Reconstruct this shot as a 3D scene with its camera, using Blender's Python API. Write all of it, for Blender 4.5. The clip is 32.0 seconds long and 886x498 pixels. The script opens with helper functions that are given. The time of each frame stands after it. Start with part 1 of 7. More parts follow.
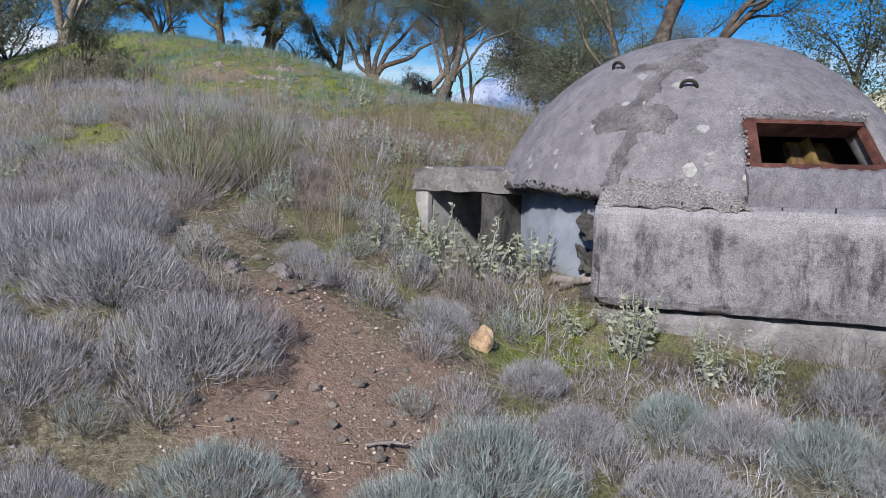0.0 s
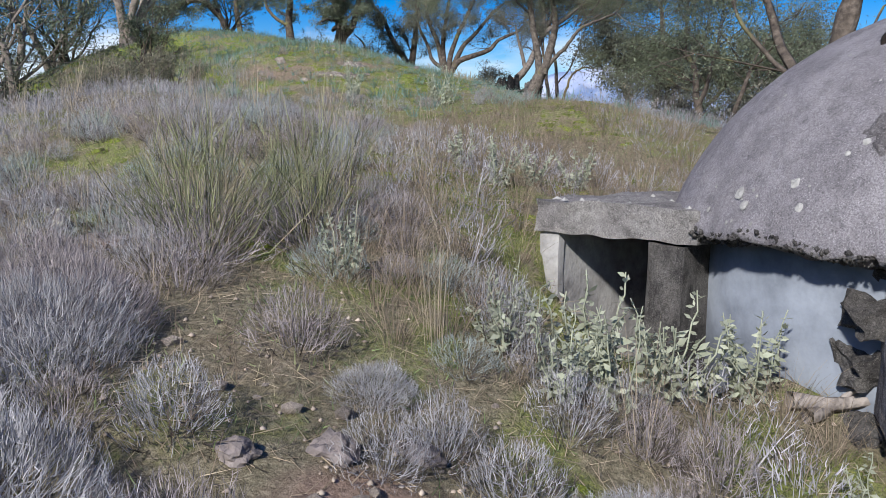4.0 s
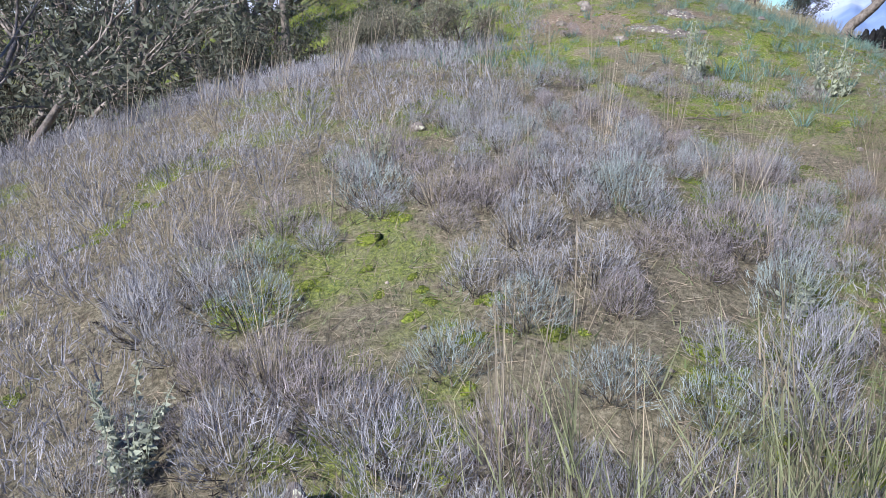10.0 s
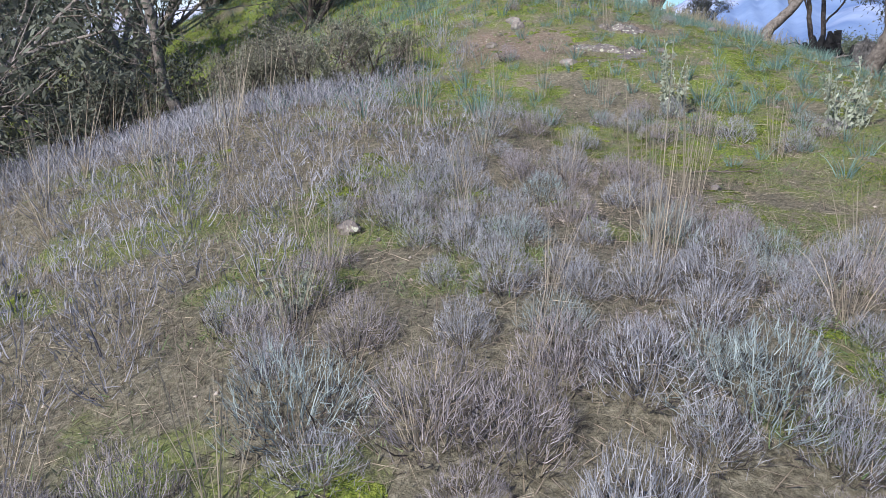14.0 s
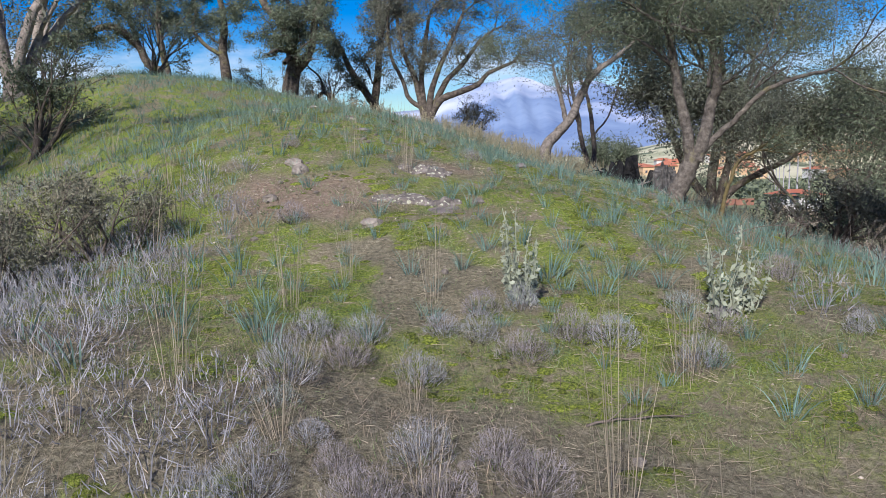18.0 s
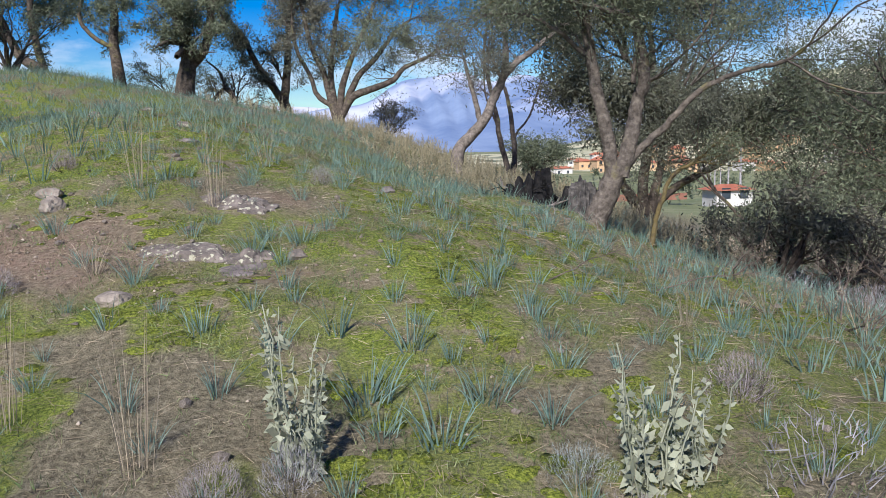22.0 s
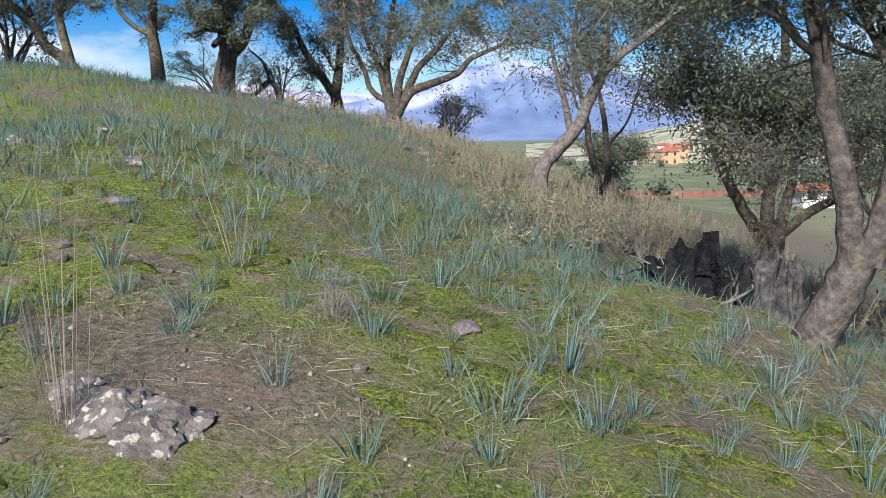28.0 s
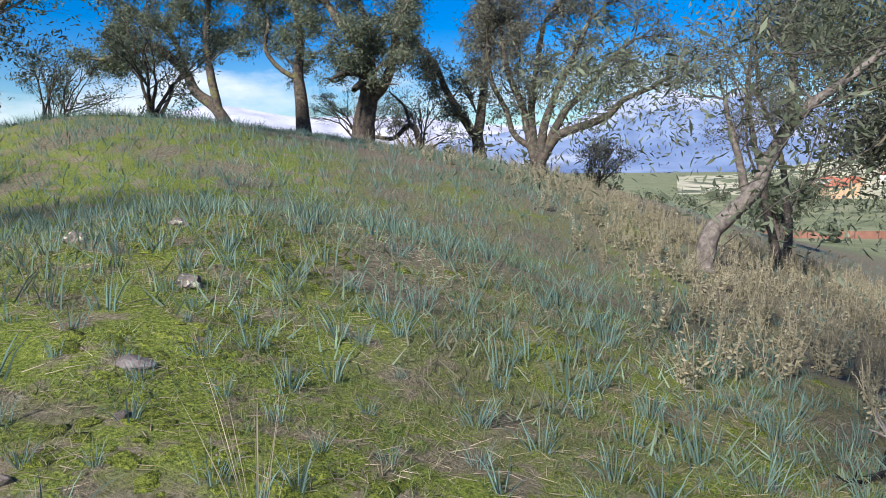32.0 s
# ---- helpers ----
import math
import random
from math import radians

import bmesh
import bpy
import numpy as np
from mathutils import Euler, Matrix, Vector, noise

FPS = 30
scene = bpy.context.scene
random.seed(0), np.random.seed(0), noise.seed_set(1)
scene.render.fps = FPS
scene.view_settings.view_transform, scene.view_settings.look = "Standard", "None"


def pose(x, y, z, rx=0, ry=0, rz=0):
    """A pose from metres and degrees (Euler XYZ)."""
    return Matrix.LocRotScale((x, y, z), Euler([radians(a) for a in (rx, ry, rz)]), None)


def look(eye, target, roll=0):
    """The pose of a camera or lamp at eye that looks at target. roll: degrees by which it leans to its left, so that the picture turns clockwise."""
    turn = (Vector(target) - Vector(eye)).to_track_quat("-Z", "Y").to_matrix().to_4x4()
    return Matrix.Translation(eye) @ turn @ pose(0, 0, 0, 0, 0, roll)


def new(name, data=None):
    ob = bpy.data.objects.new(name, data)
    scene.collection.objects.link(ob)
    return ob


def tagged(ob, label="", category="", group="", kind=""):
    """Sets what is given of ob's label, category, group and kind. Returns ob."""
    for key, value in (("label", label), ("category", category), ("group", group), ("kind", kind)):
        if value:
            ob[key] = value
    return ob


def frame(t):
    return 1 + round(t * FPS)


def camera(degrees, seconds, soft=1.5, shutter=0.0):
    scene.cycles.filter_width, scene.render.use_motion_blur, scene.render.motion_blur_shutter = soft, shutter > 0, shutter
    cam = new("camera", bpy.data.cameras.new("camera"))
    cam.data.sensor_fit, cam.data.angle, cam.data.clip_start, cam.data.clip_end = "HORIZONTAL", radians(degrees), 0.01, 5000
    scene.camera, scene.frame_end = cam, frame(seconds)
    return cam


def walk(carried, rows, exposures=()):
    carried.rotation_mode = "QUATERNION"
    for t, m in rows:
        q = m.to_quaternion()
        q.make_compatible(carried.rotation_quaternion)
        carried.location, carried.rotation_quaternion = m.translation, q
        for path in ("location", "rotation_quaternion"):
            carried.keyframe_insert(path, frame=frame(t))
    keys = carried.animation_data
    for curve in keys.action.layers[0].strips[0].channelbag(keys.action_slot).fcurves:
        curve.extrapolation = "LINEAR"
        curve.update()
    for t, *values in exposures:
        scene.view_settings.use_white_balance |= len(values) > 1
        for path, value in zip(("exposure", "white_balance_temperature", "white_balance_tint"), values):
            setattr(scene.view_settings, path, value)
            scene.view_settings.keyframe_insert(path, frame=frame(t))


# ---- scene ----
EXPOSURES = ((0, 0.32, 6150, 9), (2.5, 0.33, 6150, 9), (5, 0.58, 6150, 9), (9, 0.72, 5900, 10.5), (11, 0.76, 5800, 11), (12, 0.62, 5800, 11.5), (13, 0.86, 5780, 10.5), (14, 0.52, 5850, 10), (14.8, 0.53, 5850, 9), (16, 0.41, 5950, 9.5), (19, 0.41, 6080, 11), (24, 0.46, 6200, 10.5), (28, 0.5, 6100, 10), (30, 0.62, 6100, 9.5), (32, 0.58, 6200, 9.5))
cam = camera(59.13, 32.0, 0.8)
# seconds, eye, heading to the left of +y, tilt up, roll
WALK = (
    (0.0, 0.000, -0.000, 1.600, -0.00, -7.34, 1.17),
    (0.5, -0.242, 0.281, 1.600, -3.76, -7.56, 1.13),
    (1.0, -0.306, 0.591, 1.584, -5.74, -9.08, 1.38),
    (1.5, -0.262, 0.964, 1.678, -6.64, -7.62, 1.67),
    (2.0, -0.286, 1.227, 1.645, -5.74, -6.96, 1.55),
    (2.5, -0.363, 1.615, 1.692, -3.23, -6.65, 1.25),
    (4.5, -0.478, 2.757, 1.824, 9.92, -8.47, 0.16),
    (5.0, -0.516, 3.072, 1.915, 15.60, -9.45, 0.04),
    (5.5, -0.568, 3.277, 2.016, 19.15, -10.47, 0.45),
    (6.0, -0.738, 3.530, 2.067, 21.33, -10.26, 1.43),
    (6.5, -0.827, 3.817, 2.115, 21.49, -9.74, 2.56),
    (7.0, -0.902, 4.061, 2.212, 26.63, -9.68, 1.70),
    (7.5, -1.074, 4.279, 2.180, 28.32, -10.64, 1.32),
    (8.0, -1.240, 4.479, 2.393, 25.84, -11.82, 2.15),
    (8.5, -1.348, 4.691, 2.372, 22.18, -13.06, 2.68),
    (9.0, -1.529, 4.898, 2.558, 19.41, -12.44, 2.47),
    (9.5, -1.815, 5.050, 2.583, 20.42, -14.82, 3.23),
    (10.0, -2.056, 5.217, 2.672, 22.51, -14.67, 3.05),
    (10.5, -2.247, 5.445, 2.710, 22.86, -15.80, 2.92),
    (11.0, -2.503, 5.592, 2.791, 23.08, -14.34, 2.44),
    (11.5, -2.537, 5.660, 2.788, 22.73, -13.54, 2.25),
    (12.0, -2.659, 5.790, 2.707, 22.82, -14.76, 1.17),
    (12.5, -2.790, 5.997, 2.676, 23.79, -15.89, 0.72),
    (13.0, -2.802, 6.303, 2.601, 23.83, -15.24, -1.86),
    (13.5, -2.885, 6.801, 2.773, 14.98, -14.52, -2.16),
    (14.0, -3.107, 7.107, 2.906, 15.51, -13.76, 0.61),
    (14.5, -3.320, 7.341, 3.066, 15.14, -12.31, 0.44),
    (15.0, -3.415, 7.696, 3.095, 12.62, -12.12, 0.35),
    (15.5, -3.448, 7.942, 3.318, 9.04, -6.96, 0.09),
    (17.5, -3.665, 9.007, 3.423, 3.50, -6.46, -1.29),
    (18.0, -3.663, 9.304, 3.475, -0.78, -6.90, -0.92),
    (18.5, -3.494, 9.602, 3.474, -6.12, -7.21, -0.87),
    (19.0, -3.301, 9.862, 3.594, -7.05, -7.15, -1.50),
    (19.5, -3.185, 10.201, 3.566, -9.62, -7.13, -1.93),
    (20.0, -3.133, 10.452, 3.721, -10.26, -6.53, -1.34),
    (20.5, -3.003, 10.737, 3.735, -9.66, -6.28, -1.28),
    (21.0, -2.958, 11.052, 3.731, -6.54, -6.73, -1.42),
    (21.5, -2.908, 11.406, 3.736, -6.63, -7.37, -1.57),
    (22.0, -2.697, 11.777, 3.688, -5.14, -7.32, -1.40),
    (22.5, -2.676, 12.178, 3.683, 0.76, -7.11, -1.57),
    (23.0, -2.736, 12.529, 3.764, 2.60, -6.67, -1.62),
    (23.5, -2.649, 12.966, 3.705, 6.43, -6.65, -1.59),
    (24.0, -2.577, 13.340, 3.727, 7.06, -6.55, -1.19),
    (24.5, -2.665, 13.728, 3.774, 6.53, -6.62, -0.22),
    (26.5, -2.889, 14.803, 3.833, 7.86, -8.45, -1.32),
    (27.0, -2.698, 15.097, 3.981, 3.27, -8.13, -1.71),
    (27.5, -2.687, 15.290, 4.029, 2.53, -8.07, -2.26),
    (28.0, -2.702, 15.513, 4.187, -0.90, -8.13, -0.80),
    (28.5, -2.549, 15.661, 4.208, -2.28, -7.75, -0.53),
    (29.0, -2.405, 15.761, 4.281, -2.93, -6.94, -1.43),
    (29.5, -2.376, 15.966, 4.239, -2.41, -6.28, -1.68),
    (30.0, -2.404, 16.320, 4.380, -0.51, -6.24, -1.84),
    (30.5, -2.462, 16.558, 4.454, 4.00, -6.10, -1.32),
    (31.0, -2.459, 16.820, 4.565, 6.62, -6.03, -1.39),
    (31.5, -2.551, 16.986, 4.608, 8.52, -5.83, -1.29),
    (32.0, -2.701, 17.220, 4.665, 9.62, -5.79, -0.54),
)


def carried_pose(x, y, z, yaw, pitch, roll):
    return pose(x, y, z, 0, 0, yaw) @ pose(0, 0, 0, 90 + pitch) @ pose(0, 0, 0, 0, 0, roll)


walk(cam, [(row[0], carried_pose(*row[1:])) for row in WALK], EXPOSURES)

# ---------------------------------------------------------------- light
SUN_EL, SUN_AZ = 34.0, 200.0   # degrees; azimuth clockwise from +y (north)
sun_data = bpy.data.lights.new("sun", "SUN")
sun_data.energy, sun_data.angle, sun_data.color = 5.0, radians(3), (1.0, 0.95, 0.88)
sun = new("sun", sun_data)
_az, _el = radians(SUN_AZ), radians(SUN_EL)
sun.matrix_world = look((math.sin(_az) * math.cos(_el) * 60, math.cos(_az) * math.cos(_el) * 60, math.sin(_el) * 60), (0, 0, 0))

world = bpy.data.worlds.new("world")
scene.world = world
world.use_nodes = True


def build_world():
    nt = world.node_tree
    n, l = nt.nodes, nt.links
    n.clear()
    out = n.new("ShaderNodeOutputWorld")
    bg = n.new("ShaderNodeBackground")
    sky = n.new("ShaderNodeTexSky")
    sky.sky_type, sky.sun_disc = "NISHITA", False
    sky.sun_elevation, sky.sun_rotation = _el, _az
    sky.air_density, sky.dust_density, sky.ozone_density = 1.0, 0.6, 2.5
    tc = n.new("ShaderNodeTexCoord")
    sep = n.new("ShaderNodeSeparateXYZ")
    l.new(tc.outputs["Generated"], sep.inputs[0])
    mp = n.new("ShaderNodeMapping")
    mp.inputs["Scale"].default_value = (2.2, 2.2, 7.0)
    mp.inputs["Location"].default_value = (3.1, 0.4, 0.15)
    l.new(tc.outputs["Generated"], mp.inputs[0])
    nz = n.new("ShaderNodeTexNoise")
    nz.inputs["Scale"].default_value, nz.inputs["Detail"].default_value, nz.inputs["Roughness"].default_value = 1.6, 9, 0.58
    l.new(mp.outputs[0], nz.inputs["Vector"])
    # more cloud low over the hills and towards the east
    low = n.new("ShaderNodeMapRange")
    low.inputs["From Min"].default_value, low.inputs["From Max"].default_value = 0.02, 0.22
    low.inputs["To Min"].default_value, low.inputs["To Max"].default_value = 0.28, -0.12
    l.new(sep.outputs[2], low.inputs["Value"])
    east = n.new("ShaderNodeMapRange")
    east.inputs["From Min"].default_value, east.inputs["From Max"].default_value = -0.35, 0.75
    east.inputs["To Min"].default_value, east.inputs["To Max"].default_value = -0.14, -0.04
    l.new(sep.outputs[0], east.inputs["Value"])
    a = n.new("ShaderNodeMath"); a.operation = "ADD"
    b = n.new("ShaderNodeMath"); b.operation = "ADD"
    l.new(nz.outputs["Fac"], a.inputs[0]); l.new(low.outputs[0], a.inputs[1])
    l.new(a.outputs[0], b.inputs[0]); l.new(east.outputs[0], b.inputs[1])
    ramp = n.new("ShaderNodeValToRGB")
    ramp.color_ramp.elements[0].position, ramp.color_ramp.elements[1].position = 0.52, 0.72
    l.new(b.outputs[0], ramp.inputs[0])
    mix = n.new("ShaderNodeMix"); mix.data_type = "RGBA"
    mix.inputs["B"].default_value = (8.6, 9.1, 10.0, 1)
    hs = n.new("ShaderNodeHueSaturation")
    hs.inputs["Saturation"].default_value = 1.8
    hs.inputs["Hue"].default_value = 0.52
    hs.inputs["Value"].default_value = 1.12
    l.new(sky.outputs[0], hs.inputs["Color"])
    l.new(ramp.outputs[0], mix.inputs["Factor"]); l.new(hs.outputs[0], mix.inputs["A"])
    l.new(mix.outputs["Result"], bg.inputs[0])
    bg.inputs[1].default_value = SKY
    l.new(bg.outputs[0], out.inputs[0])


SKY = 0.078
build_world()


# ---------------------------------------------------------------- materials
def material(name, colors, scale=8.0, rough=0.9, bump=0.3, bump_scale=40.0, metal=0.0, rand=0.0, island=0.0, detail=6.0, coords="Object", second=None, translucent=0.0, grain=0.62):
    """colors: (position, colour) stops over a noise; second: (colour, scale, low, high) spots; rand, island: brightness spread by object or by piece."""
    m = bpy.data.materials.new(name)
    m.use_nodes = True
    nt = m.node_tree
    n, l = nt.nodes, nt.links
    p = n["Principled BSDF"]
    p.inputs["Roughness"].default_value, p.inputs["Metallic"].default_value = rough, metal
    p.inputs["Specular IOR Level"].default_value = 0.25
    tc = n.new("ShaderNodeTexCoord")
    src = tc.outputs[coords]
    nz = n.new("ShaderNodeTexNoise")
    nz.inputs["Scale"].default_value, nz.inputs["Detail"].default_value, nz.inputs["Roughness"].default_value = scale, detail, grain
    l.new(src, nz.inputs["Vector"])
    ramp = n.new("ShaderNodeValToRGB")
    els = ramp.color_ramp.elements
    while len(els) < len(colors):
        els.new(0.5)
    for e, (pos, c) in zip(els, colors):
        e.position, e.color = pos, (*c, 1)
    l.new(nz.outputs["Fac"], ramp.inputs[0])
    col = ramp.outputs[0]
    if second:
        c2, sc2, lo, hi = second
        n2 = n.new("ShaderNodeTexNoise")
        n2.inputs["Scale"].default_value, n2.inputs["Detail"].default_value = sc2, 4
        l.new(src, n2.inputs["Vector"])
        mr = n.new("ShaderNodeMapRange")
        mr.inputs["From Min"].default_value, mr.inputs["From Max"].default_value = lo, hi
        l.new(n2.outputs["Fac"], mr.inputs["Value"])
        mx = n.new("ShaderNodeMix"); mx.data_type = "RGBA"
        mx.inputs["B"].default_value = (*c2, 1)
        l.new(mr.outputs[0], mx.inputs["Factor"]); l.new(col, mx.inputs["A"])
        col = mx.outputs["Result"]
    if rand or island:
        if rand:
            r = n.new("ShaderNodeObjectInfo").outputs["Random"]
        else:
            r = n.new("ShaderNodeNewGeometry").outputs["Random Per Island"]
        mr = n.new("ShaderNodeMapRange")
        mr.inputs["To Min"].default_value, mr.inputs["To Max"].default_value = 1 - (rand or island), 1 + (rand or island)
        l.new(r, mr.inputs["Value"])
        hs = n.new("ShaderNodeHueSaturation")
        l.new(mr.outputs[0], hs.inputs["Value"])
        l.new(col, hs.inputs["Color"])
        col = hs.outputs[0]
    l.new(col, p.inputs["Base Color"])
    if bump:
        nb = n.new("ShaderNodeTexNoise")
        nb.inputs["Scale"].default_value, nb.inputs["Detail"].default_value = bump_scale, 5
        l.new(src, nb.inputs["Vector"])
        bp = n.new("ShaderNodeBump")
        bp.inputs["Strength"].default_value, bp.inputs["Distance"].default_value = bump, 0.02
        l.new(nb.outputs["Fac"], bp.inputs["Height"])
        l.new(bp.outputs[0], p.inputs["Normal"])
    if translucent:
        tr = n.new("ShaderNodeBsdfTranslucent")
        l.new(col, tr.inputs["Color"])
        ms = n.new("ShaderNodeMixShader")
        ms.inputs[0].default_value = translucent
        l.new(p.outputs[0], ms.inputs[1]); l.new(tr.outputs[0], ms.inputs[2])
        l.new(ms.outputs[0], n["Material Output"].inputs[0])
    return m


def concrete(name, dark, mid, light, stain=0.5, band=None):
    """Old concrete: blotches, rain streaks, dark biofilm, sand grain and pale aggregate; band: height above which the skin has spalled."""
    m = bpy.data.materials.new(name)
    m.use_nodes = True
    nt = m.node_tree
    n, l = nt.nodes, nt.links
    p = n["Principled BSDF"]
    p.inputs["Roughness"].default_value = 0.95
    p.inputs["Specular IOR Level"].default_value = 0.2
    tc = n.new("ShaderNodeTexCoord")

    def tex(scale, detail=6, rough=0.6, stretch=None):
        t = n.new("ShaderNodeTexNoise")
        t.inputs["Scale"].default_value, t.inputs["Detail"].default_value, t.inputs["Roughness"].default_value = scale, detail, rough
        src = tc.outputs["Object"]
        if stretch:
            mp = n.new("ShaderNodeMapping")
            mp.inputs["Scale"].default_value = stretch
            l.new(src, mp.inputs[0])
            src = mp.outputs[0]
        l.new(src, t.inputs["Vector"])
        return t.outputs["Fac"]

    def rng_(src, lo, hi, a=0.0, b=1.0):
        r = n.new("ShaderNodeMapRange")
        for key, v in (("From Min", lo), ("From Max", hi), ("To Min", a), ("To Max", b)):
            r.inputs[key].default_value = v
        l.new(src, r.inputs["Value"])
        return r.outputs[0]

    def mixed(fac, a, b, mode="MIX"):
        x = n.new("ShaderNodeMix"); x.data_type = "RGBA"; x.blend_type = mode
        if isinstance(fac, bpy.types.NodeSocket):
            l.new(fac, x.inputs["Factor"])
        else:
            x.inputs["Factor"].default_value = fac
        for key, v in (("A", a), ("B", b)):
            if isinstance(v, bpy.types.NodeSocket):
                l.new(v, x.inputs[key])
            else:
                x.inputs[key].default_value = (*v, 1)
        return x.outputs["Result"]

    c = mixed(rng_(tex(2.3, 8, 0.65), 0.35, 0.65), mid, light)
    c = mixed(rng_(tex(8.5, 13, 0.85), 0.48, 0.62, 0, 0.8), c, dark)
    c = mixed(rng_(tex(2.0, 9, 0.75, (2.6, 2.6, 0.6)), 0.5, 0.6, 0, stain), c, tuple(v * 0.75 for v in dark))
    if band:
        sp = n.new("ShaderNodeSeparateXYZ")
        l.new(tc.outputs["Object"], sp.inputs[0])
        ad = n.new("ShaderNodeMath"); ad.operation = "MULTIPLY_ADD"
        l.new(tex(4, 8, 0.7), ad.inputs[0]); ad.inputs[1].default_value = 0.45
        l.new(sp.outputs[2], ad.inputs[2])
        c = mixed(rng_(ad.outputs[0], band + 0.23, band + 0.32, 0, 0.6), c, tuple(v * 1.25 for v in light))
    vo = n.new("ShaderNodeTexVoronoi")
    vo.inputs["Scale"].default_value = 75
    l.new(tc.outputs["Object"], vo.inputs["Vector"])
    c = mixed(rng_(vo.outputs["Distance"], 0.16, 0.24, 0.55, 0.0), c, tuple(min(1, v * 1.45) for v in light))
    grain = tex(120, 4, 0.8)
    g = n.new("ShaderNodeHueSaturation")
    l.new(rng_(grain, 0.32, 0.68, 0.4, 1.55), g.inputs["Value"]); l.new(c, g.inputs["Color"])
    l.new(g.outputs[0], p.inputs["Base Color"])
    h = n.new("ShaderNodeMath"); h.operation = "MULTIPLY_ADD"
    l.new(tex(14, 8, 0.75), h.inputs[0]); h.inputs[1].default_value = 1.3
    l.new(grain, h.inputs[2])
    bp = n.new("ShaderNodeBump")
    bp.inputs["Strength"].default_value, bp.inputs["Distance"].default_value = 0.9, 0.014
    l.new(h.outputs[0], bp.inputs["Height"]); l.new(bp.outputs[0], p.inputs["Normal"])
    return m


M_CONCRETE = concrete("concrete", (0.055, 0.05, 0.054), (0.2, 0.183, 0.19), (0.36, 0.335, 0.34), 0.75, 1.0)
M_SCAR = concrete("dark_mortar", (0.055, 0.05, 0.052), (0.135, 0.124, 0.128), (0.25, 0.23, 0.23), 0.4)
# dark stained concrete; also carries the shade of porch and slot interiors
M_DARKCONC = concrete("stained_and_shaded_concrete", (0.02, 0.018, 0.018), (0.055, 0.05, 0.049), (0.14, 0.13, 0.12), 0.6)
M_DOME = concrete("dome_concrete", (0.14, 0.128, 0.137), (0.22, 0.203, 0.213), (0.3, 0.278, 0.287), 0.35)
M_DARKSLAB = concrete("lichened_slab", (0.07, 0.064, 0.062), (0.17, 0.155, 0.15), (0.32, 0.3, 0.28), 0.3)
M_PEBBLE = material("pebble_aggregate", [(0.35, (0.13, 0.12, 0.118)), (0.65, (0.34, 0.315, 0.3))], 4, 0.95, 0, island=0.4)
M_YELLOW = material("yellow_stained_post", [(0.35, (0.08, 0.048, 0.018)), (0.55, (0.18, 0.12, 0.042)), (0.7, (0.24, 0.19, 0.1))], 9, 0.9, 0.3, 30)
M_RUBBLE = material("rubble_concrete", [(0.36, (0.05, 0.046, 0.044)), (0.5, (0.2, 0.186, 0.178)), (0.64, (0.42, 0.395, 0.37))], 75, 0.95, 1.0, 70, grain=0.75)
M_PALE = material("pale_render", [(0.35, (0.12, 0.132, 0.155)), (0.6, (0.23, 0.25, 0.285))], 2.2, 0.85, 0.2, 30)
M_JAMB = material("limewashed_wall", [(0.35, (0.19, 0.18, 0.175)), (0.6, (0.38, 0.366, 0.352))], 4.5, 0.9, 0.3, 30)
M_RUST = material("rusted_steel", [(0.35, (0.05, 0.022, 0.018)), (0.55, (0.105, 0.042, 0.032)), (0.72, (0.17, 0.085, 0.06))], 9, 0.8, 0.4, 80, metal=0.2)
M_OCHRE = material("ochre_stained_wall", [(0.35, (0.05, 0.03, 0.014)), (0.52, (0.13, 0.08, 0.033)), (0.68, (0.22, 0.155, 0.08))], 8, 0.9, 0.3, 30)
M_IRON = material("dark_iron", [(0.4, (0.03, 0.026, 0.025)), (0.7, (0.08, 0.06, 0.05))], 30, 0.75, 0.3, 80, metal=0.5)
M_LICHEN = material("pale_lichen", [(0.4, (0.26, 0.25, 0.235)), (0.7, (0.42, 0.405, 0.37))], 30, 0.95, 0.6, 90)
M_STONE = material("field_stone", [(0.35, (0.15, 0.125, 0.105)), (0.55, (0.25, 0.21, 0.175)), (0.75, (0.38, 0.33, 0.28))], 9, 0.9, 0.6, 50, rand=0.25)
M_TANSTONE = material("tan_stone", [(0.35, (0.42, 0.27, 0.15)), (0.65, (0.6, 0.42, 0.26))], 9, 0.9, 0.5, 50)
M_DARKROCK = material("dark_rock", [(0.35, (0.10, 0.085, 0.08)), (0.55, (0.19, 0.16, 0.15)), (0.72, (0.3, 0.26, 0.24))], 5, 0.92, 0.8, 30)
M_LICHENROCK = material("lichen_rock", [(0.38, (0.1, 0.085, 0.075)), (0.55, (0.18, 0.15, 0.13)), (0.7, (0.27, 0.23, 0.2))], 9, 0.92, 0.8, 30, second=((0.42, 0.4, 0.3), 26, 0.58, 0.62))
M_BARK = material("olive_bark", [(0.3, (0.035, 0.028, 0.024)), (0.5, (0.085, 0.068, 0.055)), (0.7, (0.16, 0.13, 0.105))], 9, 0.95, 1.0, 26, second=((0.16, 0.15, 0.06), 2.5, 0.58, 0.7))
M_BARKPALE = material("pale_bark", [(0.3, (0.12, 0.1, 0.085)), (0.5, (0.24, 0.2, 0.17)), (0.7, (0.36, 0.31, 0.27))], 9, 0.95, 1.0, 26)
M_BARKMID = material("grey_olive_bark", [(0.3, (0.07, 0.058, 0.05)), (0.5, (0.16, 0.135, 0.115)), (0.7, (0.27, 0.23, 0.2))], 11, 0.95, 1.0, 26)
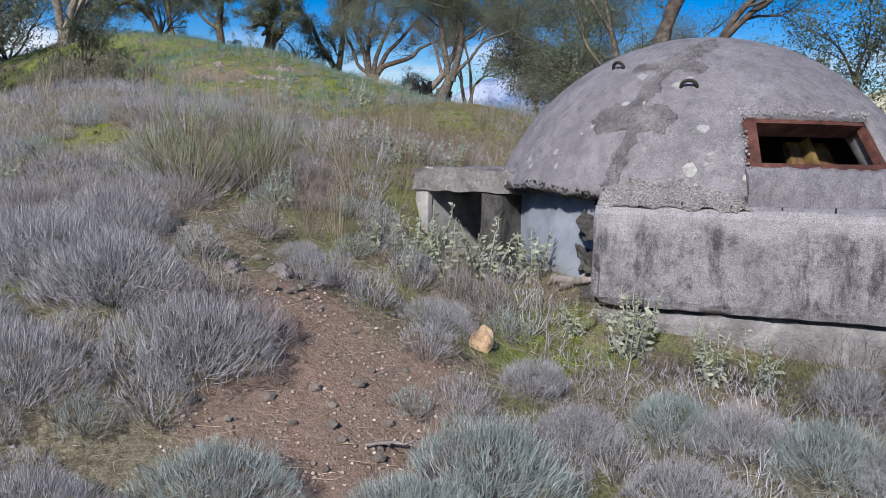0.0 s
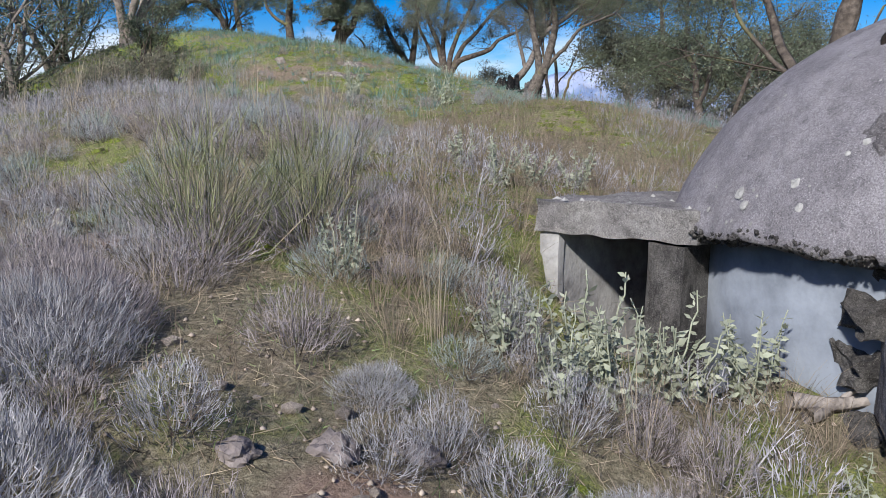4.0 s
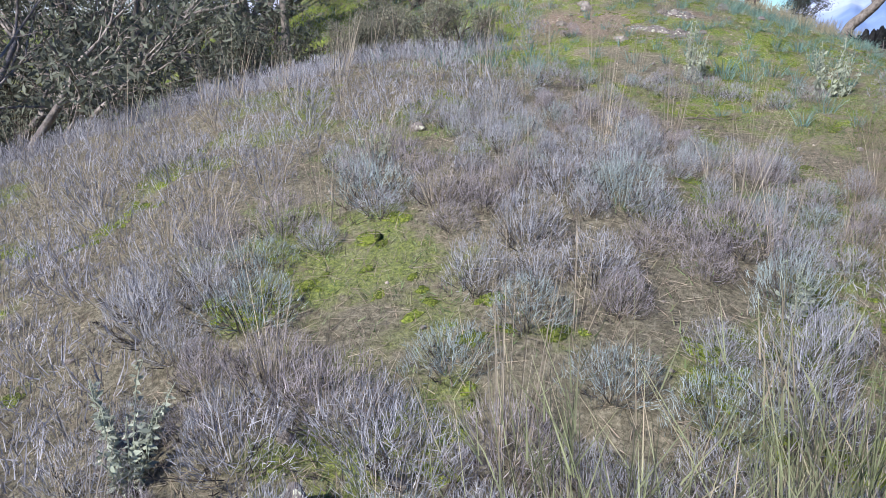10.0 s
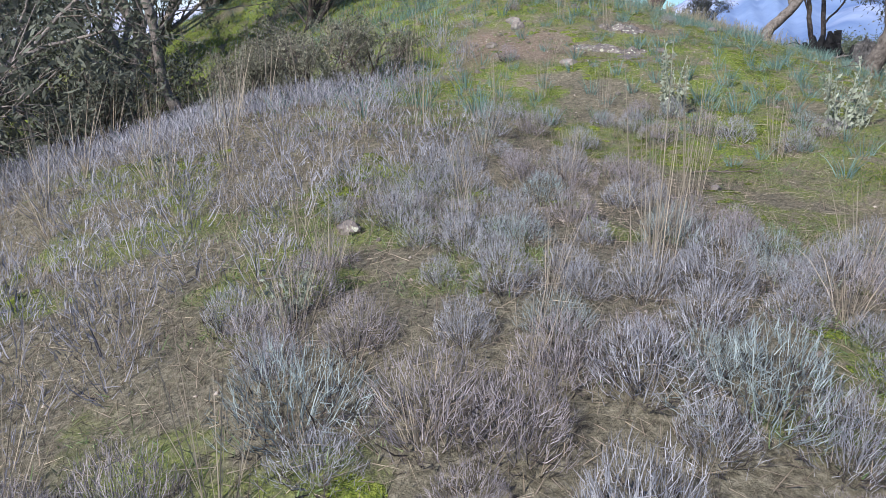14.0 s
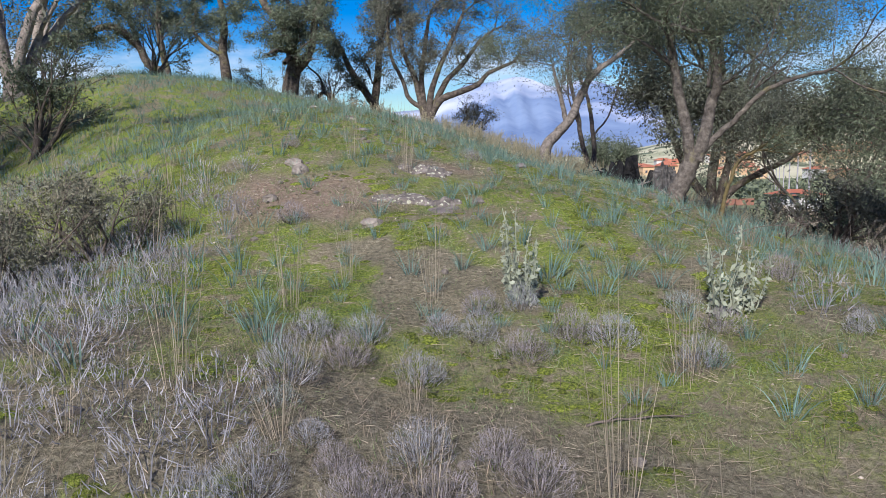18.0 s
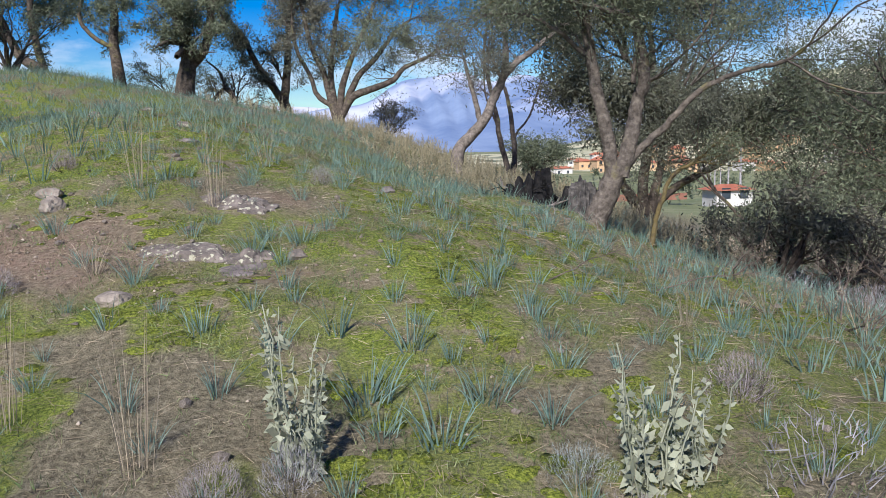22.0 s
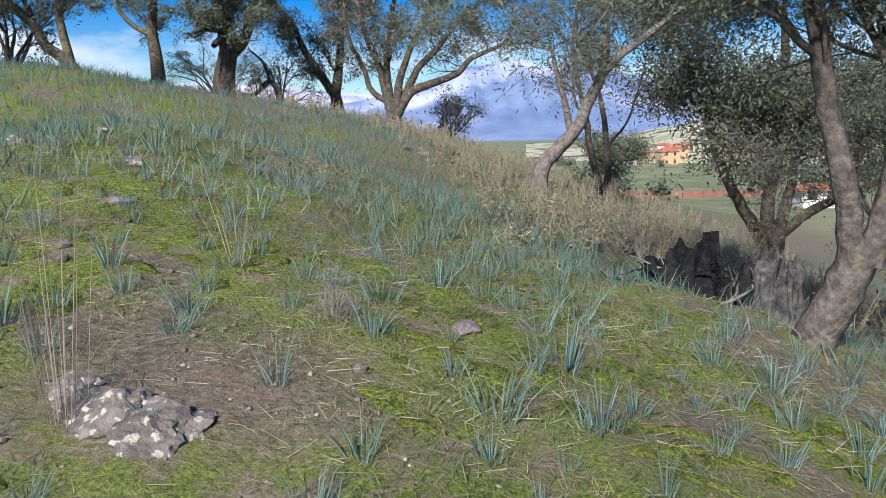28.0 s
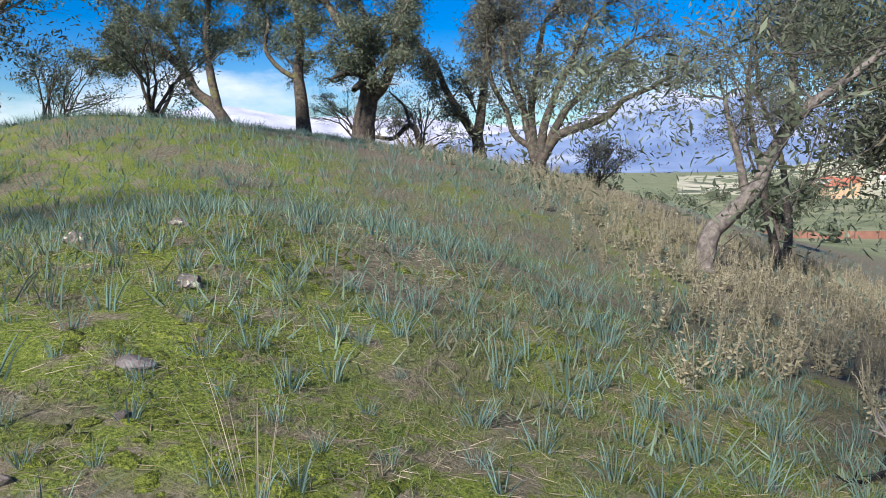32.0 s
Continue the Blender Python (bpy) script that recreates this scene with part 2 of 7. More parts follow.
M_YELLOWBARK = material("lichened_yellow_bark", [(0.35, (0.06, 0.047, 0.03)), (0.52, (0.14, 0.108, 0.045)), (0.7, (0.13, 0.11, 0.085))], 10, 0.95, 1.0, 30)
# split mossy bark, the grey bark darkened to paint in the trunk's shade
M_BARKSPLIT = material("shaded_split_bark", [(0.3, (0.045, 0.037, 0.031)), (0.5, (0.12, 0.1, 0.084)), (0.7, (0.21, 0.18, 0.15))], 14, 0.95, 1.0, 30, second=((0.15, 0.13, 0.05), 3.5, 0.58, 0.7))
M_DEADWOOD = material("dead_wood_and_shade", [(0.35, (0.04, 0.032, 0.027)), (0.65, (0.12, 0.098, 0.082))], 12, 0.95, 0, island=0.3)
M_TWIGBARK = material("thin_twig_bark", [(0.35, (0.08, 0.062, 0.05)), (0.65, (0.17, 0.135, 0.112))], 12, 0.95, 0, 26, island=0.3)
M_FOOT = material("stained_footing", [(0.32, (0.11, 0.102, 0.102)), (0.5, (0.2, 0.186, 0.182)), (0.68, (0.33, 0.31, 0.3))], 3.5, 0.95, 0.8, 60, second=((0.12, 0.105, 0.09), 2.0, 0.5, 0.66), detail=12, grain=0.75)
M_CHAR = material("charred_wood", [(0.4, (0.006, 0.006, 0.007)), (0.6, (0.02, 0.018, 0.018)), (0.8, (0.06, 0.055, 0.05))], 14, 0.75, 1.0, 50)
M_GREYWOOD = material("weathered_wood", [(0.35, (0.13, 0.11, 0.1)), (0.65, (0.32, 0.28, 0.25))], 9, 0.9, 0.8, 40)
M_LEAF = material("olive_leaf", [(0.35, (0.09, 0.108, 0.065)), (0.6, (0.18, 0.2, 0.13))], 2.5, 0.6, 0, island=0.42, translucent=0.3)
M_LEAFDARK = material("dark_olive_leaf", [(0.35, (0.088, 0.092, 0.066)), (0.6, (0.158, 0.163, 0.116))], 2.5, 0.65, 0, island=0.45, translucent=0.3)
M_LEAFGREY = material("thinning_olive_leaf", [(0.35, (0.1, 0.105, 0.075)), (0.6, (0.18, 0.17, 0.13))], 2.5, 0.65, 0, island=0.4, translucent=0.3)
M_SHRUB = material("grey_shrub_twig", [(0.35, (0.2, 0.194, 0.2)), (0.65, (0.405, 0.392, 0.398))], 5, 0.95, 0, island=0.45, translucent=0.12)
M_SHRUBGREEN = material("blue_green_shrub_twig", [(0.35, (0.17, 0.2, 0.185)), (0.65, (0.35, 0.385, 0.36))], 5, 0.95, 0, island=0.42, translucent=0.12)
M_SHRUBF = material("far_grey_shrub_twig", [(0.35, (0.19, 0.18, 0.187)), (0.65, (0.38, 0.362, 0.375))], 0.9, 0.95, 0, island=0.42, translucent=0.12)
M_SHRUBMAUVE = material("mauve_shrub_twig", [(0.35, (0.19, 0.165, 0.16)), (0.65, (0.36, 0.315, 0.31))], 5, 0.95, 0, island=0.42, translucent=0.12)
M_DRY = material("dry_grass_stalk", [(0.35, (0.27, 0.22, 0.16)), (0.65, (0.46, 0.39, 0.29))], 3, 0.9, 0, island=0.4, translucent=0.3)
M_BROOM = material("green_broom_stem", [(0.35, (0.12, 0.13, 0.065)), (0.65, (0.27, 0.275, 0.15))], 3, 0.85, 0, second=((0.27, 0.22, 0.15), 2.6, 0.5, 0.58), island=0.55, translucent=0.25)
M_ASPH = material("asphodel_leaf", [(0.35, (0.1, 0.17, 0.14)), (0.65, (0.24, 0.335, 0.28))], 4, 0.8, 0, island=0.3, translucent=0.3)
M_ASPHF = material("far_asphodel_leaf", [(0.35, (0.1, 0.165, 0.13)), (0.65, (0.21, 0.3, 0.25))], 0.8, 0.8, 0, island=0.3, translucent=0.3)
M_PHLOMIS = material("felted_pale_leaf", [(0.35, (0.28, 0.3, 0.215)), (0.65, (0.45, 0.46, 0.35))], 8, 0.9, 0, island=0.25, translucent=0.35)
M_WEED = material("withered_weed", [(0.35, (0.26, 0.23, 0.14)), (0.65, (0.44, 0.39, 0.27))], 3, 0.9, 0, island=0.3, translucent=0.3)
M_GRASS = material("short_grass", [(0.35, (0.09, 0.135, 0.05)), (0.6, (0.2, 0.25, 0.105))], 1.1, 0.85, 0, second=((0.24, 0.2, 0.13), 5, 0.48, 0.6), island=0.55, translucent=0.35)
M_BROWNGRASS = material("withered_brown_grass", [(0.35, (0.15, 0.115, 0.085)), (0.65, (0.33, 0.265, 0.19))], 3, 0.9, 0, island=0.45, translucent=0.25)
M_CRESTGRASS = material("blue_green_grass", [(0.35, (0.1, 0.15, 0.09)), (0.6, (0.2, 0.27, 0.175))], 0.5, 0.85, 0, second=((0.22, 0.2, 0.14), 1.2, 0.55, 0.66), island=0.4, translucent=0.3)
M_STRAW = material("straw_litter", [(0.35, (0.22, 0.17, 0.11)), (0.6, (0.42, 0.35, 0.25))], 1.1, 0.85, 0, island=0.5, translucent=0.3)
M_KERMES = material("dark_bush_leaf", [(0.35, (0.11, 0.11, 0.075)), (0.6, (0.23, 0.215, 0.15))], 2.5, 0.7, 0, island=0.45, translucent=0.2)
M_TILE = material("roof_tile", [(0.4, (0.36, 0.12, 0.07)), (0.7, (0.5, 0.2, 0.12))], 0.6, 0.9, 0)
M_WHITEWALL = material("white_house_wall", [(0.4, (0.5, 0.47, 0.44)), (0.7, (0.7, 0.68, 0.65))], 0.2, 0.9, 0)
M_PANE = material("dark_window_pane", [(0.4, (0.03, 0.04, 0.05)), (0.7, (0.07, 0.08, 0.1))], 0.5, 0.3, 0)
M_BRICKWALL = material("brick_boundary_wall", [(0.4, (0.22, 0.1, 0.07)), (0.7, (0.3, 0.16, 0.11))], 0.4, 0.9, 0)
M_HILL = material("far_hill", [(0.35, (0.34, 0.34, 0.2)), (0.5, (0.52, 0.48, 0.31)), (0.65, (0.64, 0.57, 0.4))], 0.012, 1.0, 0, second=((0.11, 0.13, 0.075), 0.05, 0.52, 0.6))
# distance haze is mixed into the mountain's blue base colour
M_MOUNT = material("haze_blue_mountain", [(0.35, (0.13, 0.19, 0.33)), (0.6, (0.22, 0.29, 0.43))], 0.004, 1.0, 0, second=((0.55, 0.57, 0.66), 0.0016, 0.5, 0.66))
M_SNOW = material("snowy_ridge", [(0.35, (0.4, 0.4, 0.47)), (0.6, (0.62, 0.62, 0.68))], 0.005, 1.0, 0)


# ---------------------------------------------------------------- mesh helpers
def mesh_from(name, verts, faces, mat, smooth=False):
    """verts (n, 3), faces (m, 3 or 4) arrays."""
    me = bpy.data.meshes.new(name)
    verts, faces = np.asarray(verts, np.float32), np.asarray(faces, np.int32)
    k = faces.shape[1]
    me.vertices.add(len(verts)); me.vertices.foreach_set("co", verts.ravel())
    me.loops.add(faces.size); me.loops.foreach_set("vertex_index", faces.ravel())
    me.polygons.add(len(faces)); me.polygons.foreach_set("loop_start", np.arange(0, faces.size, k, dtype=np.int32))
    if smooth:
        me.polygons.foreach_set("use_smooth", np.ones(len(faces), bool))
    me.update(calc_edges=True)
    me.materials.append(mat)
    return me


def thing(name, x=0.0, y=0.0, z=0.0, label="", category="", group="", kind=""):
    e = new(name)
    e.location = (x, y, z)
    e.empty_display_size = 0.1
    return tagged(e, label, category, group, kind)


def put(name, me, parent=None, label=""):
    ob = new(name, me)
    ob.parent = parent
    return tagged(ob, label)


def part(name, bm, mat, parent, label="", smooth=False):
    me = bpy.data.meshes.new(name)
    bm.to_mesh(me)
    bm.free()
    me.materials.append(mat)
    if smooth:
        me.polygons.foreach_set("use_smooth", np.ones(len(me.polygons), bool))
    return put(name, me, parent, label)


def block(sx, sy, sz, at=(0, 0, 0), bevel=0.0, rough=0.0, cuts=0, seed=0, turn=None):
    """A bevelled block centred on at, its sides pitted by rough."""
    bm = bmesh.new()
    bmesh.ops.create_cube(bm, size=1, matrix=Matrix.Diagonal((sx, sy, sz, 1)))
    if cuts:
        bmesh.ops.subdivide_edges(bm, edges=bm.edges[:], cuts=cuts, use_grid_fill=True)
    elif bevel:
        bmesh.ops.bevel(bm, geom=bm.edges[:], offset=bevel, segments=2, affect="EDGES")
    if rough:
        for v in bm.verts:
            v.co += noise.noise_vector(v.co * 4 + Vector((seed, 0, 0))) * rough + noise.noise_vector(v.co * 14 + Vector((0, seed, 0))) * rough * 0.4
    bmesh.ops.transform(bm, matrix=Matrix.Translation(at) @ (turn or Matrix()), verts=bm.verts)
    return bm


def tubes(paths, sides=5):
    """paths: list of (points (n, 3), radii (n,)). One vertex ring a point; quads."""
    V, F, base = [], [], 0
    for pts, rad in paths:
        pts, rad = np.asarray(pts, float), np.asarray(rad, float)
        n = len(pts)
        d = np.gradient(pts, axis=0)
        d /= np.linalg.norm(d, axis=1)[:, None] + 1e-9
        cand = np.array([[0.98, 0.17, 0.1], [0.1, 0.98, -0.17], [0.17, 0.1, 0.98]])
        ref = cand[int(np.argmin(np.abs(d @ cand.T).max(axis=0)))][None]
        u = np.cross(ref, d); u /= np.linalg.norm(u, axis=1)[:, None] + 1e-9
        w = np.cross(d, u)
        a = np.arange(sides) * 2 * np.pi / sides
        ring = pts[:, None] + rad[:, None, None] * (np.cos(a)[None, :, None] * u[:, None] + np.sin(a)[None, :, None] * w[:, None])
        V.append(ring.reshape(-1, 3))
        i = base + np.arange(n - 1)[:, None] * sides + np.arange(sides)[None]
        j = base + np.arange(n - 1)[:, None] * sides + (np.arange(sides)[None] + 1) % sides
        F.append(np.stack([i, j, j + sides, i + sides], -1).reshape(-1, 4))
        base += n * sides
    return np.concatenate(V), np.concatenate(F)


def blades(rng, roots, tips, width, bend=None, segs=2, flat=True):
    """Tapering ribbons from roots to tips, bowed by bend. Returns verts and quads."""
    n = len(roots)
    s = np.linspace(0, 1, segs + 1)
    d = tips - roots
    side = np.cross(d, rng.normal(size=(n, 3)))
    side /= np.linalg.norm(side, axis=1)[:, None] + 1e-9
    if bend is None:
        bend = np.zeros((n, 3))
    mid = roots[:, None] + d[:, None] * s[None, :, None] + bend[:, None] * (4 * s * (1 - s))[None, :, None]
    wd = np.asarray(width)
    wd = (wd if wd.ndim else np.full(n, float(wd)))[:, None] * (1 - 0.85 * s[None] ** 1.5)
    V = np.stack([mid - side[:, None] * wd[..., None] / 2, mid + side[:, None] * wd[..., None] / 2], 2).reshape(-1, 3)
    k = (segs + 1) * 2
    f = np.array([[2 * i, 2 * i + 1, 2 * i + 3, 2 * i + 2] for i in range(segs)])
    F = (np.arange(n)[:, None, None] * k + f[None]).reshape(-1, 4)
    return V, F


def leaves(rng, at, size, aspect=0.28, up=0.0, along=None):
    """Pointed four-sided leaves at the given points."""
    n = len(at)
    d = rng.normal(size=(n, 3)) if along is None else along + 0.5 * rng.normal(size=(n, 3))
    d[:, 2] += up
    d /= np.linalg.norm(d, axis=1)[:, None] + 1e-9
    side = np.cross(d, rng.normal(size=(n, 3)))
    side /= np.linalg.norm(side, axis=1)[:, None] + 1e-9
    L = (size * rng.uniform(0.6, 1.3, n))[:, None]
    nrm = np.cross(side, d)
    mid = at + d * L * 0.5 + nrm * L * 0.06
    V = np.stack([at, mid - side * L * aspect / 2, at + d * L, mid + side * L * aspect / 2], 1).reshape(-1, 3)
    F = np.arange(4 * n).reshape(-1, 4)
    return V, F


def join(*pieces):
    V, F, b = [], [], 0
    for v, f in pieces:
        V.append(v); F.append(f + b); b += len(v)
    return np.concatenate(V), np.concatenate(F)


# ---------------------------------------------------------------- the lie of the land
def value_noise(x, y, scale, seed=0):
    x, y = np.asarray(x, float) / scale, np.asarray(y, float) / scale
    xi, yi = np.floor(x), np.floor(y)
    fx, fy = x - xi, y - yi
    fx, fy = fx * fx * (3 - 2 * fx), fy * fy * (3 - 2 * fy)

    def h(a, b):
        q = np.sin(a * 127.1 + b * 311.7 + seed * 74.7) * 43758.5453
        return q - np.floor(q)

    return (h(xi, yi) * (1 - fx) + h(xi + 1, yi) * fx) * (1 - fy) + (h(xi, yi + 1) * (1 - fx) + h(xi + 1, yi + 1) * fx) * fy


# swells of the hillside: x, y, spread, height
SWELLS = ((0.5, 3.5, 2, -0.21), (-1.5, 4.5, 1.5, 0.69), (-4.5, 8, 2.5, 0.38), (-1, 8, 2, 0.39), (2.5, 8, 3, 0.18), (-8, 12, 3.5, 1.36), (-3, 11, 3, 0.92), (-1, 15, 3, -0.20), (-5, 16, 3, 0.88), (2, 14, 4, 2.03), (-5, 21, 3.5, 2.08), (-1.5, 20, 3, -0.14), (3, 20, 5, 1.48), (-10, 29, 7, 3.50), (-2, 27, 5, 0.19), (4, 31, 6, 1.59), (-15, 42, 8, 2.77), (-4, 42, 7, 0.76), (-10, 57, 12, 2.85), (4, 55, 10, 1.15), (-16, 18, 6, 1.19), (-22, 30, 10, 0.20), (12, 28, 10, -0.15), (-9, 3, 6, 1.56), (7, 3, 6, 1.91), (0, -3, 4, 0.49), (-30, 5, 14, -3.17), (22, 55, 14, -2.86), (20, 0, 12, -0.11))
# smaller rises along the way: heights every two metres, x = -6, -4, -2, 0 and y from 3.5
KNOLLS = ((0.0, -0.02, -0.16, -0.18, 0.02, 0.22, -0.12, 0.03, 0.11, 0.11, 0.19), (0.07, 0.11, 0.08, 0.17, -0.04, -0.12, -0.09, 0.03, 0.02, -0.09, 0.12),
          (0.0, 0.13, 0.01, 0.03, -0.1, -0.15, 0.13, 0.2, 0.15, -0.1, 0.02), (-0.09, -0.05, 0.04, -0.1, -0.03, 0.25, 0.0, -0.1, 0.05, -0.01, 0.02))
CREST = ((-9, 27, -0.19), (-5, 27, -0.08), (-8, 35, -0.19), (-3, 34, 0.38), (-3.5, 41, 0.59), (-6, 47, -0.2), (-9, 43, -0.38), (-8, 22, -0.25), (-13, 31, 0.3), (-10.5, 27.5, 0.45))
PLANE = (-1.536, -1.403, 0.895)


RISES = np.array([(a, b, 2 * s * s, h) for a, b, s, h in SWELLS] + [(2 * i - 6, 3.5 + 2 * j, 3.645, h) for i, row in enumerate(KNOLLS) for j, h in enumerate(row)] + [(a, b, 24.5, h) for a, b, h in CREST])


def smooth(a, b, v):
    t = np.clip((v - a) / (b - a), 0, 1)
    return t * t * (3 - 2 * t)


def land(x, y):
    x, y = np.asarray(x, float), np.asarray(y, float)
    xc, yc = np.clip(x, -40, 34), np.clip(y, -14, 68)
    z = PLANE[0] + PLANE[1] * xc / 20 + PLANE[2] * yc / 20
    if z.size < 2000:
        z = z + (RISES[:, 3] * np.exp(-((xc[..., None] - RISES[:, 0]) ** 2 + (yc[..., None] - RISES[:, 1]) ** 2) / RISES[:, 2])).sum(-1)
    else:
        for a, b, q, h in RISES:
            z = z + h * np.exp(-((xc - a) ** 2 + (yc - b) ** 2) / q)
    z = z - 1.7 * smooth(-9.3, -14.5, x) * (1 - smooth(23, 29, y))   # the slope falls away to the western grove
    far = smooth(8, 130, np.maximum(np.maximum(x - 20, -32 - x), np.maximum(y - 52, -6 - y)))
    return z * (1 - far) - 7.0 * far


def ground_z(x, y):
    x, y = np.asarray(x, float), np.asarray(y, float)
    near = 1 - smooth(25, 60, np.hypot(x + 3, y - 14))
    rel = (value_noise(x, y, 0.9, 1) - 0.5) * 0.10 + (value_noise(x, y, 0.33, 2) - 0.5) * 0.05 + (value_noise(x, y, 0.14, 3) - 0.5) * 0.02
    # the hollow dug for the doorway of the bunker
    hollow = np.exp(-(((x - 0.12) / 0.78) ** 2 + ((y - 7.0) / 0.8) ** 2) ** 2)
    mound = np.exp(-((x + 0.5) / 1.3) ** 2 - ((y - 21.1) / 1.0) ** 2)   # swell of roots under the burnt stumps
    z = land(x, y) + rel * near - 0.42 * hollow + 0.24 * mound
    u, v = (x + 0.28) * 0.73 - (y - 7.78) * 0.683, (x + 0.28) * 0.683 + (y - 7.78) * 0.73   # along and into the porch
    inside = smooth(0.02, 0.14, u) * (1 - smooth(1.3, 1.6, u)) * smooth(-0.1, 0.15, v) * (1 - smooth(1.3, 1.42, v))
    inside = np.maximum(inside, 1 - smooth(1.35, 1.5, np.hypot(x - 2.375, y - 7.343)))
    return z * (1 - inside) + 0.05 * inside


def disc(x, y, cx, cy, rx, ry=None, soft=0.5):
    ry = ry or rx
    return 1 - smooth(1 - soft, 1 + soft, np.hypot((x - cx) / rx, (y - cy) / ry) + (value_noise(x, y, 0.5, 9) - 0.5) * 0.7)


# openings between the shrubs, floored with moss: x, y, half width, half depth
CLEARINGS = ((-5.4, 10.75, 0.28, 0.35), (-5.1, 10.1, 0.3, 0.4), (-4.78, 9.75, 0.22, 0.45), (-4.75, 9.2, 0.25, 0.3), (-3.95, 9.9, 0.32, 0.24), (-3.85, 8.35, 0.42, 0.4), (-3.5, 8.5, 0.4, 0.3), (-3.25, 8.1, 0.45, 0.32), (-3.4, 7.75, 0.3, 0.2),
             (-2.4, 8.66, 0.25, 0.3), (-2.3, 8.1, 0.28, 0.3), (-2.45, 9.5, 0.3, 0.25), (-1.55, 8.95, 0.3, 0.3), (-1.65, 5.3, 0.35, 0.38), (-1.2, 5.7, 0.5, 0.4), (-0.35, 5.15, 0.35, 0.4), (0.3, 4.3, 0.3, 0.3))


def bare(x, y):
    """How bare the earth is: the trodden path, and the broken slope higher up."""
    b = np.maximum(disc(x, y, -0.45, 3.1, 0.72, 1.5), disc(x, y, -0.68, 4.3, 0.4, 0.55))
    b = np.maximum(b, 0.64 * disc(x, y, -4.9, 17.4, 1.1, 0.95, 0.8))
    b = np.maximum(b, 0.5 * disc(x, y, -3.5, 18.2, 0.55, 0.4, 0.7))
    b = np.maximum(b, 0.42 * disc(x, y, -1.4, 5.35, 0.62, 0.55, 0.7))
    b = np.maximum(b, disc(x, y, -2.9, 6.75, 0.3, 0.25))
    b = np.maximum(b, 0.45 * disc(x, y, -3.3, 16.7, 0.6, 0.3))
    b = np.maximum(b, 0.6 * disc(x, y, -7.5, 33, 3.2, 1.4))
    return b


def mossy(x, y):
    n = value_noise(x, y, 0.8, 5) * 0.6 + value_noise(x, y, 0.3, 6) * 0.4
    up = smooth(11.5, 14.5, y + (x + 3) * 0.5)
    m = up * (0.62 + 0.38 * smooth(-3.0, -5.0, x + 0.25 * (y - 20) * (y > 20))) * smooth(0.34, 0.62, n + 0.2)
    m = np.maximum(m, up * 0.85 * smooth(0.5, 0.66, n) * (1 - smooth(-1.5, 0.5, x)))
    for cx, cy, rx, ry in CLEARINGS:
        m = np.maximum(m, (0.6 if cy < 6 else 0.55) * disc(x, y, cx, cy, rx * 1.1, ry * 1.1) * smooth(0.25, 0.6, n))
    m = np.maximum(m, 0.6 * smooth(0.48, 0.64, n))
    m = m * (1 - 0.25 * smooth(20.5, 23.5, y))
    return m * (1 - bare(x, y)) * (1 - 0.7 * smooth(1.0, 4.0, x + 0.15 * (y - 14)))


def shrubby(x, y):
    """How thickly the grey shrubs stand."""
    n = value_noise(x, y, 1.3, 7) * 0.7 + value_noise(x, y, 0.5, 8) * 0.3
    low = (1 - smooth(10.7, 12.6, y + 0.55 * (x + 3))) 
    d = low * smooth(0.03, 0.24, n)
    west = smooth(0, 1.5, -5.0 - x) * (1 - smooth(14, 19, y))
    d = np.maximum(d, west)
    d = np.maximum(d, 0.22 * smooth(0.55, 0.7, n) * (1 - smooth(14.3, 15.3, y)))
    d = np.maximum(d, 0.3 * smooth(1.0, 2.5, x - 0.05 * y) * (y > 9))
    for cx, cy, rx, ry in CLEARINGS + ((-4.18, 10.35, 0.4, 0.2), (-2.95, 7.55, 0.3, 0.3), (-2.0, 6.6, 0.8, 0.6), (-1.2, 5.0, 0.5, 0.3), (-4.1, 18.3, 0.9, 0.5), (-3.8, 17.1, 0.7, 0.4)):
        d = d * (1 - 0.97 * disc(x, y, cx, cy, rx, ry, 0.35))
    d = d * (1 - 0.12 * smooth(-4.0, -3.2, x) * smooth(9.3, 10.2, y))
    d = d * (1 - 0.6 * smooth(-1.5, -0.9, x) * smooth(5.6, 6.4, y) * (1 - smooth(11.5, 12.5, y)))   # grassier beside the bunker
    house = (np.hypot(x - 2.4, y - 7.35) > 2.15) & ~((x > 0.75) & (y > 4.9 - 0.32 * (x - 1.2)) & (y < 7.5)) & ~((x > -0.6) & (x < 1.2) & (y > 6.3) & (y < 9.2))
    return d * (1 - bare(x, y)) * house


def axis(lo, hi, step, out_lo, out_hi, grow=1.16):
    core = list(np.arange(lo, hi + 1e-6, step))
    a, s = lo, step
    left = []
    while a > out_lo:
        s = min(s * grow, 160); a -= s; left.append(a)
    b, s = core[-1], step
    right = []
    while b < out_hi:
        s = min(s * grow, 160); b += s; right.append(b)
    return np.array(left[::-1] + core + right)


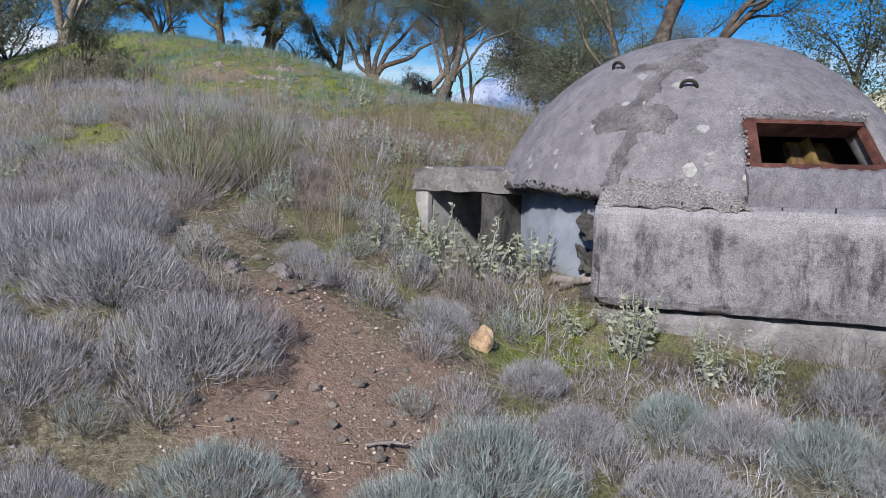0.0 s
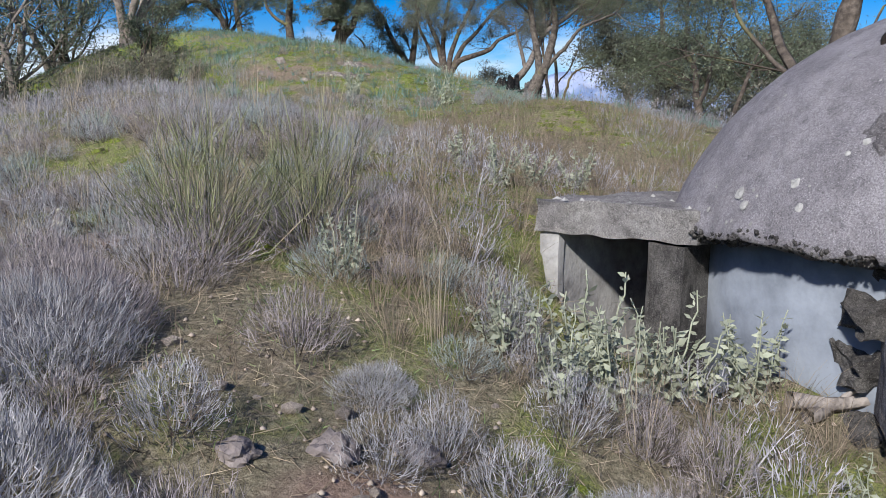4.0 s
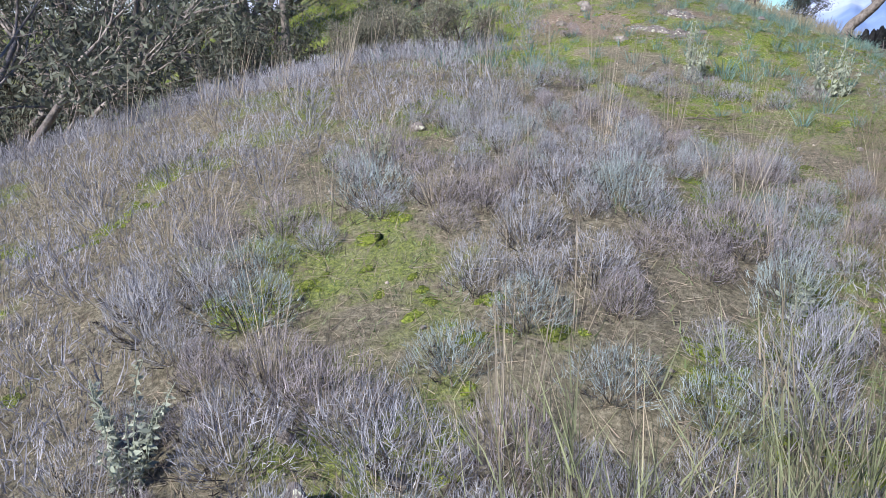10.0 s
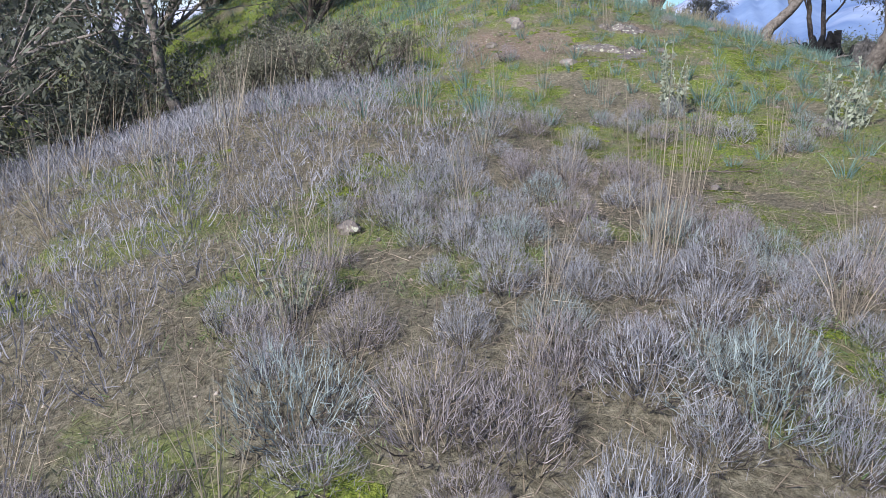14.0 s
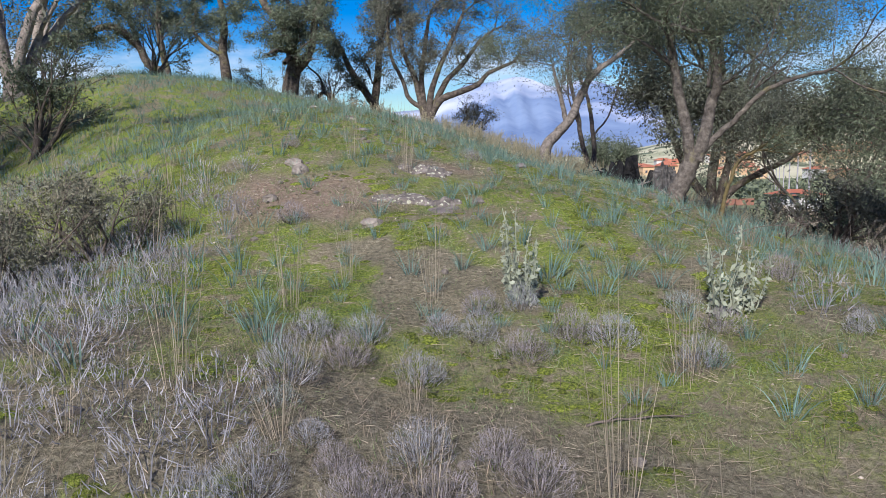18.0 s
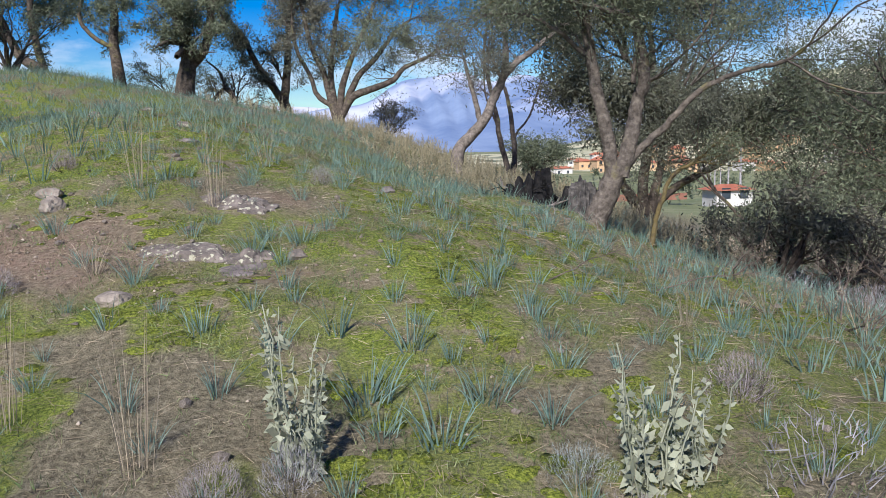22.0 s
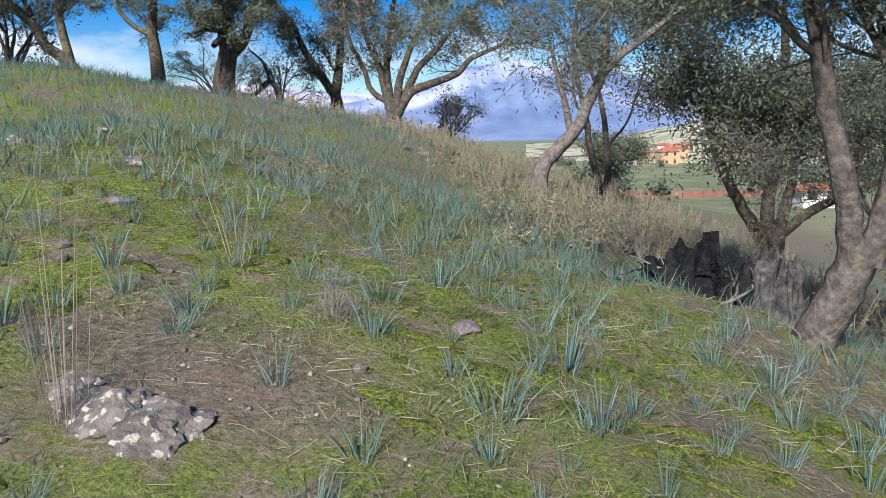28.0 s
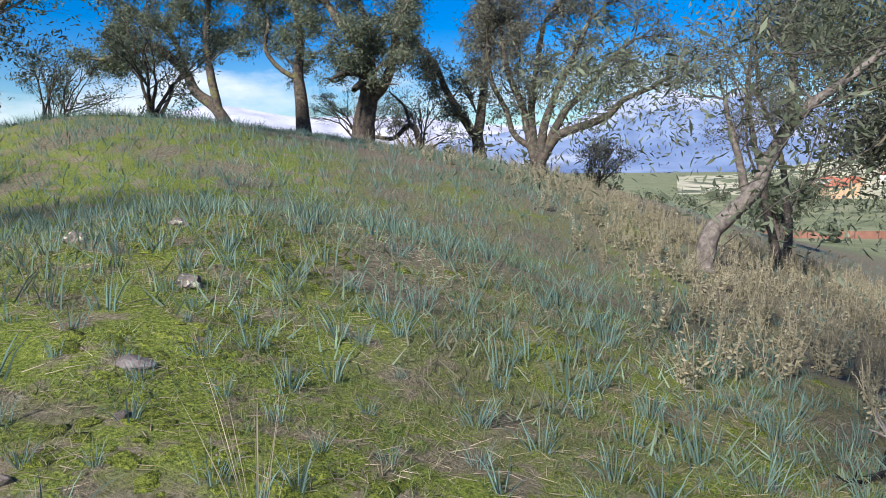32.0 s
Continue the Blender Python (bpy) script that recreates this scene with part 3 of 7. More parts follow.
def ground_material():
    m = bpy.data.materials.new("hillside_earth")
    m.use_nodes = True
    nt = m.node_tree
    n, l = nt.nodes, nt.links
    p = n["Principled BSDF"]
    p.inputs["Roughness"].default_value = 0.97
    p.inputs["Specular IOR Level"].default_value = 0.12
    tc = n.new("ShaderNodeTexCoord")

    def tex(scale, detail=6, rough=0.6):
        t = n.new("ShaderNodeTexNoise")
        t.inputs["Scale"].default_value, t.inputs["Detail"].default_value, t.inputs["Roughness"].default_value = scale, detail, rough
        l.new(tc.outputs["Object"], t.inputs["Vector"])
        return t.outputs["Fac"]

    def ramp(src, stops):
        r = n.new("ShaderNodeValToRGB")
        while len(r.color_ramp.elements) < len(stops):
            r.color_ramp.elements.new(0.5)
        for e, (pos, c) in zip(r.color_ramp.elements, stops):
            e.position, e.color = pos, (*c, 1)
        l.new(src, r.inputs[0])
        return r.outputs[0]

    def mixed(fac, a, b):
        x = n.new("ShaderNodeMix"); x.data_type = "RGBA"
        l.new(fac, x.inputs["Factor"]); l.new(a, x.inputs["A"]); l.new(b, x.inputs["B"])
        return x.outputs["Result"]

    def mask(name, amount=0.5):
        at = n.new("ShaderNodeAttribute"); at.attribute_name = name
        add = n.new("ShaderNodeMath"); add.operation = "MULTIPLY_ADD"
        l.new(tex(9, 6, 0.7), add.inputs[0]); add.inputs[1].default_value = amount
        l.new(at.outputs["Fac"], add.inputs[2])
        mr = n.new("ShaderNodeMapRange")
        mr.inputs["From Min"].default_value, mr.inputs["From Max"].default_value = 0.45 + amount * 0.3, 0.75 + amount * 0.5
        l.new(add.outputs[0], mr.inputs["Value"])
        return mr.outputs[0]

    litter = ramp(tex(26, 8, 0.8), [(0.33, (0.065, 0.055, 0.036)), (0.5, (0.18, 0.155, 0.102)), (0.67, (0.35, 0.305, 0.21))])
    soil = ramp(tex(26, 9, 0.78), [(0.34, (0.11, 0.075, 0.055)), (0.52, (0.27, 0.19, 0.143)), (0.72, (0.42, 0.325, 0.255))])
    green = ramp(tex(60, 6, 0.75), [(0.32, (0.035, 0.048, 0.009)), (0.45, (0.115, 0.15, 0.03)), (0.57, (0.235, 0.275, 0.05)), (0.7, (0.38, 0.395, 0.1))])
    brown = ramp(tex(45, 7, 0.8), [(0.32, (0.06, 0.045, 0.028)), (0.48, (0.2, 0.165, 0.105)), (0.6, (0.33, 0.28, 0.19)), (0.74, (0.5, 0.44, 0.33))])
    patch = n.new("ShaderNodeMapRange")
    patch.inputs["From Min"].default_value, patch.inputs["From Max"].default_value = 0.51, 0.6
    l.new(tex(3.6, 9, 0.68), patch.inputs["Value"])
    moss = mixed(patch.outputs[0], green, brown)
    field = ramp(tex(0.09, 9, 0.75), [(0.3, (0.12, 0.15, 0.07)), (0.5, (0.22, 0.235, 0.12)), (0.7, (0.36, 0.33, 0.2))])
    warm = ramp(tex(2.2, 6, 0.7), [(0.36, (0.2, 0.16, 0.125)), (0.62, (0.3, 0.19, 0.14))])
    speck = n.new("ShaderNodeMapRange")
    speck.inputs["From Min"].default_value, speck.inputs["From Max"].default_value, speck.inputs["To Max"].default_value = 0.4, 0.6, 0.55
    l.new(tex(5, 8, 0.75), speck.inputs["Value"])
    soil = mixed(speck.outputs[0], soil, warm)
    c = mixed(mask("moss"), litter, moss)
    c = mixed(mask("soil"), c, soil)
    c = mixed(mask("field", 0.2), c, field)
    l.new(c, p.inputs["Base Color"])
    bp = n.new("ShaderNodeBump")
    bp.inputs["Strength"].default_value, bp.inputs["Distance"].default_value = 0.9, 0.03
    l.new(tex(38, 8, 0.7), bp.inputs["Height"])
    l.new(bp.outputs[0], p.inputs["Normal"])
    return m


def build_ground():
    xs = axis(-9.5, 4.0, 0.11, -2600, 2600)
    ys = axis(-2.0, 26.0, 0.11, -2000, 4200)
    X, Y = np.meshgrid(xs, ys, indexing="ij")
    Z = ground_z(X, Y)
    nx, ny = X.shape
    i = np.arange(nx - 1)[:, None] * ny + np.arange(ny - 1)[None]
    F = np.stack([i, i + ny, i + ny + 1, i + 1], -1).reshape(-1, 4)
    me = mesh_from("ground", np.stack([X, Y, Z], -1).reshape(-1, 3), F, ground_material(), True)
    for name, val in (("moss", mossy(X, Y)), ("soil", bare(X, Y)), ("field", smooth(35, 70, np.hypot(X + 3, Y - 18)))):
        at = me.attributes.new(name, "FLOAT", "POINT")
        at.data.foreach_set("value", np.asarray(val, np.float32).ravel())
    return tagged(new("ground", me), "mossy stony hillside earth with bare reddish soil patches", "ground", kind="structure")


build_ground()


# ---------------------------------------------------------------- far off: valley, hill, mountains
def range_mesh(name, mat, bearing0, bearing1, dist, depth, height, seed, base=-8.0, n=160, rows=14):
    """A ridge between two bearings (degrees clockwise from north); height is a function of 0..1 along it."""
    V = []
    rng = np.random.default_rng(seed)
    ph = rng.uniform(0, 6.28, 12)
    for i in range(n):
        u = i / (n - 1)
        a = radians(bearing0 + (bearing1 - bearing0) * u)
        crest = height(u) * (1 + 0.12 * sum(math.sin(u * 9 * (k + 1) + ph[k]) / (k + 1) for k in range(10)))
        for j in range(rows):
            v = j / (rows - 1)
            r = dist - depth * (1 - v)
            gully = 0.16 * math.sin(u * 150 + ph[3] + 3 * math.sin(v * 4 + u * 30)) * v * (1 - v) * 4
            z = base + max(crest, 0.5) * (v ** 1.25) * (1 + 0.5 * gully)
            V.append((math.sin(a) * r - 2.5, math.cos(a) * r + 15, z))
    i = np.arange(n - 1)[:, None] * rows + np.arange(rows - 1)[None]
    F = np.stack([i, i + rows, i + rows + 1, i + 1], -1).reshape(-1, 4)
    return mesh_from(name, V, F, mat, True)


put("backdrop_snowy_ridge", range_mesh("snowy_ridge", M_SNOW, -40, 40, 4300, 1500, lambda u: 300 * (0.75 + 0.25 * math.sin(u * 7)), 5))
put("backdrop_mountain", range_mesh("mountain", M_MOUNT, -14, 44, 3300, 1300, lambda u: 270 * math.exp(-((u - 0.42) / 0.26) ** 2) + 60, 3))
put("backdrop_hill", range_mesh("hill", M_HILL, 7, 100, 620, 330, lambda u: 6 + 112 * smooth(0.02, 0.46, u), 8))
for _n, _l in (("backdrop_snowy_ridge", "pale snow-dusted mountain ridge under cloud"), ("backdrop_mountain", "blue hazy mountain across the valley"), ("backdrop_hill", "sunlit yellow-green hill with scattered scrub")):
    tagged(bpy.data.objects[_n], _l, "mountain" if "hill" not in _n else "hill", kind="structure")


# ---------------------------------------------------------------- the bunker
BX, BY, BZ, BR = 2.375, 7.343, 0.675, 1.961


def dome_point(az, el, r=BR):
    a, e = radians(az), radians(el)
    return Vector((BX + r * math.cos(e) * math.cos(a), BY + r * math.cos(e) * math.sin(a), BZ + r * math.sin(e)))


def dome_mesh():
    """Outer and inner shell with the gun slot left open; the rim is ragged."""
    azs = [-97 + i * 1.5 for i in range(28)] + [-55 + i * 1.5 for i in range(212)]
    els = [18, 19, 20, 22, 24, 25.5, 27.5, 29.5, 32, 34, 36, 38.5] + [40 + 2.2 * i for i in range(23)]
    bm = bmesh.new()
    grid = {}
    for k, thick in enumerate((0.0, 0.24)):
        for i, az in enumerate(azs):
            for j, el in enumerate(els):
                p = dome_point(az, el, BR - thick)
                if j < 3:
                    w = (1.0, 0.6, 0.2)[j]
                    p.z += w * (0.05 * noise.noise(p * 3) + 0.045 * abs(noise.noise(p * 9)) + 0.03 * noise.noise(p * 22))
                    p += w * noise.noise_vector(p * 15) * 0.03
                if 26 < el < 38 or -99 < az < -53:
                    near = max(0, 1 - max(abs(az + 76) - 21, 0) / 5) * max(0, 1 - max(abs(el - 32) - 6.5, 0) / 3.5)
                    if near > 0 and not k:
                        p -= (p - Vector((BX, BY, BZ))).normalized() * (0.03 * near * (0.5 + abs(noise.noise(p * 14)))) + noise.noise_vector(p * 19) * 0.02 * near
                if not k:
                    p += noise.noise_vector(p * 1.7) * 0.012 + noise.noise_vector(p * 7) * 0.006
                grid[k, i, j] = bm.verts.new(p)
        grid[k, "top"] = bm.verts.new((BX, BY, BZ + BR - thick))
    na, ne = len(azs), len(els)
    hole = lambda i, j: i < 28 and 5 <= j < 11
    for i in range(na):
        i2 = (i + 1) % na
        for j in range(ne - 1):
            if hole(i, j):
                continue
            bm.faces.new((grid[0, i, j], grid[0, i2, j], grid[0, i2, j + 1], grid[0, i, j + 1]))
            bm.faces.new((grid[1, i, j + 1], grid[1, i2, j + 1], grid[1, i2, j], grid[1, i, j]))
        bm.faces.new((grid[0, i, ne - 1], grid[0, i2, ne - 1], grid[0, "top"]))
        bm.faces.new((grid[1, i2, ne - 1], grid[1, i, ne - 1], grid[1, "top"]))
        bm.faces.new((grid[1, i, 0], grid[1, i2, 0], grid[0, i2, 0], grid[0, i, 0]))
    for i in range(28):
        for j in (5, 11):
            bm.faces.new((grid[0, i, j], grid[0, i + 1, j], grid[1, i + 1, j], grid[1, i, j]))
    for j in range(5, 11):
        for i in (0, 28):
            bm.faces.new((grid[0, i, j], grid[0, i, j + 1], grid[1, i, j + 1], grid[1, i, j]))
    bmesh.ops.recalc_face_normals(bm, faces=bm.faces)
    return bm


def ring_wall(r0, r1, z0, z1, a0, a1, n=48):
    bm = bmesh.new()
    rows = []
    for i in range(n + 1):
        a = radians(a0 + (a1 - a0) * i / n)
        rows.append([bm.verts.new((BX + r * math.cos(a), BY + r * math.sin(a), z)) for r, z in ((r0, z0), (r1, z0), (r1, z1), (r0, z1))])
    for p, q in zip(rows, rows[1:]):
        for k in range(4):
            bm.faces.new((p[k], p[(k + 1) % 4], q[(k + 1) % 4], q[k]))
    if abs(a1 - a0) < 359:
        bm.faces.new(rows[0]); bm.faces.new(rows[-1][::-1])
    bmesh.ops.recalc_face_normals(bm, faces=bm.faces)
    return bm


def loop_hook(at, along, up, r=0.06, bar=0.014):
    along, up = Vector(along).normalized(), Vector(up).normalized()
    path = [Vector(at) - along * r - up * 0.03] + [Vector(at) + along * (-r * math.cos(a)) + up * (r * 0.95 * math.sin(a) + 0.01) for a in np.linspace(0, math.pi, 11)] + [Vector(at) + along * r - up * 0.03]
    return mesh_from("lifting_hook", *tubes([(np.array([tuple(p) for p in path]), np.full(len(path), bar))], 7), M_IRON, True)


def build_bunker():
    b = thing("bunker", BX, BY, 0, "weathered grey concrete domed bunker sunk in the slope", "bunker")

    def add(name, bm, mat, label="", smooth=False, parent=b):
        bmesh.ops.translate(bm, vec=(-BX, -BY, 0), verts=bm.verts)
        return part(name, bm, mat, parent, label, smooth)

    def addm(name, me, label="", parent=b):
        me.transform(Matrix.Translation((-BX, -BY, 0)))
        return put(name, me, parent, label)

    dome = add("dome", dome_mesh(), M_DOME, "pale grey concrete dome with lichen spots and a patched seam", True)
    add("drum", ring_wall(1.5, 1.66, -0.1, 1.31, 0, 360, 64), M_PALE, "pale blue-grey rendered drum wall", True)
    rng = random.Random(4)
    # lichen and old mortar patches on the shell
    spots = [(-131, 41.5, 0.03), (-130, 39.3, 0.024), (-128, 38.8, 0.026), (-125.6, 41.7, 0.03), (-134.6, 36.6, 0.03), (-121.3, 34.8, 0.035), (-123.4, 34.3, 0.02), (-107.4, 34.4, 0.045), (-109.7, 24.3, 0.055), (-138.7, 34.7, 0.02), (-141, 32.8, 0.018), (-147.8, 27.8, 0.03), (-158.7, 25.6, 0.035), (-156.5, 23.8, 0.03), (-145.4, 24.3, 0.025), (-116.4, 47.6, 0.04), (-112.9, 49.9, 0.03), (-130.6, 51.3, 0.05), (-97.6, 22.7, 0.03), (-78.6, 22.1, 0.04), (-74.3, 22.4, 0.03)]
    spots += [(rng.uniform(-170, -100), rng.uniform(20, 30), rng.uniform(0.008, 0.02)) for _ in range(26)] + [(rng.uniform(-170, -60), rng.uniform(40, 65), rng.uniform(0.006, 0.014)) for _ in range(20)]
    for az, el, r in spots:
        c = dome_point(az, el, BR + 0.004)
        nrm = (c - Vector((BX, BY, BZ))).normalized()
        bm = bmesh.new()
        q = nrm.to_track_quat("Z", "Y").to_matrix().to_4x4()
        ring = [bm.verts.new(Vector((r * rng.uniform(0.75, 1.15) * math.cos(k * 0.698), r * rng.uniform(0.75, 1.15) * math.sin(k * 0.698), 0.0))) for k in range(9)]
        top = bm.verts.new((0, 0, 0.006))
        for k in range(9):
            bm.faces.new((ring[k], ring[(k + 1) % 9], top))
        bmesh.ops.transform(bm, matrix=Matrix.Translation(c) @ q, verts=bm.verts)
        add("lichen_spot", bm, M_LICHEN, parent=dome)
    # raised mortar scar, like a cross, with a crack down to the rim
    lines = [((-129, 17.5), (-126.5, 28), (-125.5, 33), 2.1), ((-134, 37), (-127, 38), (-119.5, 37), 4.6), ((-127, 40), (-125, 47), (-121, 56), 2.4), ((-134, 54.5), (-122, 57), (-109, 54), 2.6), ((-121, 56), (-112, 64), (-101, 70), 3.6)]

    def scar_depth(az, el):
        best = -9.0
        for *pts, w in lines:
            for (a0, e0), (a1, e1) in zip(pts, pts[1:]):
                k = math.cos(radians(el))
                dx, dy, px_, py_ = (a1 - a0) * k, e1 - e0, (az - a0) * k, el - e0
                u = min(1, max(0, (px_ * dx + py_ * dy) / (dx * dx + dy * dy)))
                best = max(best, w - math.hypot(px_ - u * dx, py_ - u * dy))
        q = Vector((az * 0.35, el * 0.35, 4))
        return best + 1.5 * noise.noise(q) + 0.8 * noise.noise(q * 3.1)

    bm = bmesh.new()
    vs, dp = {}, {}
    for i in range(84):
        for j in range(112):
            az, el = -142 + i * 0.5, 17.5 + j * 0.5
            dp[i, j] = scar_depth(az, el)
            if dp[i, j] > -0.6:
                f = min(1, max(0, dp[i, j]))
                vs[i, j] = bm.verts.new(dome_point(az, el, BR - 0.025 + 0.034 * f ** 0.5 + f * (0.012 * noise.noise(Vector((az, el, 0)) * 0.9) + 0.008 * rng.random())))
    for (i, j), v in list(vs.items()):
        q = [(i, j), (i + 1, j), (i + 1, j + 1), (i, j + 1)]
        if all(c in vs for c in q):
            bm.faces.new([vs[c] for c in q])
    add("mortar_scar", bm, M_SCAR, "dark rough cross-shaped mortar scar", False, dome)
    # gun slot: rusted steel frame, ochre-stained embrasure, interior shade as near-black faces
    slot = thing("gun_slot", 0, 0, 0)
    slot.parent = b
    tagged(slot, "rusted steel-framed gun slot")

    def arc_bar(name, az0, az1, el0, el1, r0, r1, mat, label=""):
        bm = bmesh.new()
        n = 9
        rows = []
        for i in range(n):
            az = az0 + (az1 - az0) * i / (n - 1)
            rows.append([bm.verts.new(dome_point(az, e, r)) for e, r in ((el0, r0), (el0, r1), (el1, r1), (el1, r0))])
        for p, q in zip(rows, rows[1:]):
            for k in range(4):
                bm.faces.new((p[k], p[(k + 1) % 4], q[(k + 1) % 4], q[k]))
        bm.faces.new(rows[0]); bm.faces.new(rows[-1][::-1])
        bmesh.ops.recalc_face_normals(bm, faces=bm.faces)
        add(name, bm, mat, label, False, slot)

    arc_bar("top_bar", -96, -56, 37.2, 39.4, BR - 0.2, BR - 0.045, M_RUST)
    arc_bar("bottom_bar", -96, -56, 24.9, 27.0, BR - 0.2, BR - 0.05, M_RUST)
    arc_bar("side_bar", -98.5, -93.5, 25, 39, BR - 0.2, BR - 0.035, M_RUST)
    arc_bar("side_bar", -57.5, -54, 25, 39, BR - 0.1, BR - 0.045, M_RUST)
    arc_bar("embrasure_wall", -74, -50, 20, 42, BR - 0.48, BR - 0.42, M_OCHRE, "ochre-stained inner wall")
    arc_bar("embrasure_post", -68.5, -66, 21, 41, BR - 0.42, BR - 0.34, M_YELLOW, "yellow-stained inner post")
    # near-black back wall and floor paint the darkness of the room inside
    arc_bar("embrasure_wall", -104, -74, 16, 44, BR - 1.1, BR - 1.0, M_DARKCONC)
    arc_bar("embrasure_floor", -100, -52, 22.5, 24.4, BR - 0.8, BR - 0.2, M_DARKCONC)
    sill = bmesh.new()
    rows = []
    for i in range(61):
        az = -97.5 + 47.5 * i / 60
        rows.append([sill.verts.new(dome_point(az, e, r) + noise.noise_vector(dome_point(az, e, r) * 12) * 0.022 + noise.noise_vector(dome_point(az, e, r) * 4) * 0.02) for e, r in ((16.0, BR - 0.3), (16.0, BR - 0.1), (16.2, BR + 0.03), (19.5, BR + 0.05), (22.5, BR + 0.05), (24.2, BR + 0.02), (24.9, BR - 0.08), (24.8, BR - 0.3))])
    for p, q in zip(rows, rows[1:]):
        for k in range(8):
            sill.faces.new((p[k], p[(k + 1) % 8], q[(k + 1) % 8], q[k]))
    sill.faces.new(rows[0]); sill.faces.new(rows[-1][::-1])
    bmesh.ops.recalc_face_normals(sill, faces=sill.faces)
    add("sill", sill, M_DOME, "proud broken concrete sill", False, slot)
    # lifting hooks
    for p in ((1.45, 6.73), (1.86, 6.1)):
        q = Vector((p[0] - BX, p[1] - BY, 0))
        zz = math.sqrt(BR ** 2 - q.length_squared)
        nrm = Vector((q.x, q.y, zz)).normalized()
        addm("lifting_hook", loop_hook(Vector((BX, BY, BZ)) + nrm * (BR - 0.01), nrm.cross((0, 0, 1)), nrm + Vector((0, 0, 0.6))), "bent dark iron lifting hook")
    # front parapet: a thick wall that runs past the dome on a low footing
    L, R = Vector((1.08, 5.66)), Vector((6.2, 4.02))
    d = (R - L).normalized()
    back = Vector((-d.y, d.x))
    turn = Matrix.Rotation(math.atan2(d.y, d.x), 4, "Z")
    mid = (L + R) / 2
    length = (R - L).length

    def wall(z0, z1, front, thick, cuts, rough, seed, extra=0.0):
        c = mid + back * (front + thick / 2)
        bm = bmesh.new()
        nx, nz, ny = int((length + extra) / 0.07), max(2, int((z1 - z0) / 0.07)), max(2, int(thick / 0.09))
        bmesh.ops.create_grid(bm, x_segments=1, y_segments=1, size=0.5)
        bm.clear()
        idx = {}

        def vert(i, j, k):
            if (i, j, k) not in idx:
                idx[i, j, k] = bm.verts.new(((i / nx - 0.5) * (length + extra), (j / ny - 0.5) * thick, z0 + (z1 - z0) * k / nz))
            return idx[i, j, k]

        for i in range(nx):
            for j in range(ny):
                for k in (0, nz):
                    bm.faces.new((vert(i, j, k), vert(i + 1, j, k), vert(i + 1, j + 1, k), vert(i, j + 1, k)))
            for k in range(nz):
                for j in (0, ny):
                    bm.faces.new((vert(i, j, k), vert(i + 1, j, k), vert(i + 1, j, k + 1), vert(i, j, k + 1)))
        for j in range(ny):
            for k in range(nz):
                for i in (0, nx):
                    bm.faces.new((vert(i, j, k), vert(i, j + 1, k), vert(i, j + 1, k + 1), vert(i, j, k + 1)))
        bmesh.ops.recalc_face_normals(bm, faces=bm.faces)
        for (i, j, k), v in idx.items():
            edges = (i in (0, nx)) + (j in (0, ny)) + (k in (0, nz))
            w = noise.noise_vector(v.co * 2 + Vector((seed, 0, 0))) * rough + noise.noise_vector(v.co * 9 + Vector((seed, 5, 0))) * rough * 0.7
            if edges > 1:
                inward = Vector((-np.sign(i - nx / 2) * (i in (0, nx)), -np.sign(j - ny / 2) * (j in (0, ny)), -np.sign(k - nz / 2) * (k in (0, nz))))
                v.co += inward * (0.018 + 0.05 * max(0, noise.noise(v.co * 5 + Vector((seed, 2, 1)))))
            v.co += w
        bmesh.ops.transform(bm, matrix=Matrix.Translation((c.x, c.y, 0)) @ turn, verts=bm.verts)
        return bm

    front = add("front_wall", wall(0.47, 1.235, 0.0, 0.75, 0, 0.008, 1), M_CONCRETE, "stained thick concrete parapet with chipped edges")
    add("footing", wall(-0.5, 0.46, 0.06, 0.75, 0, 0.01, 7, -0.04), M_FOOT, "paler concrete footing below the parapet")
    # rubble bank of broken concrete between parapet and shell
    bm = bmesh.new()
    V = {}

    def bank(u, v):
        base = L + d * (0.03 + 1.06 * u) + back * (0.02 + 0.5 * v)
        rise = math.sin(math.pi * min(1, max(0, 0.04 + 0.95 * u))) ** 0.55
        z = 1.215 + 0.24 * rise * min(1, v * 2.1) ** 0.8 + 0.035 * noise.noise(Vector((base.x * 9, base.y * 9, 0))) + 0.02 * noise.noise(Vector((base.x * 25, base.y * 25, 0)))
        return base.x, base.y, z

    for i in range(49):
        for j in range(15):
            V[i, j] = bm.verts.new(bank(i / 48, j / 14))
    for i in range(48):
        for j in range(14):
            bm.faces.new((V[i, j], V[i + 1, j], V[i + 1, j + 1], V[i, j + 1]))
    heap = add("rubble_bank", bm, M_RUBBLE, "crumbling pebbly concrete")
    # pebbles weathered out of the bank, the spalled top of the parapet and the ragged rim
    base = np.array([(1, 0, 0), (-1, 0, 0), (0, 1, 0), (0, -1, 0), (0, 0, 0.8), (0, 0, -0.8)])
    tri = np.array([(0, 2, 4), (2, 1, 4), (1, 3, 4), (3, 0, 4), (2, 0, 5), (1, 2, 5), (3, 1, 5), (0, 3, 5)])

    def pebbles(name, places, lo, hi, parent, mat, label):
        vs, fs = [], []
        for k, p in enumerate(places):
            s = rng.uniform(lo, hi)
            m = np.array(Euler((rng.uniform(0, 3), rng.uniform(0, 3), rng.uniform(0, 3))).to_matrix())
            vs.append((base * s * np.array([[rng.uniform(0.6, 1.3)] for _ in range(6)])) @ m + np.array(tuple(p)) - np.array((BX, BY, 0)))
            fs.append(tri + 6 * k)
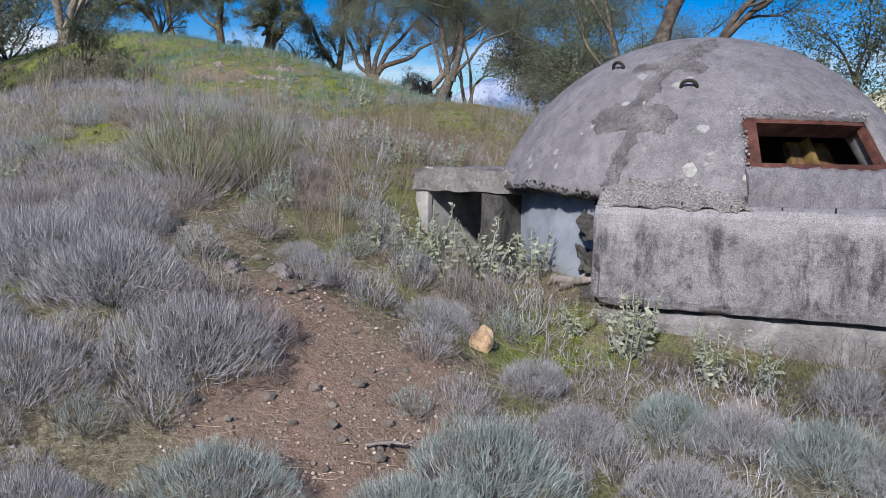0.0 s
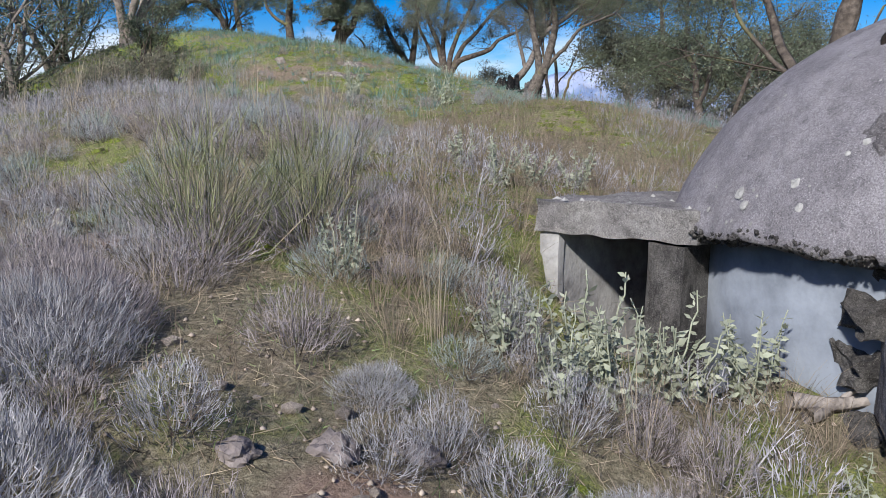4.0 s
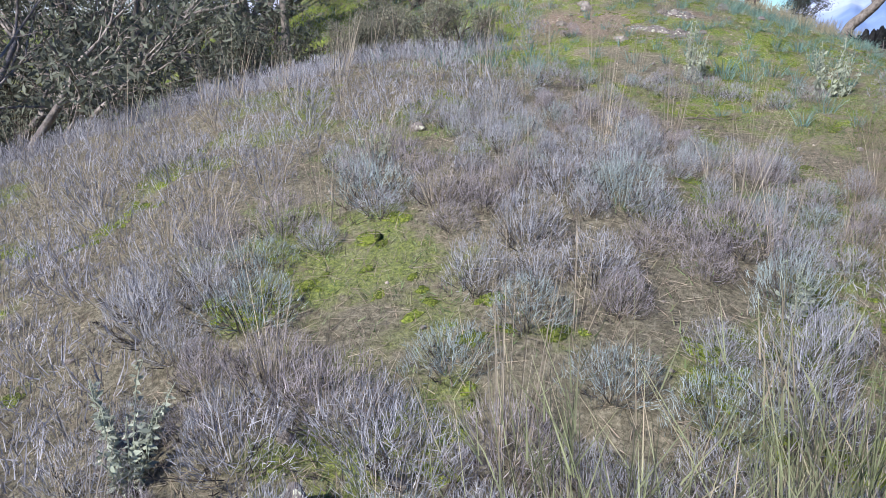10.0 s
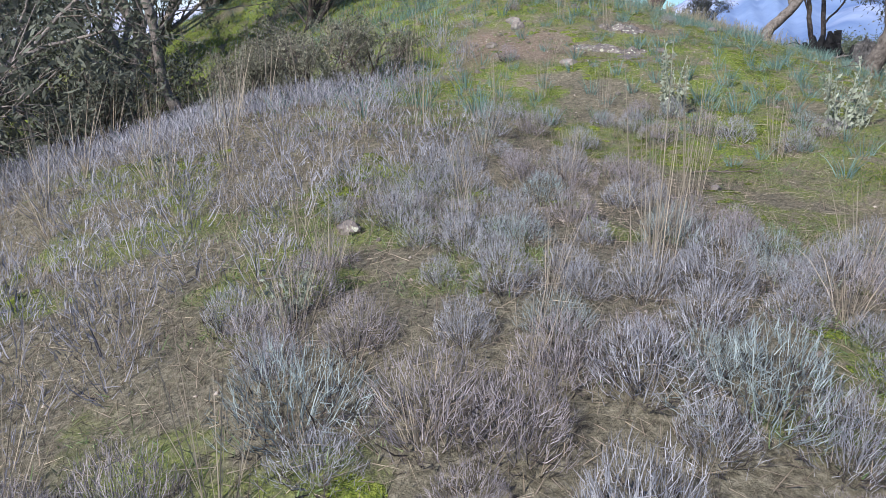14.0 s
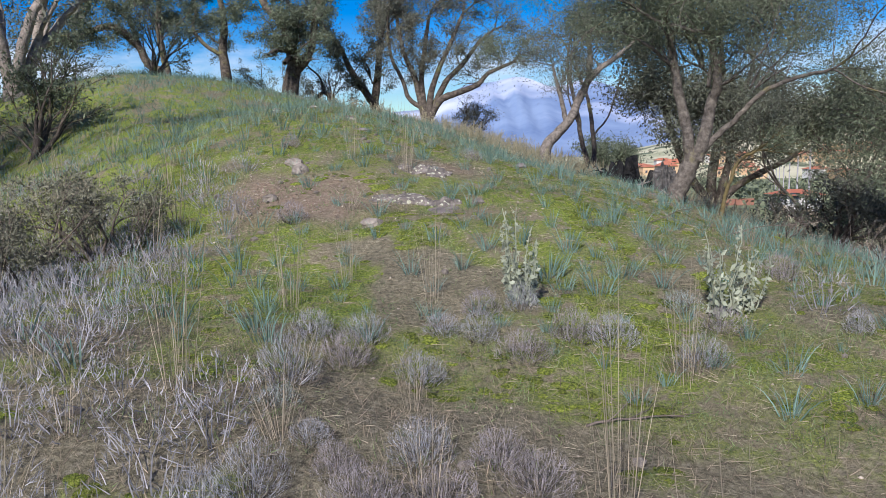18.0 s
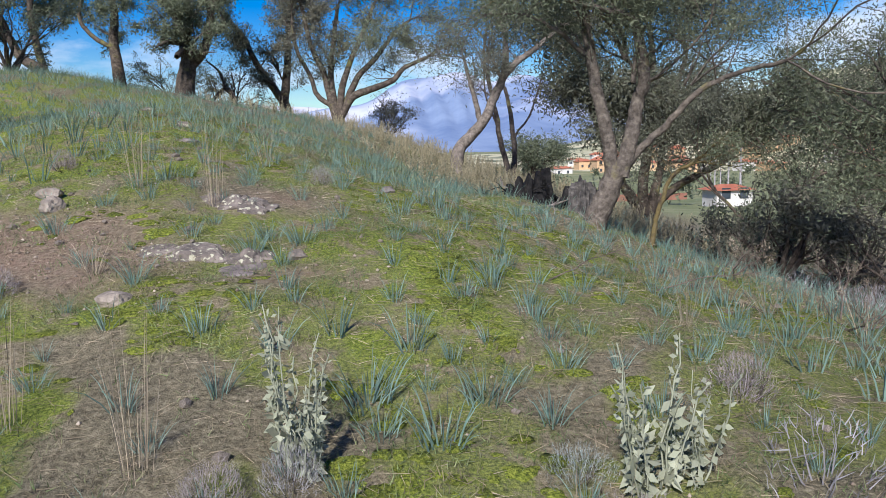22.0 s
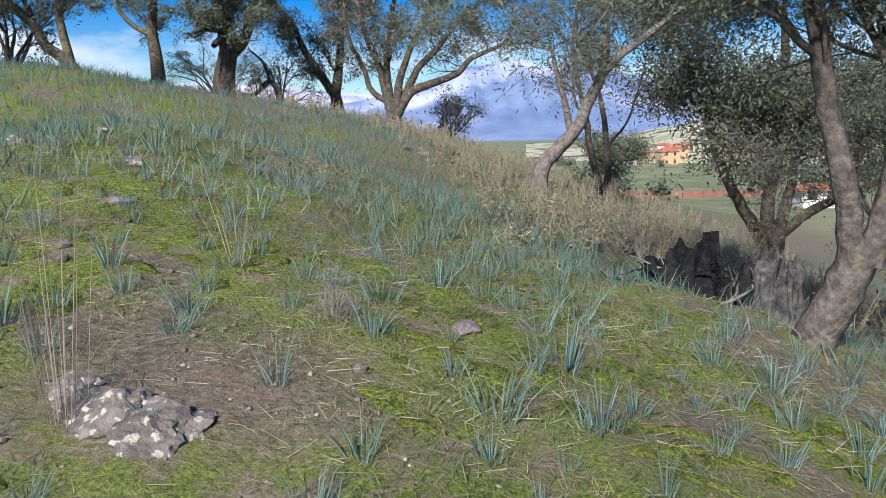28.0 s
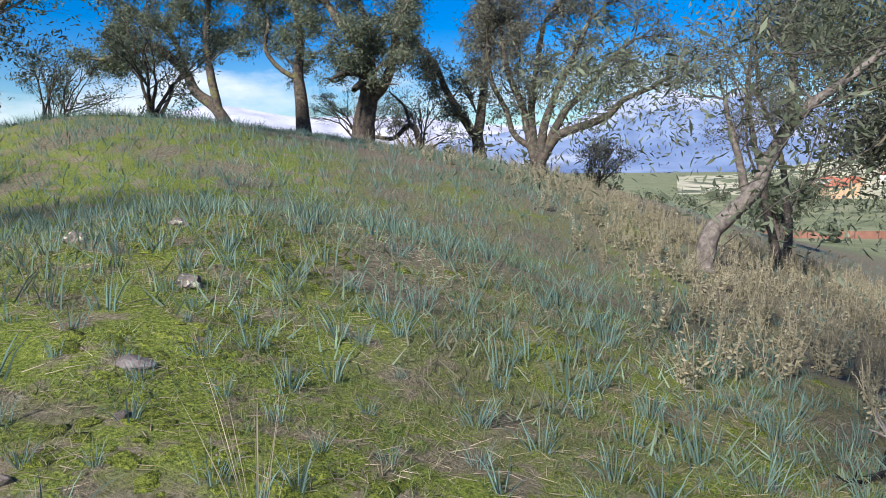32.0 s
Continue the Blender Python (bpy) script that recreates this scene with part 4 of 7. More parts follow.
        tagged(put(name, mesh_from(name, np.concatenate(vs), np.concatenate(fs), mat), parent, label), label, kind="stuff")

    pebbles("aggregate", [Vector(bank(rng.random(), rng.random() ** 1.3 * 0.75)) for _ in range(2600)], 0.004, 0.012, heap, M_PEBBLE, "pale grey pebbles in broken concrete")
    top = []
    for _ in range(1300):
        u, w = rng.uniform(0.02, 0.98), rng.random()
        q = L + d * (length * u) + back * (0.002 if w < 0.6 else rng.uniform(0.02, 0.12))
        top.append(Vector((q.x, q.y, 1.235 - (0.16 + 0.07 * noise.noise(Vector((u * 9, 0, 0)))) * rng.random() ** 1.2 if w < 0.6 else 1.228)))
    pebbles("aggregate", top, 0.002, 0.0065, front, M_PEBBLE, "pale pebbles showing in spalled concrete")
    rim = []
    for _ in range(900):
        az = rng.uniform(-185, -95)
        p = dome_point(az, 18, BR - rng.uniform(0.0, 0.1))
        p.z += 0.05 * noise.noise(p * 3) + 0.02 + rng.uniform(-0.03, 0.02)
        rim.append(p)
    pebbles("aggregate", rim, 0.006, 0.022, dome, M_DARKCONC, "dark pebbles along the broken rim")
    lip = []
    for _ in range(420):
        if rng.random() < 0.6:
            az, el = rng.uniform(-101, -52), rng.uniform(38.6, 40.8)
        else:
            az, el = rng.uniform(-101, -96.5), rng.uniform(24, 41)
        lip.append(dome_point(az, el, BR - 0.02 + rng.uniform(-0.01, 0.015)))
    pebbles("aggregate", lip, 0.005, 0.018, slot, M_CONCRETE, "chipped concrete round the slot")
    # cut reinforcing bars along the parapet's top edge
    for i in range(12):
        p = L + d * (0.28 + 0.33 * i + 0.08 * rng.random()) + back * 0.05
        pts = np.array([(p.x, p.y, 1.15), (p.x, p.y, 1.21), (p.x - back.x * 0.012, p.y - back.y * 0.012, 1.24 + 0.02 * rng.random())])
        addm("rebar_stub", mesh_from("rebar_stub", *tubes([(pts, np.array([0.008, 0.008, 0.006]))], 5), M_IRON), "short rusted reinforcing bar")
    # broken end of the parapet and rotten planks beside the drum
    for k, (x, y, z, s) in enumerate(((1.2, 6.12, 1.0, 0.24), (1.26, 6.2, 0.75, 0.26), (1.16, 6.05, 0.42, 0.22), (1.35, 6.25, 1.12, 0.26))):
        add("broken_block", block(s, s * 0.8, s * 0.9, (x, y, z), rough=0.09, cuts=5, seed=k * 3.1), M_DARKCONC, "jagged broken concrete")
    # porch over the doorway, turned towards the path
    pt = Matrix.Rotation(radians(-43.1), 4, "Z")

    def at_porch(u, v, z):
        return (-0.28 + 0.73 * u + 0.683 * v, 7.78 - 0.683 * u + 0.73 * v, z)

    add("roof_slab", block(1.2, 1.6, 0.21, at_porch(0.58, 0.78, 1.305), rough=0.028, cuts=18, seed=2, turn=pt), M_DARKSLAB, "cracked concrete porch slab with lichen")
    add("jamb", block(0.165, 0.06, 1.44, at_porch(0.085, 0.03, 0.48), rough=0.012, cuts=8, seed=9, turn=pt), M_JAMB, "pale cast end of the porch wall")
    add("side_wall", block(0.15, 1.4, 1.44, at_porch(0.082, 0.765, 0.475), rough=0.005, cuts=8, seed=3, turn=pt), M_JAMB, "limewashed inner side wall")
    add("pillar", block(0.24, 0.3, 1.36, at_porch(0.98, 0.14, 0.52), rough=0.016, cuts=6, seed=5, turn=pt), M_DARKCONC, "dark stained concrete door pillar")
    # right and back walls nearly black: porch shade put into their colour
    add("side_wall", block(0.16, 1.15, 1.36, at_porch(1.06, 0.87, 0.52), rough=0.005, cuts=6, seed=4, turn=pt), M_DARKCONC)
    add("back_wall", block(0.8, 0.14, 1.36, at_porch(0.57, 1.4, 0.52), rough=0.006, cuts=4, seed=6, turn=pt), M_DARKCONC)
    add("threshold", block(0.8, 1.3, 0.12, at_porch(0.57, 0.7, 0.06), rough=0.01, cuts=4, seed=8, turn=pt), M_CONCRETE)
    for u, v in ((0.92, 0.5), (1.08, 0.62)):
        x, y, z = at_porch(u, v, 1.43)
        addm("lifting_hook", loop_hook((x, y, z), (0.6, 1, 0), (0, 0, 1), 0.045, 0.01), "bent dark iron lifting hook")
    # old lichen on the slab
    for _ in range(46):
        u, v, r = rng.uniform(0.02, 1.1), rng.uniform(0.02, 1.5), rng.uniform(0.012, 0.03)
        x, y, z = at_porch(u, v, 1.422)
        bm = bmesh.new()
        ring = [bm.verts.new((x + r * rng.uniform(0.6, 1.3) * math.cos(k * 0.9), y + r * rng.uniform(0.6, 1.3) * math.sin(k * 0.9), z - 0.02)) for k in range(7)]
        mid_ = bm.verts.new((x, y, z))
        for k in range(7):
            bm.faces.new((ring[k], ring[(k + 1) % 7], mid_))
        add("lichen_spot", bm, M_LICHEN)
    return b


build_bunker()


# ---------------------------------------------------------------- trees
def grow(rng, paths, tips, p, d, length, radius, depth, maxdepth, spread, droop, wob, tag=0):
    n = max(4, int(length / (0.22 if depth < 2 else 0.16)))
    pts, dirs = [p], []
    for _ in range(n):
        d = d + rng.normal(size=3) * wob
        d[2] += droop[min(depth, len(droop) - 1)]
        d = d / np.linalg.norm(d)
        p = p + d * length / n
        pts.append(p); dirs.append(d)
    end = 0.62 if depth < maxdepth else 0.25
    rad = radius * np.linspace(1, end, n + 1) 
    if depth == 0:
        rad = rad * (1 + 0.55 * np.exp(-np.arange(n + 1) * 1.1)) * (1 + 0.08 * rng.normal(size=n + 1))
    paths.append((np.array(pts), rad, depth, tag))
    if depth >= maxdepth - 1:
        tips.append(np.array(pts[1:]))
    if depth == maxdepth:
        return
    kids = (3, 3, 4, 4)[min(depth, 3)]
    for k in range(kids):
        i = n if k < 2 else int(rng.integers(max(1, n // 3), n))
        axis_ = np.cross(dirs[min(i, n - 1)], rng.normal(size=3)); axis_ /= np.linalg.norm(axis_) + 1e-9
        ang = rng.uniform(0.5, 1.0) * spread * (0.75 if k < 2 else 1.3)
        nd = dirs[min(i, n - 1)] * math.cos(ang) + axis_ * math.sin(ang)
        grow(rng, paths, tips, pts[i], nd, length * rng.uniform(0.55, 0.85), rad[i] * (0.78 if k < 2 else 0.5), depth + 1, maxdepth, spread, droop, wob, len(paths) if depth == 0 else tag)


def sprays(rng, tips, n, fluff, per=34):
    """Leaf places gathered in loose sprays about the twig ends."""
    P = np.concatenate(tips)
    k = max(8, n // per)
    mid = P[rng.integers(0, len(P), k)] + rng.normal(size=(k, 3)) * fluff * 0.5
    size = rng.uniform(0.5, 1.3, k)
    i = rng.integers(0, k, n)
    return mid[i] + rng.normal(size=(n, 3)) * (fluff * size[i])[:, None] * np.array([1, 1, 0.75])


def tree(name, x, y, stems, leaf_size=0.09, leaf_n=9000, mat_leaf=None, bark=None, seed=1, label="", depth=4, spread=0.62, droop=(0.02, 0.03, 0.0, -0.03, -0.06), wob=0.1, fluff=0.22, category="tree", group="", z=None, aspect=0.3, thin=1.0, shaped=(), boughs=0.55, skirt=-1.0, clear=0.0, turn=0.0):
    """stems: (azimuth in degrees from +x, lean from upright in degrees, length, radius); shaped: (radius at foot, at end, across and up points)."""
    rng = np.random.default_rng(seed)
    z0 = float(ground_z(x, y)) - 0.08 if z is None else z
    t = thing(name, x, y, z0, label, category, group)
    t.rotation_euler[2] = turn
    paths, tips = [], []
    for az, lean, length, radius in stems:
        a, e = radians(az), radians(lean)
        d = np.array([math.cos(a) * math.sin(e), math.sin(a) * math.sin(e), math.cos(e)])
        grow(rng, paths, tips, np.array([d[0] * 0.1, d[1] * 0.1, 0.0]), d, length, radius, 0, depth, spread, droop, wob)
    for r0, r1, line in shaped:
        q = np.array([(u, 0.12 * math.sin(u * 2.1 + seed) * abs(u) ** 0.5 + 0.25 * (w > 1.2) * rng.normal() * 0.3, w) for u, w in line])
        s = np.linspace(0, len(q) - 1, 5 * (len(q) - 1) + 1)
        i = np.minimum(s.astype(int), len(q) - 2)
        f = (s - i)[:, None]
        pa, pb = q[np.maximum(i - 1, 0)], q[np.minimum(i + 2, len(q) - 1)]
        a, b = q[i], q[i + 1]
        pts = 0.5 * (2 * a + (b - pa) * f + (2 * pa - 5 * a + 4 * b - pb) * f ** 2 + (3 * a - pa - 3 * b + pb) * f ** 3) + rng.normal(size=(len(s), 3)) * 0.006
        rad = np.linspace(r0, r1, len(s)) * (1 + 0.02 * rng.normal(size=len(s)))
        if line[0][1] < 0.2:
            rad = rad * (1 + 0.4 * np.exp(-np.arange(len(s)) * 0.5))
        tag = len(paths)
        paths.append((pts, rad, 0, tag))
        d = pts[-1] - pts[-4]
        for m in range(3):
            e = d / np.linalg.norm(d) + rng.normal(size=3) * 0.35
            grow(rng, paths, tips, pts[-1], e / np.linalg.norm(e), boughs * rng.uniform(1.0, 1.6), r1 * 0.6, 2, depth, spread, droop, wob * 1.8, len(paths))
        for m in range(5):
            low = int(np.argmax(pts[:, 2] > clear)) if clear and pts[-1, 2] > clear else 0
            j = int(rng.integers(max(low, len(pts) * 2 // 5), len(pts)))
            e = rng.normal(size=3) * 0.7 + np.array([0, 0, 0.95])
            grow(rng, paths, tips, pts[j], e / np.linalg.norm(e), boughs * rng.uniform(0.9, 1.5), rad[j] * 0.26, 2, depth, spread, droop, wob * 1.8, len(paths))
    if clear:
        paths = [q for q in paths if q[2] == 0 or q[0][:, 2].min() > clear - 0.12 * (4 - q[2])]
        tips = [q for q in tips if q[:, 2].min() > clear]
    for p, r, k, _ in paths:
        if k == 0:
            put("trunk", mesh_from("trunk", *tubes([(p, r)], 10), bark or M_BARK, True), t)
    for g in sorted({q[3] for q in paths if q[2] > 0}):
        thick = [(p, r) for p, r, k, h in paths if h == g and 0 < k < 3]
        fine = [(p[::2] if len(p) > 4 else p, (r[::2] if len(p) > 4 else r)) for p, r, k, h in paths if h == g and k >= 3]
        bits = ([tubes(thick, 5)] if thick else []) + ([tubes(fine, 3)] if fine else [])
        put("limb", mesh_from("limb", *join(*bits), bark or M_BARK, True), t)
    if leaf_n:
        at = sprays(rng, tips, leaf_n, fluff * 0.72)
        at = at[at[:, 2] > skirt + 0.25 * rng.normal(size=leaf_n)]
        put("crown", mesh_from("crown", *leaves(rng, at, leaf_size, aspect), mat_leaf or M_LEAF), t)
    return t


def build_trees():
    g = "olive trees along the ridge"
    # the row on the skyline
    tree("olive_tree", -13.6, 41.0, (), 0.115, 30000, M_LEAF, seed=11, skirt=1.9, clear=1.7, label="leaning dark-barked olive tree on the grassy crest", group=g, shaped=[(0.20, 0.09, ((0.00, 0.00), (-0.45, 0.78), (-1.23, 1.31), (-1.56, 1.99), (-2.44, 2.73), (-3.41, 2.48), (-4.39, 2.48))), (0.15, 0.08, ((-0.33, 0.62), (-0.58, 1.89), (-0.68, 2.96), (-0.49, 4.13))), (0.10, 0.06, ((-1.50, 1.89), (-1.85, 2.96), (-2.63, 3.74)))], boughs=0.7)
    tree("olive_tree", -12.9, 46.0, (), 0.115, 26000, M_LEAF, seed=12, skirt=1.9, clear=1.8, label="upright olive tree with a mottled trunk on the crest", group=g, shaped=[(0.27, 0.12, ((0.00, 0.00), (-0.11, 1.49), (-0.18, 2.58), (-0.07, 3.68), (-0.28, 4.99))), (0.10, 0.06, ((-0.15, 2.19), (-0.94, 2.69), (-1.49, 3.46), (-1.27, 4.34), (-1.71, 5.21)))], boughs=0.75)
    tree("olive_tree", -9.3, 41.2, (), 0.115, 32000, M_LEAF, seed=23, skirt=1.9, clear=1.8, label="stout forked olive tree on the crest", group=g, shaped=[(0.36, 0.26, ((0.00, 0.00), (0.09, 0.91), (0.25, 1.63), (0.25, 2.26))), (0.20, 0.10, ((0.25, 2.17), (-0.14, 3.35), (-0.69, 3.89), (-1.14, 4.53))), (0.20, 0.10, ((0.22, 1.45), (0.76, 1.90), (1.03, 2.72), (1.21, 3.80), (1.67, 4.71))), (0.14, 0.08, ((0.24, 2.26), (0.36, 3.44), (0.04, 4.34)))], boughs=0.75)
    tree("olive_tree", -6.1, 45.5, (), 0.115, 28000, M_LEAFDARK, seed=14, skirt=1.9, clear=1.6, label="dark forked olive tree on the crest", group=g, shaped=[(0.27, 0.20, ((0.00, 0.00), (-0.04, 0.69), (-0.10, 1.21))), (0.18, 0.08, ((-0.08, 1.04), (-0.62, 1.83), (-1.14, 2.66), (-1.56, 3.60), (-2.08, 4.33))), (0.20, 0.09, ((-0.10, 1.10), (0.10, 2.45), (0.21, 3.70), (0.42, 4.74)))], boughs=0.75)
    tree("olive_tree", -3.75, 40.3, (), 0.1, 34000, M_LEAFGREY, seed=15, skirt=1.9, clear=1.6, label="many-stemmed spreading olive tree with bare lower limbs", group=g, shaped=[(0.16, 0.06, ((0.00, 0.00), (-0.22, 0.84), (-0.47, 1.94), (-0.90, 2.96), (-1.15, 4.31))), (0.15, 0.06, ((-0.03, 0.08), (-0.17, 1.01), (-0.22, 2.11), (-0.05, 3.30), (0.12, 4.31))), (0.14, 0.06, ((0.03, 0.17), (0.12, 1.27), (0.46, 2.28), (0.96, 3.30), (1.39, 4.31))), (0.17, 0.06, ((0.00, 0.25), (0.46, 1.06), (1.13, 1.34), (1.98, 1.69), (2.40, 2.11), (3.24, 2.45))), (0.13, 0.05, ((0.12, 0.59), (0.71, 1.77), (1.39, 2.45), (2.06, 3.30), (2.65, 3.80))), (0.10, 0.05, ((-0.17, 0.76), (-0.73, 1.18), (-0.95, 1.86), (-1.40, 2.79), (-1.49, 3.80)))], boughs=0.62)
    tree("bare_sapling", -7.7, 42.5, (), 0.08, 500, M_LEAFGREY, seed=16, label="small bent half-bare sapling between olive trees", depth=3, shaped=[(0.12, 0.06, ((0.00, 0.00), (-0.08, 0.70), (-0.38, 1.03), (-0.95, 0.61), (-1.61, 0.70))), (0.06, 0.03, ((-0.34, 0.99), (-0.53, 1.65), (-0.95, 2.03)))], boughs=0.3)
    tree("olive_tree", -0.75, 29.4, (), 0.05, 20000, M_LEAFGREY, seed=27, clear=1.5, skirt=1.9, bark=M_BARKMID, label="gnarled leaning olive tree with a pale twisted trunk", shaped=[(0.15, 0.05, ((0.00, -0.1), (0.03, 0.54), (0.32, 0.90), (0.63, 1.26), (0.90, 1.80), (1.12, 2.25), (1.39, 2.52), (1.80, 2.79), (2.25, 3.15))), (0.07, 0.03, ((0.58, 1.21), (0.45, 1.71), (0.32, 2.16), (0.22, 2.61))), (0.09, 0.04, ((1.10, 2.20), (1.15, 2.88), (1.08, 3.42)))], boughs=0.42, fluff=0.16)
    tree("bare_tree", 0.9, 31.5, [(100, 20, 2.4, 0.08), (60, 12, 2.6, 0.08)], 0.09, 1500, M_LEAFGREY, seed=28, label="slender nearly leafless tree with fine twigs", depth=4, spread=0.5)
    tree("olive_bush", 7.0, 57.0, [(100, 12, 1.3, 0.2), (60, 25, 1.4, 0.15)], 0.17, 11050, M_LEAF, seed=29, label="round olive bush standing in the field", depth=3, category="tree", fluff=0.4)
    # the grove on the east side
    e = "olive trees of the eastern grove"
    tree("olive_tree", -0.15, 20.6, (), 0.044, 150000, M_LEAF, seed=31, clear=1.55, skirt=1.95, aspect=0.24, turn=-0.46, bark=M_BARKSPLIT, label="big leaning olive tree with mossy split trunk", group=e, shaped=[(0.15, 0.125, ((-0.04, -0.3), (0.02, 0.1), (0.15, 0.4), (0.27, 0.7))), (0.088, 0.055, ((0.22, 0.6), (0.17, 1.05), (0.06, 1.54), (-0.04, 2.0), (-0.12, 2.5))), (0.1, 0.06, ((0.3, 0.62), (0.42, 1.05), (0.47, 1.43), (0.56, 1.75), (0.48, 2.3))), (0.052, 0.02, ((0.3, 0.66), (0.56, 0.98), (0.8, 1.2), (1.15, 1.55), (1.6, 1.75), (2.0, 1.8))), (0.03, 0.009, ((-0.02, 1.95), (-0.4, 2.3), (-0.8, 2.5), (-1.2, 2.55)))], boughs=1.0, fluff=0.2)
    tree("olive_sapling", 0.62, 20.6, (), 0.043, 1500, M_LEAF, seed=45, clear=0.9, skirt=1.0, turn=-0.46, bark=M_YELLOWBARK, label="thin olive stem crusted with yellow lichen", group=e, depth=4, shaped=[(0.034, 0.02, ((-0.12, -0.2), (-0.04, 0.3), (0.03, 0.62), (0.16, 0.95), (0.4, 1.1)))], boughs=0.25, fluff=0.12)
    tree("olive_tree", 4.65, 32.0, (), 0.125, 76000, M_LEAFDARK, seed=32, clear=1.5, skirt=1.7, turn=-0.42, label="many-stemmed olive tree with spreading limbs", group=e, shaped=[(0.16, 0.07, ((0, 0), (-0.3, 0.55), (-0.65, 1.1), (-1.1, 2.0), (-1.45, 3.1), (-1.9, 4.4))), (0.16, 0.07, ((-0.05, 0), (-0.15, 1.1), (0.05, 2.5), (0.1, 3.8), (0.0, 5.2))), (0.14, 0.06, ((0.05, 0), (0.15, 0.9), (0.3, 1.6), (0.4, 2.6), (0.9, 4.4))), (0.12, 0.05, ((0.05, 0.45), (0.64, 1.0), (1.33, 1.4), (2.0, 1.8), (2.6, 2.6)))], boughs=1.2, fluff=0.4)
    tree("olive_tree", 6.4, 28.5, [(60, 10, 2.3, 0.075), (20, 30, 2.1, 0.065), (140, 30, 2.0, 0.06)], 0.07, 46000, M_LEAFDARK, seed=33, clear=0.9, skirt=1.2, label="multi-stemmed olive tree deep in the grove", group=e)
    tree("olive_tree", 3.4, 19.3, (), 0.055, 30000, M_LEAF, seed=34, clear=1.2, skirt=1.4, turn=-0.6, label="small olive tree with a thin dark trunk below the slope", group=e, shaped=[(0.09, 0.05, ((0, 0), (-0.04, 0.55), (-0.18, 1.15), (-0.26, 1.7), (-0.5, 2.05))), (0.07, 0.04, ((0.05, 0.15), (0.28, 0.32), (0.55, 0.45), (0.72, 0.95), (0.9, 1.6))), (0.05, 0.03, ((-0.14, 0.9), (0.05, 1.4), (0.2, 2.1)))], boughs=0.7, fluff=0.24)
    tree("olive_tree", 7.4, 25.0, [(80, 12, 1.6, 0.06), (10, 35, 1.5, 0.045)], 0.065, 36000, M_LEAF, seed=35, clear=0.8, skirt=1.1, label="small grey olive tree at the foot of the slope", group=e)
    tree("olive_tree", 8.2, 29.0, [(110, 16, 2.0, 0.08), (40, 24, 2.0, 0.07)], 0.07, 32000, M_LEAF, seed=36, clear=0.9, skirt=1.2, label="olive tree with thin arching stems", group=e, fluff=0.3)
    tree("olive_tree", 9.5, 30.0, [(80, 10, 2.0, 0.09), (20, 30, 1.8, 0.07)], 0.09, 22000, M_LEAF, seed=37, skirt=1.2, label="olive tree on the lower ground", group=e)
    tree("olive_tree", 2.8, 11.2, [(85, 7, 2.6, 0.15), (20, 26, 2.4, 0.12)], 0.05, 30000, M_LEAF, seed=38, label="tall-stemmed olive tree behind the bunker", group=e, droop=(0.02, 0.03, 0.02, -0.02, -0.05))
    tree("olive_tree", 9.0, 21.5, [(100, 12, 1.6, 0.09), (30, 24, 1.7, 0.08)], 0.08, 22000, M_LEAF, seed=39, label="bushy olive tree beyond the bunker", group=e)
    tree("olive_tree", 8.5, 14.5, [(100, 12, 2.0, 0.15), (30, 30, 1.9, 0.12)], 0.085, 22000, M_LEAF, seed=40, label="bushy olive tree below the bunker", group=e)
    tree("olive_tree", 12.5, 19.0, [(100, 12, 2.1, 0.15), (30, 30, 1.9, 0.12)], 0.13, 13600, M_LEAFDARK, seed=41, label="olive tree on the lower ground", group=e)
    # the dark grove on the west side
    w = "olive trees of the western grove"
    spots = ((-15.1, 17.7, 51, 0), (-14.6, 22.0, 52, 1), (-18.5, 21.5, 53, 0), (-13.8, 12.2, 54, 0), (-17.5, 27.0, 55, 1), (-21.5, 16.0, 56, 0), (-13.6, 28.5, 57, 1), (-24.0, 24.0, 58, 0), (-19.0, 33.0, 59, 1), (-19.5, 11.0, 60, 0))
    for x, y, s, k in spots:
        r = random.Random(s)
        st = [(r.uniform(0, 360), r.uniform(5, 35), r.uniform(2.3, 3.1), r.uniform(0.11, 0.18)) for _ in range(4)]
        tree("olive_tree", x, y, st, 0.125, 15000, (M_LEAFDARK, M_LEAF)[k], seed=s, label="dense dark olive tree in the western grove" if not k else "grey-green olive tree in the western grove", group=w, bark=M_BARKPALE, fluff=0.32, skirt=1.2)
    tree("olive_tree", -10.9, 18.9, [(150, 40, 3.2, 0.1)], 0.09, 6000, M_LEAFGREY, seed=61, bark=M_BARKMID, label="leaning pale-trunked olive tree at the edge of the grove", group=w, droop=(0.08, 0.04, 0, 0, 0))


build_trees()


